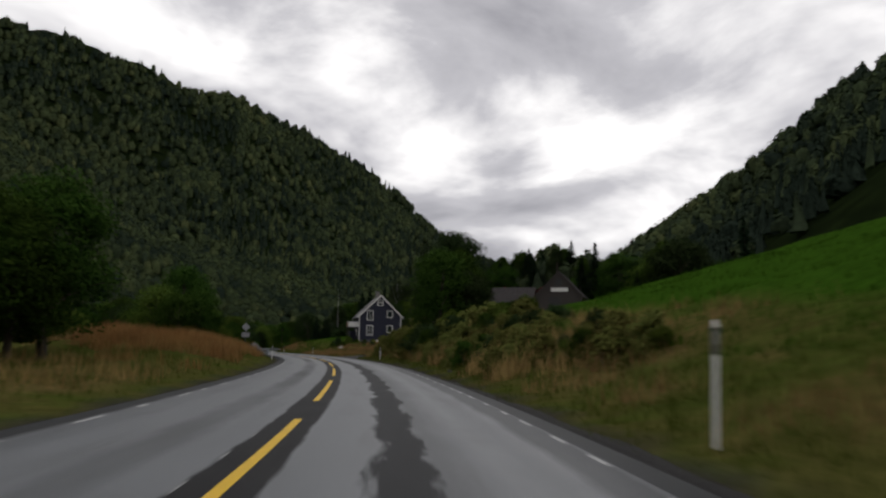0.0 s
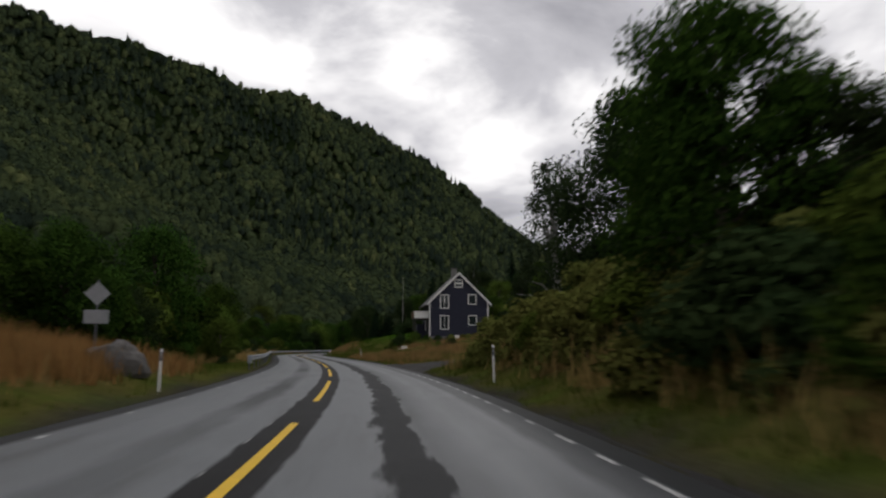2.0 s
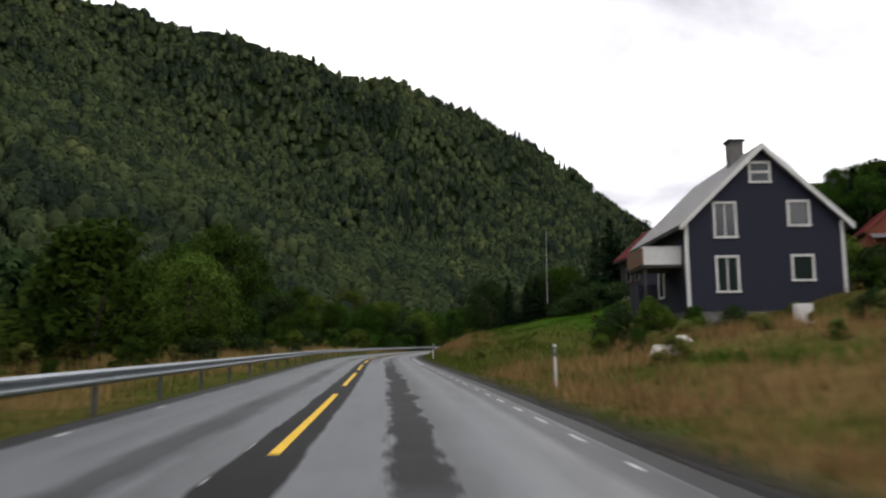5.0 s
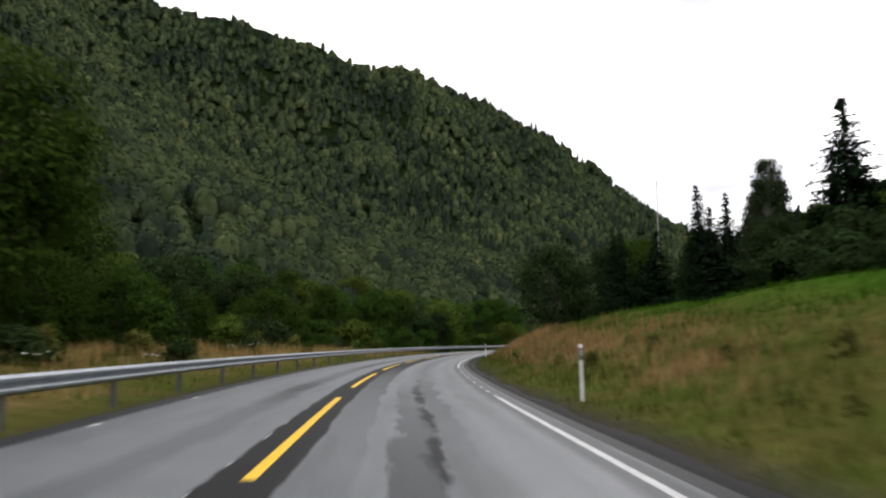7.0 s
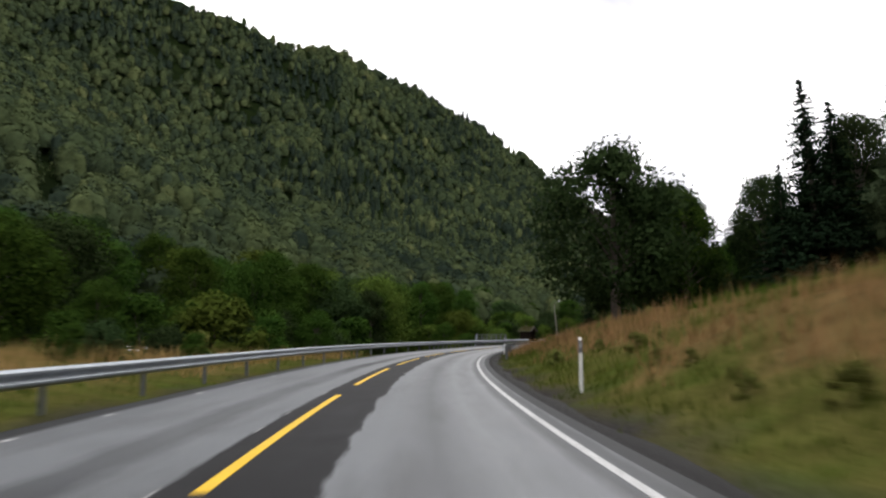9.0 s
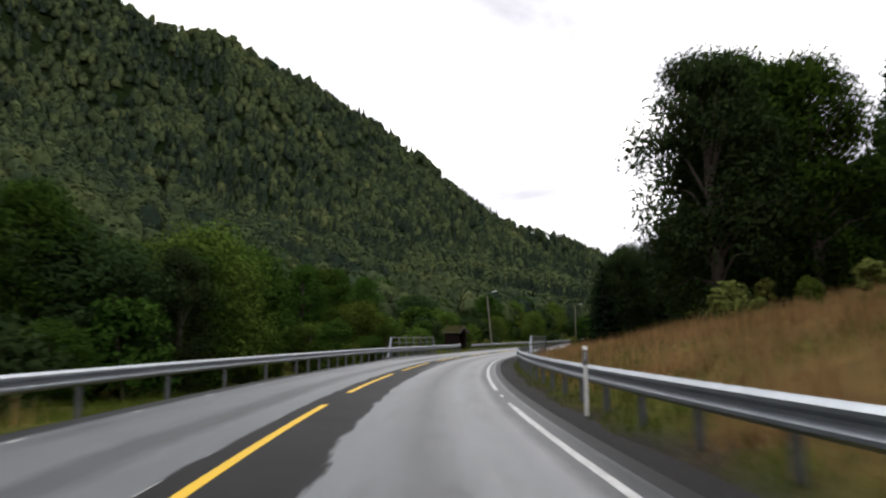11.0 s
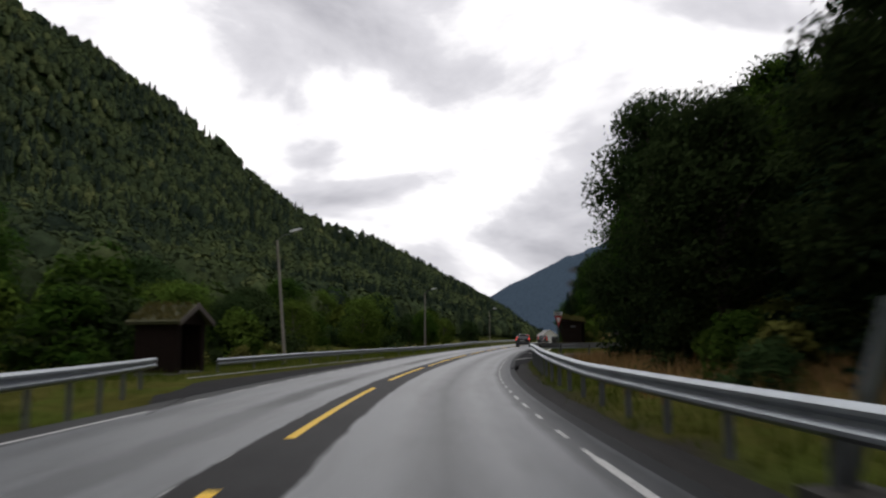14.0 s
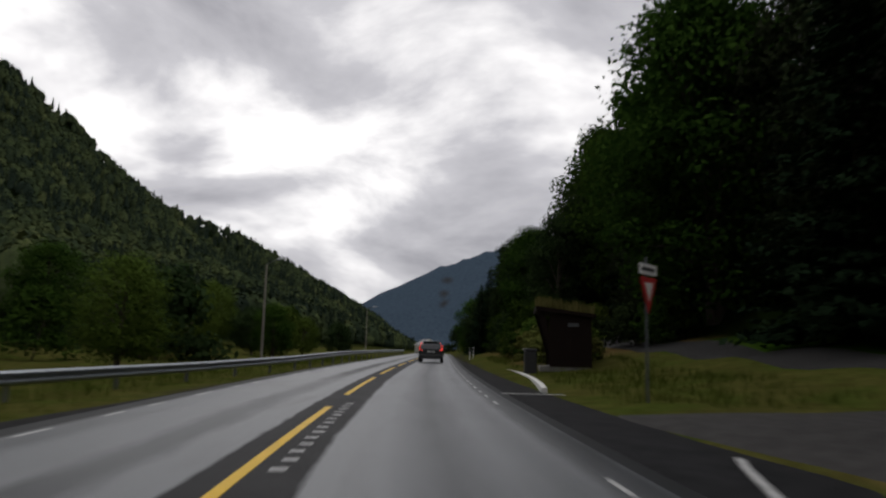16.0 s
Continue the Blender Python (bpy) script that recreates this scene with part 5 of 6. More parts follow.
def turf_shed():
    """The waiting hut across the road: gable with a doorway, ridge running back."""
    e = empty("waiting_hut", "small dark brown timber hut with a turf roof", "hut")
    x, y = 35.65, 190.18
    e.matrix_basis = frame_at(x, y, -0.13, 45.7)
    W, D, E, A = 1.12, 0.95, 2.12, 2.72
    boarded_wall(e, -W, -0.8, -D, 0, E, BROWN_BOARD, 3)
    boarded_wall(e, 0.8, W, -D, 0, E, BROWN_BOARD, 3)
    boarded_wall(e, -0.8, 0.8, -D, 2.0, E + 0.1, BROWN_BOARD, 10)
    boarded_wall(e, -W, W, D, 0, E, BROWN_BOARD, 16)
    for s in (-1, 1):
        for k in range(14):
            a = -D + 2 * D * k / 14
            part("wall_board", Geo().box(s * W - 0.02 + 0.012 * (k % 2) * s, a + 0.004, 0, s * W + 0.02 + 0.012 * (k % 2) * s, a + 2 * D / 14 - 0.004, E), BROWN_BOARD, e)
    for yy in (-D, D):
        part("gable_panel", Geo().add([(-W, yy - 0.02, E), (W, yy - 0.02, E), (0, yy - 0.02, A), (-W, yy + 0.02, E), (W, yy + 0.02, E), (0, yy + 0.02, A)], [(0, 1, 2), (5, 4, 3), (0, 3, 4, 1), (1, 4, 5, 2), (2, 5, 3, 0)]), BROWN_BOARD, e)
    m = (A - E) / W
    for s in (-1, 1):
        x1, z1 = s * (W + 0.28), E - m * 0.28
        n = Vector((s * m, 0, 1)).normalized() * 0.14
        a, b, c, d = Vector((0, -D - 0.3, A)), Vector((x1, -D - 0.3, z1)), Vector((x1, D + 0.3, z1)), Vector((0, D + 0.3, A))
        rf = part("turf_slope", Geo().add([a, b, c, d, a + n, b + n, c + n, d + n], [(0, 1, 2, 3), (4, 7, 6, 5), (0, 4, 5, 1), (1, 5, 6, 2), (2, 6, 7, 3), (3, 7, 4, 0)]), plain("turf_soil", (0.055, 0.055, 0.022), 0.95, vary=0.4, scale=8, bump=0.8), e, "mossy turf roof slope")
        part("turf_grass", turf_blades(min(0, x1), max(0, x1), -D - 0.25, D + 0.25, lambda x, y: A - m * abs(x) + 0.14, 500, 40 + s), TURF, rf)
        part("barge_board", Geo().add([(0, -D - 0.34, A - 0.05), (x1, -D - 0.34, z1 - 0.05), (x1, -D - 0.34, z1 + 0.17), (0, -D - 0.34, A + 0.19), (0, -D - 0.30, A - 0.05), (x1, -D - 0.30, z1 - 0.05), (x1, -D - 0.30, z1 + 0.17), (0, -D - 0.30, A + 0.19)],
                                      [(0, 1, 2, 3), (5, 4, 7, 6), (4, 0, 3, 7), (1, 5, 6, 2), (3, 2, 6, 7), (4, 5, 1, 0)]), HUT_TRIM, e)
    part("bench", Geo().box(-1.05, 0.45, 0.42, 1.05, 0.85, 0.47), HUT_TRIM, e)
    part("floor_slab", Geo().box(-W, -D, -0.2, W, D, 0.03), CONCRETE, e)
    return e


turf_shed()


def bus_shelter():
    e = empty("bus_shelter", "dark brown timber bus shelter with an overgrown turf roof", "bus shelter")
    x, y, _ = at(371.2, 8.3)
    e.matrix_basis = frame_at(x, y, ground_z(x, y), heading(371) - 6)
    W, D = 0.9, 1.7
    boarded_wall(e, -W, W, -D, 0, 2.3, BROWN_BOARD, 14)
    boarded_wall(e, -W, W, D, 0, 2.3, BROWN_BOARD, 14)
    for k in range(18):
        a = -D + 2 * D * k / 18
        part("wall_board", Geo().box(W - 0.02, a + 0.004, 0, W + 0.02 + 0.012 * (k % 2), a + 2 * D / 18 - 0.004, 2.2), BROWN_BOARD, e)
    for yy in (-D, D):
        part("raking_board", Geo().add([(-W - 0.55, yy - 0.03, 2.45), (-W + 0.1, yy - 0.03, 0.2), (-W + 0.25, yy - 0.03, 0.2), (-W - 0.25, yy - 0.03, 2.45), (-W - 0.55, yy + 0.03, 2.45), (-W + 0.1, yy + 0.03, 0.2), (-W + 0.25, yy + 0.03, 0.2), (-W - 0.25, yy + 0.03, 2.45)],
                                       [(0, 1, 2, 3), (7, 6, 5, 4), (0, 4, 5, 1), (2, 6, 7, 3), (1, 5, 6, 2), (3, 7, 4, 0)]), BROWN_BOARD, e)
    rf = part("roof", Geo().add([(-W - 0.6, -D - 0.2, 2.62), (W + 0.2, -D - 0.2, 2.3), (W + 0.2, D + 0.2, 2.3), (-W - 0.6, D + 0.2, 2.62), (-W - 0.6, -D - 0.2, 2.45), (W + 0.2, -D - 0.2, 2.15), (W + 0.2, D + 0.2, 2.15), (-W - 0.6, D + 0.2, 2.45)],
                                [(0, 1, 2, 3), (7, 6, 5, 4), (0, 4, 5, 1), (1, 5, 6, 2), (2, 6, 7, 3), (3, 7, 4, 0)]), BROWN_BOARD, e)
    part("turf_grass", turf_blades(-W - 0.55, W + 0.15, -D - 0.15, D + 0.15, lambda x, y: 2.48 - 0.15 * x, 900, 61, 0.55), TURF, rf, "tall dry grass on the roof")
    part("name_board", Geo().box(-0.1, -D - 0.06, 1.75, 0.35, -D - 0.03, 1.9), STEEL_DULL, e)
    part("bench", Geo().box(0.35, -1.5, 0.42, 0.86, 1.5, 0.47), TIMBER, e)
    part("floor_slab", Geo().box(-W - 0.4, -D, -0.2, W, D, 0.03), CONCRETE, e)
    return e


bus_shelter()
g = empty("litter_bin", "tall dark litter bin beside the bus shelter", "litter bin")
x, y, _ = at(370.0, 6.45)
g.matrix_basis = pose(x, y, ground_z(x, y), 0, 0, heading(370))
part("body", Geo().bevel_box(-0.26, -0.26, 0.0, 0.26, 0.26, 0.98, 0.05), BLACK_PLASTIC, g)
part("lid", Geo().bevel_box(-0.29, -0.29, 0.98, 0.29, 0.29, 1.08, 0.04), BLACK_PLASTIC, g)

# tall pole behind the blue house
x, y = 20.9, 84.3
e = empty("flagpole", "tall slim white flagpole on the grassy slope", "flagpole")
e.matrix_basis = pose(x, y, ground_z(x, y), 0, 0, 0)
part("pole", Geo().tube([(0, 0, -0.5), (0, 0, 7), (0.05, 0, 17.8 - ground_z(x, y))], [0.06, 0.05, 0.035], 8), plain('weathered_white_pole', (0.38, 0.37, 0.35), 0.7), e)
part("finial", Geo().tube([(0.05, 0, 17.8 - ground_z(x, y)), (0.05, 0, 18.05 - ground_z(x, y))], [0.06, 0.02], 8), WHITE_PAINT, e)


# ---------------------------------------------------------------- cars
PAINT = Mat("dark_grey_car_paint", (0.018, 0.019, 0.022), 0.25)
PAINT.b.inputs["Coat Weight"].default_value = 0.6
PAINT.color(PAINT.ramp(PAINT.noise(2, 3), [(0.3, (0.015, 0.016, 0.019)), (0.7, (0.024, 0.025, 0.029))]))
CAR_PAINT = PAINT.m
RUBBER = plain("tyre_rubber", (0.015, 0.015, 0.015), 0.85, vary=0.2)
TAIL_RED = lamp_material("lit_tail_lamp", (0.9, 0.05, 0.03), 1.6)
CHROME = plain("alloy_rim", (0.5, 0.5, 0.52), 0.3, 0.9, vary=0.1)


def wagon(name, label, u, d, turn):
    """A tall estate car; its tail faces -y."""
    e = empty(name, label, "car", "cars on the road")
    x, y, z = at(u, d)
    e.matrix_basis = pose(x, y, z, math.degrees(0.0095), 0, heading(u) + turn)
    # half widths at heights for each station along the car: (y, [(half width, z), ...])
    sect = [(-2.28, [(0.70, 0.42), (0.84, 0.50), (0.86, 0.80), (0.80, 0.98), (0.76, 1.02), (0.70, 1.04)]),
            (-2.18, [(0.82, 0.32), (0.92, 0.45), (0.94, 0.85), (0.88, 1.05), (0.78, 1.25), (0.66, 1.34)]),
            (-1.85, [(0.86, 0.28), (0.94, 0.45), (0.95, 0.88), (0.90, 1.08), (0.74, 1.52), (0.60, 1.60)]),
            (-1.2, [(0.88, 0.26), (0.94, 0.45), (0.95, 0.88), (0.90, 1.06), (0.74, 1.56), (0.58, 1.66)]),
            (0.0, [(0.88, 0.26), (0.94, 0.45), (0.95, 0.86), (0.90, 1.03), (0.73, 1.56), (0.58, 1.67)]),
            (0.55, [(0.88, 0.26), (0.94, 0.45), (0.95, 0.84), (0.90, 1.01), (0.74, 1.38), (0.62, 1.46)]),
            (1.1, [(0.88, 0.26), (0.94, 0.45), (0.94, 0.80), (0.88, 0.98), (0.80, 1.02), (0.70, 1.06)]),
            (2.0, [(0.86, 0.28), (0.92, 0.45), (0.90, 0.72), (0.82, 0.86), (0.70, 0.91), (0.55, 0.93)]),
            (2.32, [(0.70, 0.34), (0.78, 0.46), (0.76, 0.62), (0.68, 0.70), (0.60, 0.74), (0.45, 0.76)])]
    g = Geo()
    g.loft([[(-w, yy, z) for w, z in s] + [(w, yy, z) for w, z in reversed(s)] for yy, s in sect], True)
    body = part("body", g, CAR_PAINT, e, smooth=False)
    part("rear_window", Geo().add([(-0.66, -2.20, 1.12), (0.66, -2.20, 1.12), (0.56, -1.90, 1.52), (-0.56, -1.90, 1.52), (-0.66, -2.16, 1.12), (0.66, -2.16, 1.12), (0.56, -1.86, 1.52), (-0.56, -1.86, 1.52)],
                                  [(0, 1, 2, 3), (5, 4, 7, 6), (4, 0, 3, 7), (1, 5, 6, 2), (3, 2, 6, 7), (4, 5, 1, 0)]), GLASS, e)
    for s in (-1, 1):
        part("side_window", Geo().add([(s * 0.905, -1.7, 1.10), (s * 0.905, 0.6, 1.06), (s * 0.77, 0.2, 1.50), (s * 0.77, -1.6, 1.50), (s * 0.88, -1.7, 1.10), (s * 0.88, 0.6, 1.06), (s * 0.75, 0.2, 1.50), (s * 0.75, -1.6, 1.50)],
                                      [(0, 1, 2, 3), (7, 6, 5, 4), (0, 4, 5, 1), (1, 5, 6, 2), (2, 6, 7, 3), (3, 7, 4, 0)]), GLASS, e)
        # tall L-shaped tail lamp
        g = Geo()
        g.loft([[(s * 0.90, -2.27, 0.92), (s * 0.66, -2.30, 0.94), (s * 0.64, -2.27, 1.05), (s * 0.84, -2.22, 1.10)],
                [(s * 0.90, -2.16, 0.92), (s * 0.66, -2.2, 0.94), (s * 0.64, -2.16, 1.05), (s * 0.84, -2.1, 1.10)]])
        g.loft([[(s * 0.90, -2.24, 1.05), (s * 0.76, -2.24, 1.05), (s * 0.64, -1.95, 1.50), (s * 0.74, -1.93, 1.50)],
                [(s * 0.90, -2.1, 1.05), (s * 0.76, -2.1, 1.05), (s * 0.64, -1.82, 1.50), (s * 0.74, -1.8, 1.50)]])
        part("tail_lamp", g, TAIL_RED, e, "lit red tail lamp")
        part("mirror", Geo().bevel_box(s * 1.0 - 0.1, 0.55, 1.0, s * 1.0 + 0.1, 0.7, 1.16, 0.03), CAR_PAINT, e)
        part("roof_rail", Geo().tube([(s * 0.60, -1.6, 1.64), (s * 0.62, -1.4, 1.70), (s * 0.62, 0.1, 1.71), (s * 0.60, 0.3, 1.64)], [0.02] * 4, 6), STEEL_DULL, e)
        for yy in (-1.42, 1.42):
            t = Geo()
            ring = lambda x, r: [(x, yy + r * math.cos(6.2832 * k / 18), 0.36 + r * math.sin(6.2832 * k / 18)) for k in range(18)]
            t.loft([ring(s * 0.72, 0.30), ring(s * 0.72, 0.35), ring(s * 0.76, 0.365), ring(s * 0.92, 0.365), ring(s * 0.95, 0.34), ring(s * 0.95, 0.25)])
            wheel = part("wheel", t, RUBBER, e, smooth=False)
            part("rim", Geo().loft([ring(s * 0.93, 0.25), ring(s * 0.96, 0.22), ring(s * 0.955, 0.08)]), CHROME, wheel)
    part("bumper", Geo().bevel_box(-0.86, -2.36, 0.34, 0.86, -2.2, 0.62, 0.05), BLACK_PLASTIC, e)
    plate_ = part("number_plate", Geo().box(-0.27, -2.315, 0.78, 0.27, -2.285, 0.90), WHITE_PAINT, e)
    part("plate_bar", Geo().box(-0.21, -2.322, 0.815, 0.21, -2.315, 0.865), BLACK_PLASTIC, plate_)
    part("spoiler", Geo().bevel_box(-0.58, -2.02, 1.58, 0.58, -1.7, 1.64, 0.02), CAR_PAINT, e)
    return e


wagon("car", "dark grey estate car with tall lit red tail lamps", 396.5, 1.75, 0)
wagon("car", "dark estate car farther along the road", 452, 1.7, 0)


# ---------------------------------------------------------------- plants
def tri_cloud(centres, normals, size, r, quad=False):
    """Small leaf-like pieces at the centres, roughly square to the normals."""
    n = len(centres)
    a = r.normal(size=(n, 3))
    t = np.cross(normals, a)
    t /= np.linalg.norm(t, axis=1)[:, None] + 1e-9
    b = np.cross(normals, t)
    s = np.asarray(size).reshape(-1, 1) * r.uniform(0.7, 1.3, (n, 1))
    if quad:
        v = np.stack([centres - t * s, centres - b * s * 0.55, centres + t * s, centres + b * s * 0.55], 1)
        return v.reshape(-1, 3), np.arange(n * 4).reshape(n, 4)
    v = np.stack([centres - t * s - b * s * 0.6, centres + t * s - b * s * 0.6, centres + b * s], 1)
    return v.reshape(-1, 3), np.arange(n * 3).reshape(n, 3)


def unit(v):
    return v / (np.linalg.norm(v, axis=1)[:, None] + 1e-9)


def crown(h0, h1, rad, clumps, per, leaf, seed, shape="round", droop=0.0):
    """Leaves in uneven clumps; returns arrays and the clump centres."""
    r = np.random.default_rng(seed)
    t = r.uniform(0, 1, clumps) ** (1.25 if shape == "tall" else 0.9)
    if shape == "round":
        prof = np.sqrt(np.clip(1 - (2 * t - 0.85) ** 2 / 1.4, 0.08, 1))
    elif shape == "tall":
        prof = 0.95 * (1.02 - t) ** 0.6 * np.minimum(1, 0.55 + 2.2 * t) + 0.04
    else:
        prof = np.ones(clumps) * np.clip(1.25 - t, 0.3, 1)
    a = r.uniform(0, 6.283, clumps)
    q = np.sqrt(r.uniform(0.12, 1, clumps)) * rad * prof
    c = np.stack([q * np.cos(a), q * np.sin(a), h0 + (h1 - h0) * t], 1)
    cs = r.uniform(0.26, 0.46, clumps) * rad * (1 if shape != "tall" else 0.58)
    k = np.repeat(np.arange(clumps), per)
    off = r.normal(size=(len(k), 3)) * 0.5
    off *= np.minimum(1, 0.95 / (np.linalg.norm(off, axis=1)[:, None] + 1e-9))
    off[:, 2] = off[:, 2] * 0.8 - droop * np.abs(r.normal(size=len(k)))
    p = c[k] + off * cs[k][:, None]
    nrm = unit(off * 0.9 + r.normal(size=off.shape) * 0.5 + np.array([0, 0, 0.4]))
    v, f = tri_cloud(p, nrm, np.full(len(k), leaf), r, True)
    mid = np.array([0, 0, h0 + 0.4 * (h1 - h0)])
    soft = unit(unit((p - mid) * np.array([1, 1, 0.8])) * 0.6 + unit(off) * 0.55 + r.normal(size=off.shape) * 0.22 + np.array([0, 0, 0.25]))
    return v, f, c, np.repeat(soft, 4, axis=0)


def broad_tree(name, label, h, rad, seed, leaf_mat, bark=BARK, clumps=90, per=190, leaf=0.115, low=0.16, shape="round", droop=0.0, category="tree"):
    e = empty(name, label, category, "roadside trees" if category == "tree" else "roadside bushes")
    v, f, c, nv = crown(h * low, h * 0.96, rad, clumps, per, leaf, seed, shape, droop)
    r = np.random.default_rng(seed + 500)
    g = Geo()
    lean = r.uniform(-0.04, 0.04, 2) * h
    rt = 0.022 * h + 0.02
    spine = lambda t: Vector((lean[0] * t * t, lean[1] * t * t, h * t))
    if category == "tree":
        g.tube([spine(t) + Vector((0, 0, -0.4 if t == 0 else 0)) for t in (0, 0.2, 0.45, 0.7, 0.92)], [rt * 1.25, rt, rt * 0.75, rt * 0.45, rt * 0.12], 8)
        order = c[np.argsort(c[:, 2])][:: max(1, len(c) // 16)]
    else:
        order = c[np.argsort(c[:, 2])][-1:]
    for q in order:
        q = Vector(q)
        s = spine(max(0.12, min(0.8, q.z / h * 0.62))) if category == "tree" else Vector((q.x * 0.015, q.y * 0.015, -0.15))
        mid = s.lerp(q, 0.5) + Vector((0, 0, 0.04 * h))
        rr = rt * (0.36 if category == "tree" else 0.5)
        g.tube([s, mid, q], [rr, rr * 0.6, rr * 0.15], 5)
    part("trunk" if category == "tree" else "stem", g, bark, e)
    part("crown", mesh_np("crown", v, f, leaf_mat, None, nv), None, e)
    return e


def spruce(name, label, h, rad, seed, mat=NEEDLE):
    e = empty(name, label, "conifer", "roadside conifers")
    r = np.random.default_rng(seed)
    g = Geo()
    g.tube([(0, 0, -0.4), (0, 0, h * 0.5), (0, 0, h * 0.99)], [0.016 * h + 0.03, 0.010 * h + 0.02, 0.008], 7)
    part("trunk", g, BARK, e)
    cs, ns = [], []
    for k in range(int(h * 52)):
        t = 0.04 + 0.95 * r.uniform() ** 1.35
        z, a = h * t, r.uniform(0, 6.283)
        L = rad * (1 - t) ** 0.85 * r.uniform(0.55, 1.15) + 0.12
        m = max(3, int(L / 0.2))
        for j in range(m):
            q = (j + 0.6) / m
            x = L * q
            zz = z - 0.30 * L * q + 0.14 * L * q * q + r.uniform(-0.06, 0.06)
            for s in (-1, 0, 1):
                w = s * 0.18 * L * (1.1 - q) * r.uniform(0.6, 1.3)
                cs.append((x * math.cos(a) - w * math.sin(a), x * math.sin(a) + w * math.cos(a), zz - abs(w) * 0.35))
                ns.append((0.3 * math.cos(a) + r.normal() * 0.5, 0.3 * math.sin(a) + r.normal() * 0.5, 0.8))
    cs, ns = np.array(cs), unit(np.array(ns))
    v, f = tri_cloud(cs, ns, 0.105 + 0.04 * (1 - cs[:, 2] / h), r, True)
    soft = unit(np.stack([cs[:, 0], cs[:, 1], np.full(len(cs), 0.55 * rad)], 1) + r.normal(size=cs.shape) * 0.3)
    part("foliage", mesh_np("foliage", v, f, mat, None, np.repeat(soft, 4, axis=0)), None, e)
    return e


kinds = {
    "maple": [broad_tree("broadleaf_tree", "dense green broadleaf tree beside the road", 9.0, 3.4, 101, LEAF), broad_tree("broadleaf_tree", "rounded dark green broadleaf tree", 8.0, 3.2, 102, LEAF_DARK), broad_tree("broadleaf_tree", "spreading broadleaf tree with bright leaves", 8.5, 3.6, 103, LEAF_LIGHT), broad_tree("broadleaf_tree", "tall irregular broadleaf tree", 10.0, 3.2, 104, LEAF, clumps=95)],
    "grove": [broad_tree("broadleaf_tree", "tall dense roadside woodland tree", 15.0, 4.0, 105, LEAF_DARK, clumps=150, per=200, leaf=0.13, low=0.05), broad_tree("broadleaf_tree", "tall leafy woodland tree at the forest edge", 14.0, 3.8, 106, LEAF, clumps=145, per=200, leaf=0.13, low=0.04)],
    "birch": [broad_tree("birch_tree", "slender birch with hanging twigs and small leaves", 13.0, 3.5, 111, LEAF_BIRCH, BIRCH_BARK, 190, 75, 0.11, 0.08, "tall", 0.5), broad_tree("birch_tree", "narrow pale-barked birch with thin leaves", 12.0, 3.0, 112, LEAF_BIRCH, BIRCH_BARK, 170, 75, 0.11, 0.08, "tall", 0.5)],
    "spruce": [spruce("spruce_tree", "dark green pointed spruce tree", 12.0, 3.2, 121), spruce("spruce_tree", "slim dark spruce with drooping boughs", 14.0, 3.3, 122), spruce("spruce_tree", "broad dark young spruce", 9.0, 3.0, 123)],
    "weed": [broad_tree("weed_thicket", "tall olive-green weeds on the road bank", 1.6, 1.1, 141, LEAF_OLIVE, BARK, 30, 60, 0.085, 0.05, "bush", 0.0, "bush"), broad_tree("weed_thicket", "thicket of yellowish weeds and saplings", 1.9, 1.0, 142, LEAF_OLIVE, BARK, 30, 60, 0.09, 0.05, "tall", 0.0, "bush")],
    "bush": [broad_tree("bush", "leafy green roadside bush", 2.6, 1.5, 131, LEAF_LIGHT, BARK, 34, 90, 0.10, 0.06, "bush", 0.0, "bush"), broad_tree("bush", "loose bush of mixed green leaves", 3.0, 1.6, 132, LEAF, BARK, 34, 90, 0.10, 0.06, "bush", 0.0, "bush"), broad_tree("bush", "low dark green bush", 2.0, 1.5, 133, LEAF_DARK, BARK, 34, 90, 0.10, 0.06, "bush", 0.0, "bush")],
}
used = set()
plant_rng = np.random.default_rng(77)


def plant(kind, i, x, y, height=None, sink=0.1, wide=1.0):
    src = kinds[kind][i % len(kinds[kind])]
    base = {"maple": (9.0, 8.0, 8.5, 10.0), "birch": (13.0, 12.0), "spruce": (12.0, 14.0, 9.0), "bush": (2.6, 3.0, 2.0), "weed": (1.6, 1.9), "grove": (15.0, 14.0)}[kind][i % len(kinds[kind])]
    k = (height or base) / base
    m = Matrix.LocRotScale((x, y, ground_z(x, y) - sink), Euler((plant_rng.uniform(-0.04, 0.04), plant_rng.uniform(-0.04, 0.04), plant_rng.uniform(0, 6.28))), (k * wide, k * wide, k))
    if src.name not in used:
        used.add(src.name)
        src.matrix_basis = m
        return src
    ob = copy_thing(src, m)
    ob.matrix_basis = m
    return ob


# trees that stand out one by one
plant("maple", 0, 0.8, -74.0, 7.1, wide=0.94)
plant("maple", 1, 3.0, -74.4, 4.9)
plant("grove", 0, 8.2, -55.5, 12.3, wide=1.15)
plant("grove", 1, 6.6, -63.5, 8.0, wide=1.0)
plant("maple", 0, -20.4, -13.0, 13.4, wide=0.85)
plant("maple", 2, -14.4, -8.0, 4.4)
plant("maple", 3, -18.5, 44.0, 11.5)
plant("maple", 0, -27.0, 66.0, 13.5)
plant("spruce", 0, 57.0, -2.0, 15.0)
plant("spruce", 1, 54.4, 0.0, 13.0)
plant("spruce", 0, 60.0, -4.0, 12.0)
plant("birch", 0, 12.2, -36.0, 15.0)
plant("maple", 1, 15.5, -37.5, 6.0)
plant("maple", 1, 14.3, 98.2, 10.0, wide=1.02)
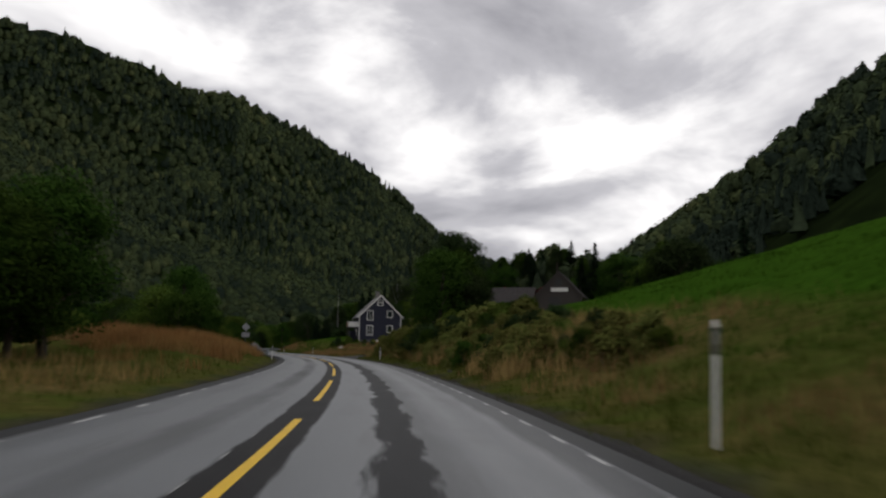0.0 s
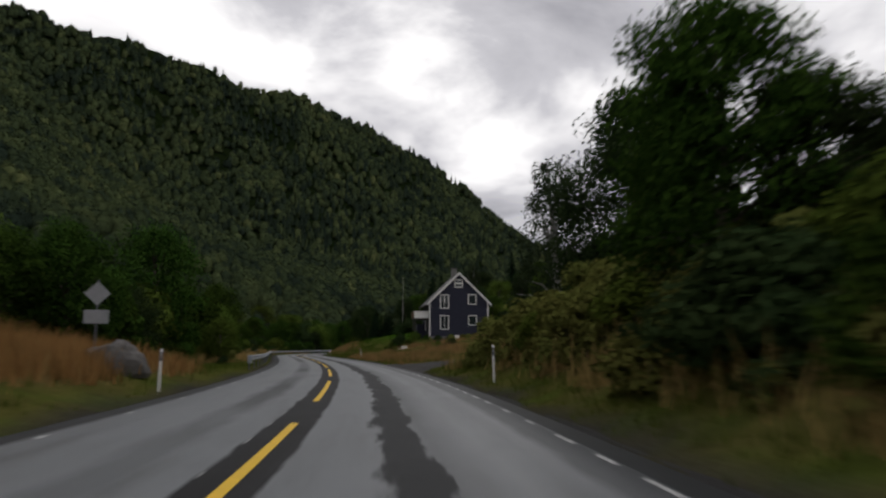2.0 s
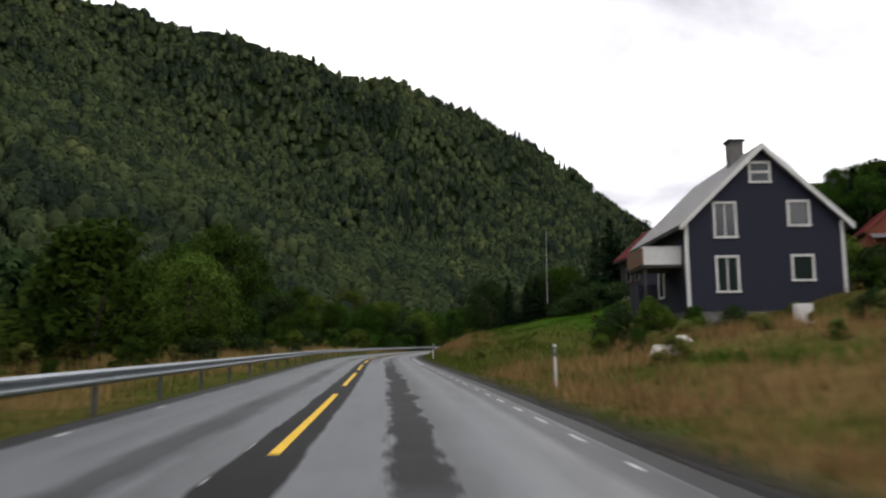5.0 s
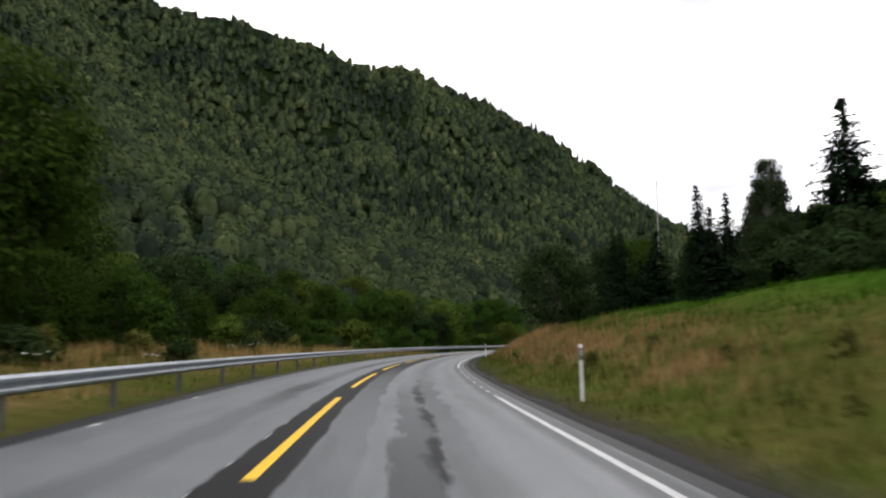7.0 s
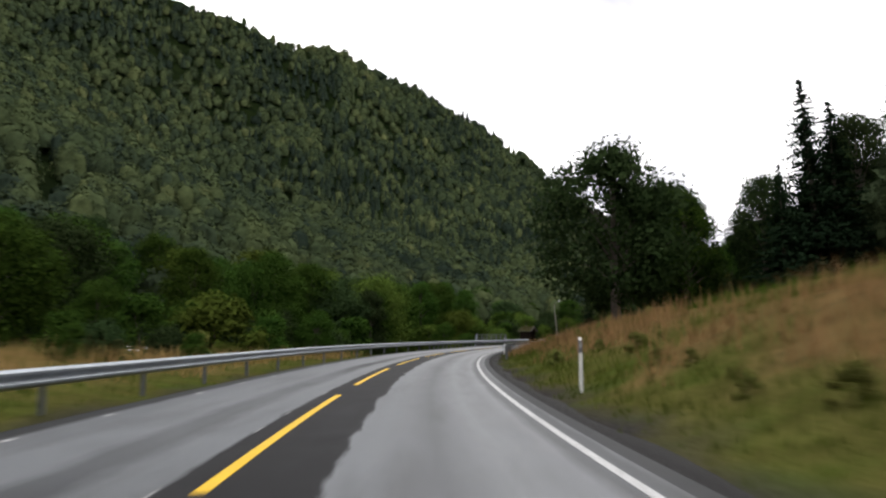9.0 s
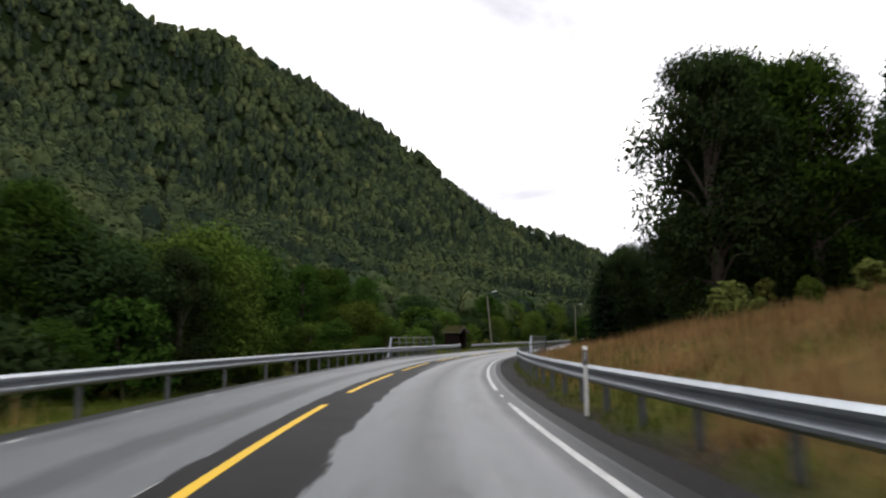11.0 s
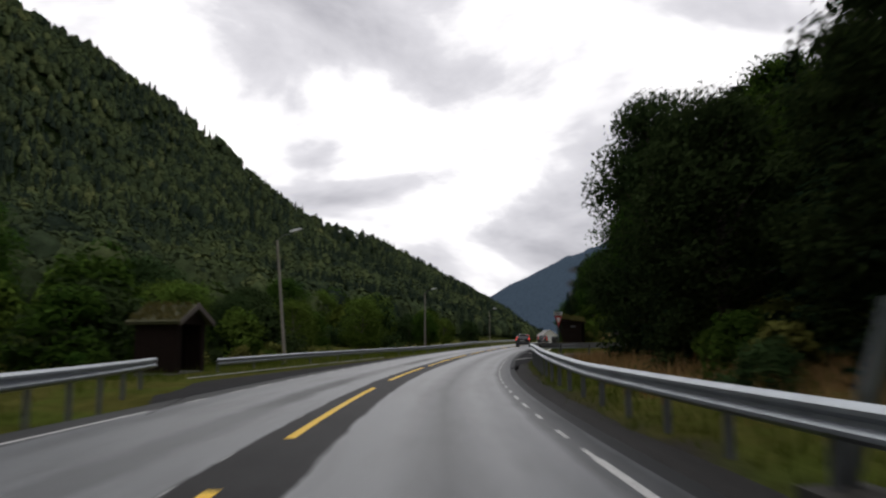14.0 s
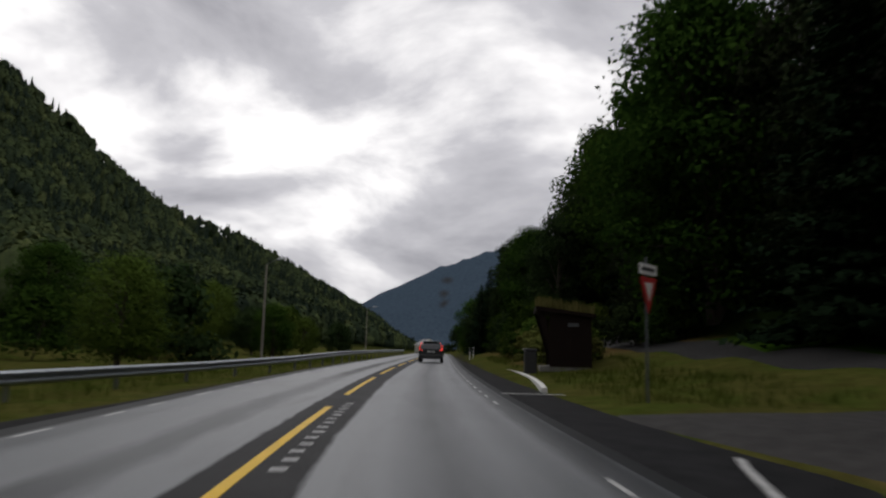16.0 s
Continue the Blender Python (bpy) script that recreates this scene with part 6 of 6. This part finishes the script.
plant("spruce", 2, 13.4, 55.8, 5.0, wide=1.1)
plant("spruce", 2, 14.2, 67.0, 5.6, wide=1.2)
plant("spruce", 0, 11.9, 67.2, 5.6)
plant("spruce", 1, 13.1, 72.8, 6.8)
plant("birch", 1, 25.9, 73.2, 10.8)
plant("spruce", 2, 22.4, 57.4, 10.2, wide=1.2)
plant("spruce", 2, 25.2, 60.5, 7.5, wide=1.2)
plant("maple", 1, 19.5, 60.5, 4.0)
plant("spruce", 1, 28.5, 77.0, 10.5, wide=1.2)
plant("spruce", 2, 23.1, 95.6, 7.2, wide=1.1)


def scatter(kind_list, n, u0, u1, d0, d1, h0, h1, seed, wide=1.0):
    r = np.random.default_rng(seed)
    for k in range(n):
        u = u0 + (u1 - u0) * (k + r.uniform(0, 1)) / n
        d = r.uniform(d0, d1)
        x, y, _ = at(u, d)
        plant(kind_list[r.integers(len(kind_list))], int(r.integers(8)), x, y, r.uniform(h0, h1), wide=wide * r.uniform(0.9, 1.2))


B, M, S, K, G, W = "bush", "maple", "spruce", "birch", "grove", "weed"
# away side: river bushes and the wood's edge
scatter([M], 8, -12, 42, -24, -13, 6.5, 9.5, 201)
scatter([M], 5, 22, 38, -16, -11.5, 7, 9, 221)
scatter([M, B], 5, 76, 104, -19, -11.5, 4.5, 7.5, 202)
scatter([M, M, B], 13, 104, 182, -24, -12, 4.5, 8.5, 203)
scatter([B], 16, 106, 240, -15, -10, 1.8, 3.4, 204)
scatter([M], 18, 168, 300, -34, -17, 4.5, 7.5, 205)
scatter([B, M], 14, 232, 284, -20, -11, 2.8, 5.0, 206)
scatter([M, M, B], 20, 300, 470, -28, -15, 4.0, 7.0, 207)
scatter([M], 30, 0, 330, -58, -34, 7, 11, 208)
scatter([M], 14, 330, 520, -55, -28, 7, 11, 218)
scatter([M, M, G], 26, 236, 350, -60, -27, 8, 12, 222)
scatter([M, M, G], 22, 60, 236, -62, -30, 8, 12, 223)
# near side: bank with bushes
scatter([W, W, W, B], 80, 20, 46, 6.0, 10.0, 0.5, 1.3, 209)
scatter([W, W, W, B], 140, 42, 77, 6.4, 12.5, 0.8, 2.0, 211)
scatter([W], 80, 24, 80, 5.9, 8.5, 0.5, 1.2, 229)
for k, (u, d, h) in enumerate([(174, 19, 2.0), (176.5, 21, 2.4), (179, 18.5, 1.8), (181.5, 20.5, 2.6), (184, 22, 2.2), (186.5, 19.5, 1.9), (189, 21.5, 2.4), (191, 18.5, 1.6), (178, 23, 2.2)]):
    x, y, _ = at(u, d)
    plant(B, 2, x, y, h, wide=1.2)
scatter([W], 12, 118, 168, 14, 22, 0.5, 0.9, 210)
scatter([M], 5, 214, 245, 36, 60, 6, 10, 212)
# bushes round the blue house
for k, (x, y, h) in enumerate([(9.5, 9.0, 1.4), (11.2, 9.8, 1.4), (8.0, 11.5, 1.7), (10.4, 13.5, 1.8), (6.5, 9.0, 1.2), (12.6, 8.6, 1.1), (10.3, 7.6, 1.0), (8.4, 8.0, 1.1), (7.2, 10.4, 1.3), (20.6, 8.6, 1.2), (21.5, 9.6, 1.6), (23.6, 9.2, 1.3), (25.0, 10.2, 1.6), (27.2, 11.5, 1.5), (28.6, 13.2, 1.8), (31.5, 15.0, 1.9), (33.0, 19.0, 2.2), (22.0, 7.4, 0.9), (24.2, 7.6, 0.9), (22.6, 12.0, 1.8), (23.5, 13.6, 2.4), (25.5, 12.2, 1.9), (27.5, 14.8, 2.3), (30.0, 17.0, 2.6), (24.6, 18.5, 3.0)]):
    plant(B, k, x, y, h)
for k, (x, y, h) in enumerate([(24.5, 22.0, 4.4), (22.8, 26.5, 6.0)]):
    plant(M, k, x, y, h)
for u, d, h in ((79, -11.5, 6.4), (83, -12.5, 6.0), (76, -13.5, 5.6), (88, -13.0, 5.0)):
    x, y, _ = at(u, d)
    plant(M, int(u), x, y, h)
for k, (x, y, h) in enumerate([(46, 38, 2.2), (50, 44, 2.6), (54, 41, 2.0), (57, 50, 2.8), (60, 46, 2.2), (63, 58, 2.4), (58, 60, 2.6), (66, 52, 2.6), (70, 60, 3.0), (74, 63, 4.5), (79, 62, 5.0), (52, 52, 2.0), (44, 30, 1.6), (40, 24, 1.5)]):
    plant(B, k, x, y, h)
scatter([B, W], 30, 284, 320, 7.4, 13, 0.8, 1.8, 253)
scatter([M, B], 14, 312, 352, -24, -13.5, 3.5, 6.0, 250)
scatter([W, B], 14, 322, 350, -13.5, -11, 0.8, 1.6, 251)
scatter([S, G, G], 8, 328, 350, 19, 26, 12, 15, 252)
for k, (x, y, h) in enumerate([(78, 88, 12), (72, 93, 11), (64, 95, 12), (84, 85, 13), (90, 80, 12), (86, 93, 14), (58, 90, 9), (94, 70, 11), (98, 84, 13), (60, 80, 4), (63, 66, 3)]):
    plant((S, G, S)[k % 3] if h > 5 else M, k, x, y, h)
scatter([W, B], 16, 246, 288, 12.5, 17, 0.8, 1.8, 242)
scatter([W], 46, 150, 240, 5.8, 9.0, 0.25, 0.6, 243)
scatter([W, W, B], 24, 122, 146, 9, 22, 0.5, 1.1, 244)
scatter([W, B], 40, 110, 250, -13, -7.5, 0.7, 1.5, 245)
scatter([M, G], 9, 258, 288, -21, -13, 8, 11, 240)
# dark trees round the red barn, and the wood behind the cottages
for k, (x, y, h) in enumerate([(35.0, 5.4, 5.6), (33.6, 8.2, 4.2), (37.4, 3.0, 5.0), (52, 22, 7.5), (56, 30, 6.5)]):
    plant((M, G)[h > 6], 1 + k % 2 * 2, x, y, h)
hill = np.random.default_rng(260)
for k in range(34):
    x, y = hill.uniform(66, 122), hill.uniform(84, 122)
    plant((S, G, S, M)[k % 4], k, x, y, hill.uniform(8, 13))
# trees and yellow weeds past the bus stop
for k, (x, y, h) in enumerate([(123.7, 259.1, 11), (121.2, 254.5, 13.5), (117.3, 248.3, 13), (114.1, 243.0, 13), (133.4, 270.6, 8), (128, 262, 8.5), (106.2, 233.7, 12), (119, 256, 9), (53.4, 169.2, 14.6), (54.8, 164.6, 11.5)]):
    plant((S, S, G, G, M, M, G, S, S, G)[k], k, x, y, h)
scatter([W, W, B], 26, 372, 400, 7.6, 11.5, 1.0, 2.2, 261)
scatter([M, B], 12, 398, 440, 8.5, 13, 2.6, 4.6, 262)
# woods beside the bend
for k, (x, y, h) in enumerate([(29.8, 131, 14), (34, 134, 15), (29, 141, 5.5), (36, 131, 13), (36, 139, 14), (37.5, 136, 15), (32, 143, 6.5)]):
    plant((G, G, S, G, K)[k % 5], k, x, y, h)
scatter([S, G], 12, 236, 264, 40, 58, 8, 12, 233)
scatter([S, G, S], 8, 303, 330, 10.2, 13, 7.0, 9.5, 241)
scatter([S, G, K, G], 20, 303, 346, 14, 24, 8, 10.5, 214)
scatter([S, G], 5, 288, 299, 17, 21, 9.5, 11.5, 235)
plant(G, 0, 55.5, 180.3, 12.6, wide=0.9)
plant(S, 1, 57.6, 182.6, 12.0)
scatter([B, M], 22, 286, 318, -20, -8.5, 3.0, 5.0, 246)
scatter([S, G, G, K], 22, 352, 420, 17.5, 26, 15, 20, 234)
scatter([S, G, S, K], 30, 250, 420, 28, 48, 12, 18, 215)
scatter([S, G, K], 20, 362, 480, 19, 34, 10, 16, 216)
scatter([B], 34, 375, 440, 8, 16, 1.2, 2.8, 217)
scatter([B, M], 18, 440, 540, 7, 22, 3, 7, 237)
scatter([S, M], 12, 96, 150, 60, 95, 8, 13, 219)


# ---------------------------------------------------------------- far woods, one mass of trees
def crown_profile(t, conif):
    """Crown width at a share t of its height: cones for conifers, tapering domes for broadleaf trees."""
    return np.where(conif, np.clip(1.02 - t, 0.01, 1) ** 0.9, np.sqrt(np.clip(1 - (1.55 * t - 0.6) ** 2, 0.03, 1)))


def crown_shells(x, y, z, h, rad, conif, r, sides=6):
    """An uneven closed crown for every tree: rings of jittered corners and a tip. Returns corners, normals and triangles."""
    levels = np.array([0.06, 0.40, 0.76])
    m, n = len(x), len(levels) * sides + 1
    t = np.repeat(levels, sides)[None, :] + r.normal(0, 0.03, (m, n - 1))
    a = np.tile(np.arange(sides) * 6.283 / sides, len(levels))[None, :] + r.uniform(0, 6.283, (m, 1)) + r.normal(0, 0.12, (m, n - 1))
    prof = 0.9 * crown_profile(t, conif[:, None])
    q = rad[:, None] * prof * r.uniform(0.6, 1.2, (m, n - 1))
    p = np.zeros((m, n, 3))
    p[:, :-1] = np.stack([x[:, None] + q * np.cos(a), y[:, None] + q * np.sin(a), z[:, None] + h[:, None] * (0.08 + 0.9 * t)], -1)
    p[:, -1] = np.stack([x, y, z + h * np.where(conif, 1.04, 0.92)], -1)
    nv = np.zeros((m, n, 3))
    nv[:, :-1] = np.stack([np.cos(a), np.sin(a), np.where(conif[:, None], 0.55, 1.7 * t - 0.3)], -1)
    nv[:, -1, 2] = 1
    tri = []
    for i in range(len(levels) - 1):
        for j in range(sides):
            c, d = i * sides + j, i * sides + (j + 1) % sides
            tri += [(c, d, d + sides), (c, d + sides, c + sides)]
    tri += [((len(levels) - 1) * sides + j, (len(levels) - 1) * sides + (j + 1) % sides, n - 1) for j in range(sides)]
    f = np.array(tri)[None] + (np.arange(m) * n)[:, None, None]
    return p.reshape(-1, 3), unit(nv.reshape(-1, 3)), f.reshape(-1, 3), n


def woods(name, label, n, seed, region, spacing, tri_n, hue_shift=0.0, leaf=0.22):
    """Uneven crowns with loose leaf clumps on them, side by side over the slopes that face the valley."""
    r = np.random.default_rng(seed)
    x0, y0, r0, r1, a0, a1 = region
    rr = np.sqrt(r.uniform(0, 1, n * 3) * (r1 ** 2 - r0 ** 2) + r0 ** 2)
    keep = r.uniform(0, 1, n * 3) < np.minimum(1, (spacing(r0) / spacing(rr)) ** 2)
    rr = rr[keep]
    aa = r.uniform(radians(a0), radians(a1), len(rr))
    x, y = x0 + rr * np.sin(aa), y0 + rr * np.cos(aa)
    z, u, d = terrain(x, y)
    gap = waves(x, y, 90, 31) + 0.7 * waves(x, y, 30, 32) > 2.6
    ok = np.where(d < 0, d < -46, d > np.where(u < 95, 100, 66)) & ~((d < -150) & gap)
    ok &= (np.hypot(x - 62, y - 62) > 30)
    ok |= (d > 40) & (d < 70) & (u > 240) & (u < 470)
    # nothing beyond the crest
    out = np.stack([x - x0, y - y0], 1) / np.hypot(x - x0, y - y0)[:, None]
    ok &= (terrain(x + 45 * out[:, 0], y + 45 * out[:, 1])[0] > z - 14) | (np.abs(d) < 90)
    x, y, z, rr, u, d = x[ok][:n], y[ok][:n], z[ok][:n], rr[ok][:n], u[ok][:n], d[ok][:n]
    m = len(x)
    s = spacing(rr)
    conif = (waves(x, y, 220, 41) + r.normal(0, 0.5, m) + np.where(d > 0, 0.5, -0.35) + np.where((d < 0) & (u > 620), 1.2, 0)) > 1.2
    h = (0.75 + 0.65 * r.uniform(size=m)) * np.where(conif, 1.5, 1.2) * np.minimum(s, 9.5)
    rad = s * np.where(conif, 0.36, 0.52) * r.uniform(0.7, 1.35, m)
    sv, sn, sf, per = crown_shells(x, y, z, h, rad, conif, r)
    k = np.repeat(np.arange(m), tri_n)
    N = len(k)
    t = r.uniform(0, 1, N) ** 0.8
    a = r.uniform(0, 6.283, N)
    c = conif[k]
    q = rad[k] * crown_profile(t, c) * r.uniform(0.66, 1.16, N)
    p = np.stack([x[k] + q * np.cos(a), y[k] + q * np.sin(a), z[k] + h[k] * (0.08 + 0.93 * t)], 1)
    round_ = np.stack([np.cos(a), np.sin(a), np.where(c, 0.55, 1.7 * t - 0.3)], 1)
    nrm = unit(round_ + r.normal(0, 0.3, (N, 3)))
    soft = unit(round_ + r.normal(0, 0.22, (N, 3)))
    v, f = tri_cloud(p, nrm, rad[k] * leaf, r)
    hue = np.clip(0.43 + 0.2 * r.normal(size=m) + 0.18 * waves(x, y, 140, 43) - 0.40 * conif + hue_shift, 0, 1)
    me = mesh_np(name, np.vstack([sv, v]), np.vstack([sf, f + len(sv)]), FOREST, {"tree_hue": np.concatenate([np.repeat(hue, per), np.repeat(hue[k], 3)])}, np.vstack([sn, np.repeat(soft, 3, axis=0)]))
    return tagged(new(name, me), label, "forest", kind="stuff")


woods("mountain_forest", "mixed green forest covering the steep mountainside", 17500, 301, (-20, 60, 330, 1420, -75, 42), lambda q: 5.9 + q * 0.0034, 66, -0.04, 0.23)
woods("ridge_forest", "dark conifer forest on the low far ridge", 3000, 304, (300, 700, 380, 1000, 15, 50), lambda q: 7.4 + 0.0 * q, 30, -0.05, 0.25)
woods("slope_forest", "leafy forest at the foot of the mountain", 4600, 302, (-5, 60, 50, 420, -80, 48), lambda q: 5.2 + q * 0.005, 230, -0.12, 0.105)
woods("hillside_forest", "dark mixed forest on the opposite hillside", 6000, 303, (0, 0, 90, 900, 22, 95), lambda q: 4.8 + q * 0.005, 40, -0.12, 0.25)


# ---------------------------------------------------------------- grass and small growth
def grass(name, label, material, n, seed, pick, height, width, clump=6, spread=0.16):
    """Blades in tufts; pick(r, n) gives places along and across the road and a height factor."""
    r = np.random.default_rng(seed)
    u, d, k = pick(r, n)
    x, y, _ = at(u, d)
    z, _, _ = terrain(x, y)
    i = np.repeat(np.arange(len(x)), clump)
    N = len(i)
    bx, by = x[i] + r.normal(0, spread, N), y[i] + r.normal(0, spread, N)
    a = r.uniform(0, 6.283, N)
    w = width * r.uniform(0.6, 1.4, N)
    h = height * k[i] * r.uniform(0.55, 1.2, N)
    la = r.uniform(0, 6.283, N)
    l = h * r.uniform(0.1, 0.45, N)
    bz = z[i] - 0.05
    v = np.stack([np.stack([bx - w * np.cos(a), by - w * np.sin(a), bz], 1), np.stack([bx + w * np.cos(a), by + w * np.sin(a), bz], 1),
                  np.stack([bx + l * np.cos(la), by + l * np.sin(la), bz + h], 1)], 1)
    me = mesh_np(name, v.reshape(-1, 3), np.arange(N * 3).reshape(N, 3), material)
    return tagged(new(name, me), label, "grass", kind="stuff")


def zone_pick(u0, u1, d0, d1, dry_wanted):
    def pick(r, n):
        u, d = r.uniform(u0, u1, n * 2), d0 + (d1 - d0) * r.uniform(0, 1, n * 2) ** 1.4
        x, y, _ = at(u, d)
        dry, gravel, forest = zones(x, y, u, d)
        p = dry if dry_wanted else 1 - dry * 0.85
        side = (d > 0) & (d < 34) & (np.abs(u - np.interp(d, [4, 8, 14, 21, 33], [89.6, 91.3, 97.2, 106.5, 118])) < np.interp(d, [4, 6, 9, 14, 21, 33], [9.9, 6.9, 3.6, 2.3, 1.9, 1.8]))
        road2 = (u > 340) & (u < 402) & (d > 0) & (((np.abs(u - 347.5 + np.clip(d - 14, 0, 20) * 0.6) < np.interp(d, [4, 8, 14, 40], [8, 4.3, 2.9, 2.6]))) | ((u > 340.5) & (d < 6.3)) | ((u > 367) & (u < 375) & (d < 10.4)))
        bay2 = (u > 309) & (u < 373) & (d < 0) & (d > -7.0 + 0.075 * (u - 321))
        ok = (r.uniform(size=n * 2) < p * (1 - gravel)) & ~side & ~road2 & ~bay2
        u, d = u[ok][:n], d[ok][:n]
        return u, d, r.uniform(0.6, 1.25, len(u)) * np.clip((np.abs(d) - 3.8) / 2.2, 0.25, 1)
    return pick


grass("dry_grass", "tall dry orange-brown grass on the road banks", GRASS_DRY, 9000, 401, zone_pick(-10, 345, 5.2, 15, True), 0.6, 0.014, 8, 0.22)
grass("dry_grass", "pale dry grass beyond the bank", GRASS_DRY, 5000, 402, zone_pick(90, 345, 12, 26, True), 0.65, 0.022, 6, 0.3)
grass("dry_grass", "orange dry grass mound beside the far lane", GRASS_DRY, 7000, 403, zone_pick(-10, 250, -16, -5.2, True), 0.7, 0.014, 7, 0.22)
grass("dry_grass", "thick orange grass on the mound", GRASS_ORANGE, 6000, 407, zone_pick(34, 80, -14, -5.4, True), 0.75, 0.02, 7, 0.22)
grass("dry_grass", "tall dry grass between weeds on the bank", GRASS_DRY, 3200, 408, zone_pick(22, 80, 5.7, 12, True), 0.95, 0.016, 8, 0.2)
grass("verge_grass", "green verge grass along the road", GRASS_GREEN, 12000, 404, zone_pick(-12, 400, 4.65, 11, False), 0.34, 0.012, 7, 0.16)
grass("verge_grass", "green grass behind the guard rail", GRASS_GREEN, 10000, 405, zone_pick(-12, 420, -13, -4.2, False), 0.40, 0.013, 7, 0.16)
grass("meadow_grass", "short green meadow grass on the slope", GRASS_MEADOW, 9000, 406, zone_pick(-5, 250, 10, 32, False), 0.30, 0.022, 6, 0.3)


def umbel(u, d, h, seed):
    r = np.random.default_rng(seed)
    e = empty("wild_flower", "tall white-flowered umbel plant in dry grass", "flower", "white umbel plants")
    x, y, _ = at(u, d)
    e.matrix_basis = pose(x, y, ground_z(x, y) - 0.05, 0, 0, r.uniform(0, 360))
    g, heads = Geo(), []
    for k in range(5):
        a, hh, s = r.uniform(0, 6.28), h * r.uniform(0.75, 1.0), 0.28 * (k > 0)
        tip = Vector((s * math.cos(a), s * math.sin(a), hh))
        g.tube([(0, 0, 0), (tip.x * 0.3, tip.y * 0.3, hh * 0.6), tip], [0.012, 0.009, 0.005], 5)
        fl = Geo()
        heads.append(fl)
        for j in range(14):
            b, q = r.uniform(0, 6.28), 0.05 * h * math.sqrt(r.uniform())
            c = tip + Vector((q * math.cos(b), q * math.sin(b), 0.05 - q * 0.25))
            g.tube([tip - Vector((0, 0, 0.05)), c], [0.003, 0.002], 3)
            fl.bevel_box(c.x - 0.016, c.y - 0.016, c.z, c.x + 0.016, c.y + 0.016, c.z + 0.012, 0.005)
    part("stalk", g, LEAF_LIGHT, e)
    for fl in heads:
        part("flower_head", fl, FLOWER, e, "flat white flower head")
    return e


for i, (u, d, h) in enumerate([(188, -7.8, 0.7), (194, -8.5, 0.75), (176, -7.2, 0.6), (170, -8.0, 0.7), (216, -7.5, 0.7)]):
    umbel(u, d, h, 600 + i)


def boulder(name, label, u, d, sx, sy, sz, seed, mat=STONE):
    r = np.random.default_rng(seed)
    bm = bmesh.new()
    bmesh.ops.create_icosphere(bm, subdivisions=3, radius=1.0)
    for v in bm.verts:
        n = noise.noise(v.co * 1.3 + Vector((seed, 0, 0))) * 0.35 + noise.noise(v.co * 3.1) * 0.12
        v.co *= 1 + n
        v.co.z = max(v.co.z, -0.5)
    me = bpy.data.meshes.new(name)
    bm.to_mesh(me)
    bm.free()
    me.materials.append(mat)
    ob = tagged(new(name, me), label, "boulder", "stones by the road")
    x, y, _ = at(u, d)
    ob.matrix_basis = Matrix.LocRotScale((x, y, ground_z(x, y) + 0.25 * sz), Euler((0, 0, r.uniform(0, 6))), (sx, sy, sz))
    return ob


boulder("boulder", "mossy grey rock in the orange grass", 66.5, -6.0, 0.9, 0.6, 0.7, 3)
# two pale lumps stand in for an unidentified white thing in the grass
boulder("boulder", "pale low lumps in the dry grass", 132, 10.5, 0.7, 0.4, 0.3, 5, plain("pale_stone", (0.55, 0.52, 0.46), 0.9, vary=0.2))
boulder("boulder", "pale low lumps in the dry grass", 133.5, 11.6, 0.45, 0.35, 0.25, 6, bpy.data.materials["pale_stone"])
boulder("boulder", "small grey stone at the road's edge", 34, 5.3, 0.12, 0.10, 0.08, 8)
boulder("boulder", "brown-grey boulder lying in the dry meadow", 113, 17, 0.5, 0.4, 0.4, 9, plain("brown_stone", (0.12, 0.095, 0.08), 0.9, vary=0.4, scale=4, bump=0.5))
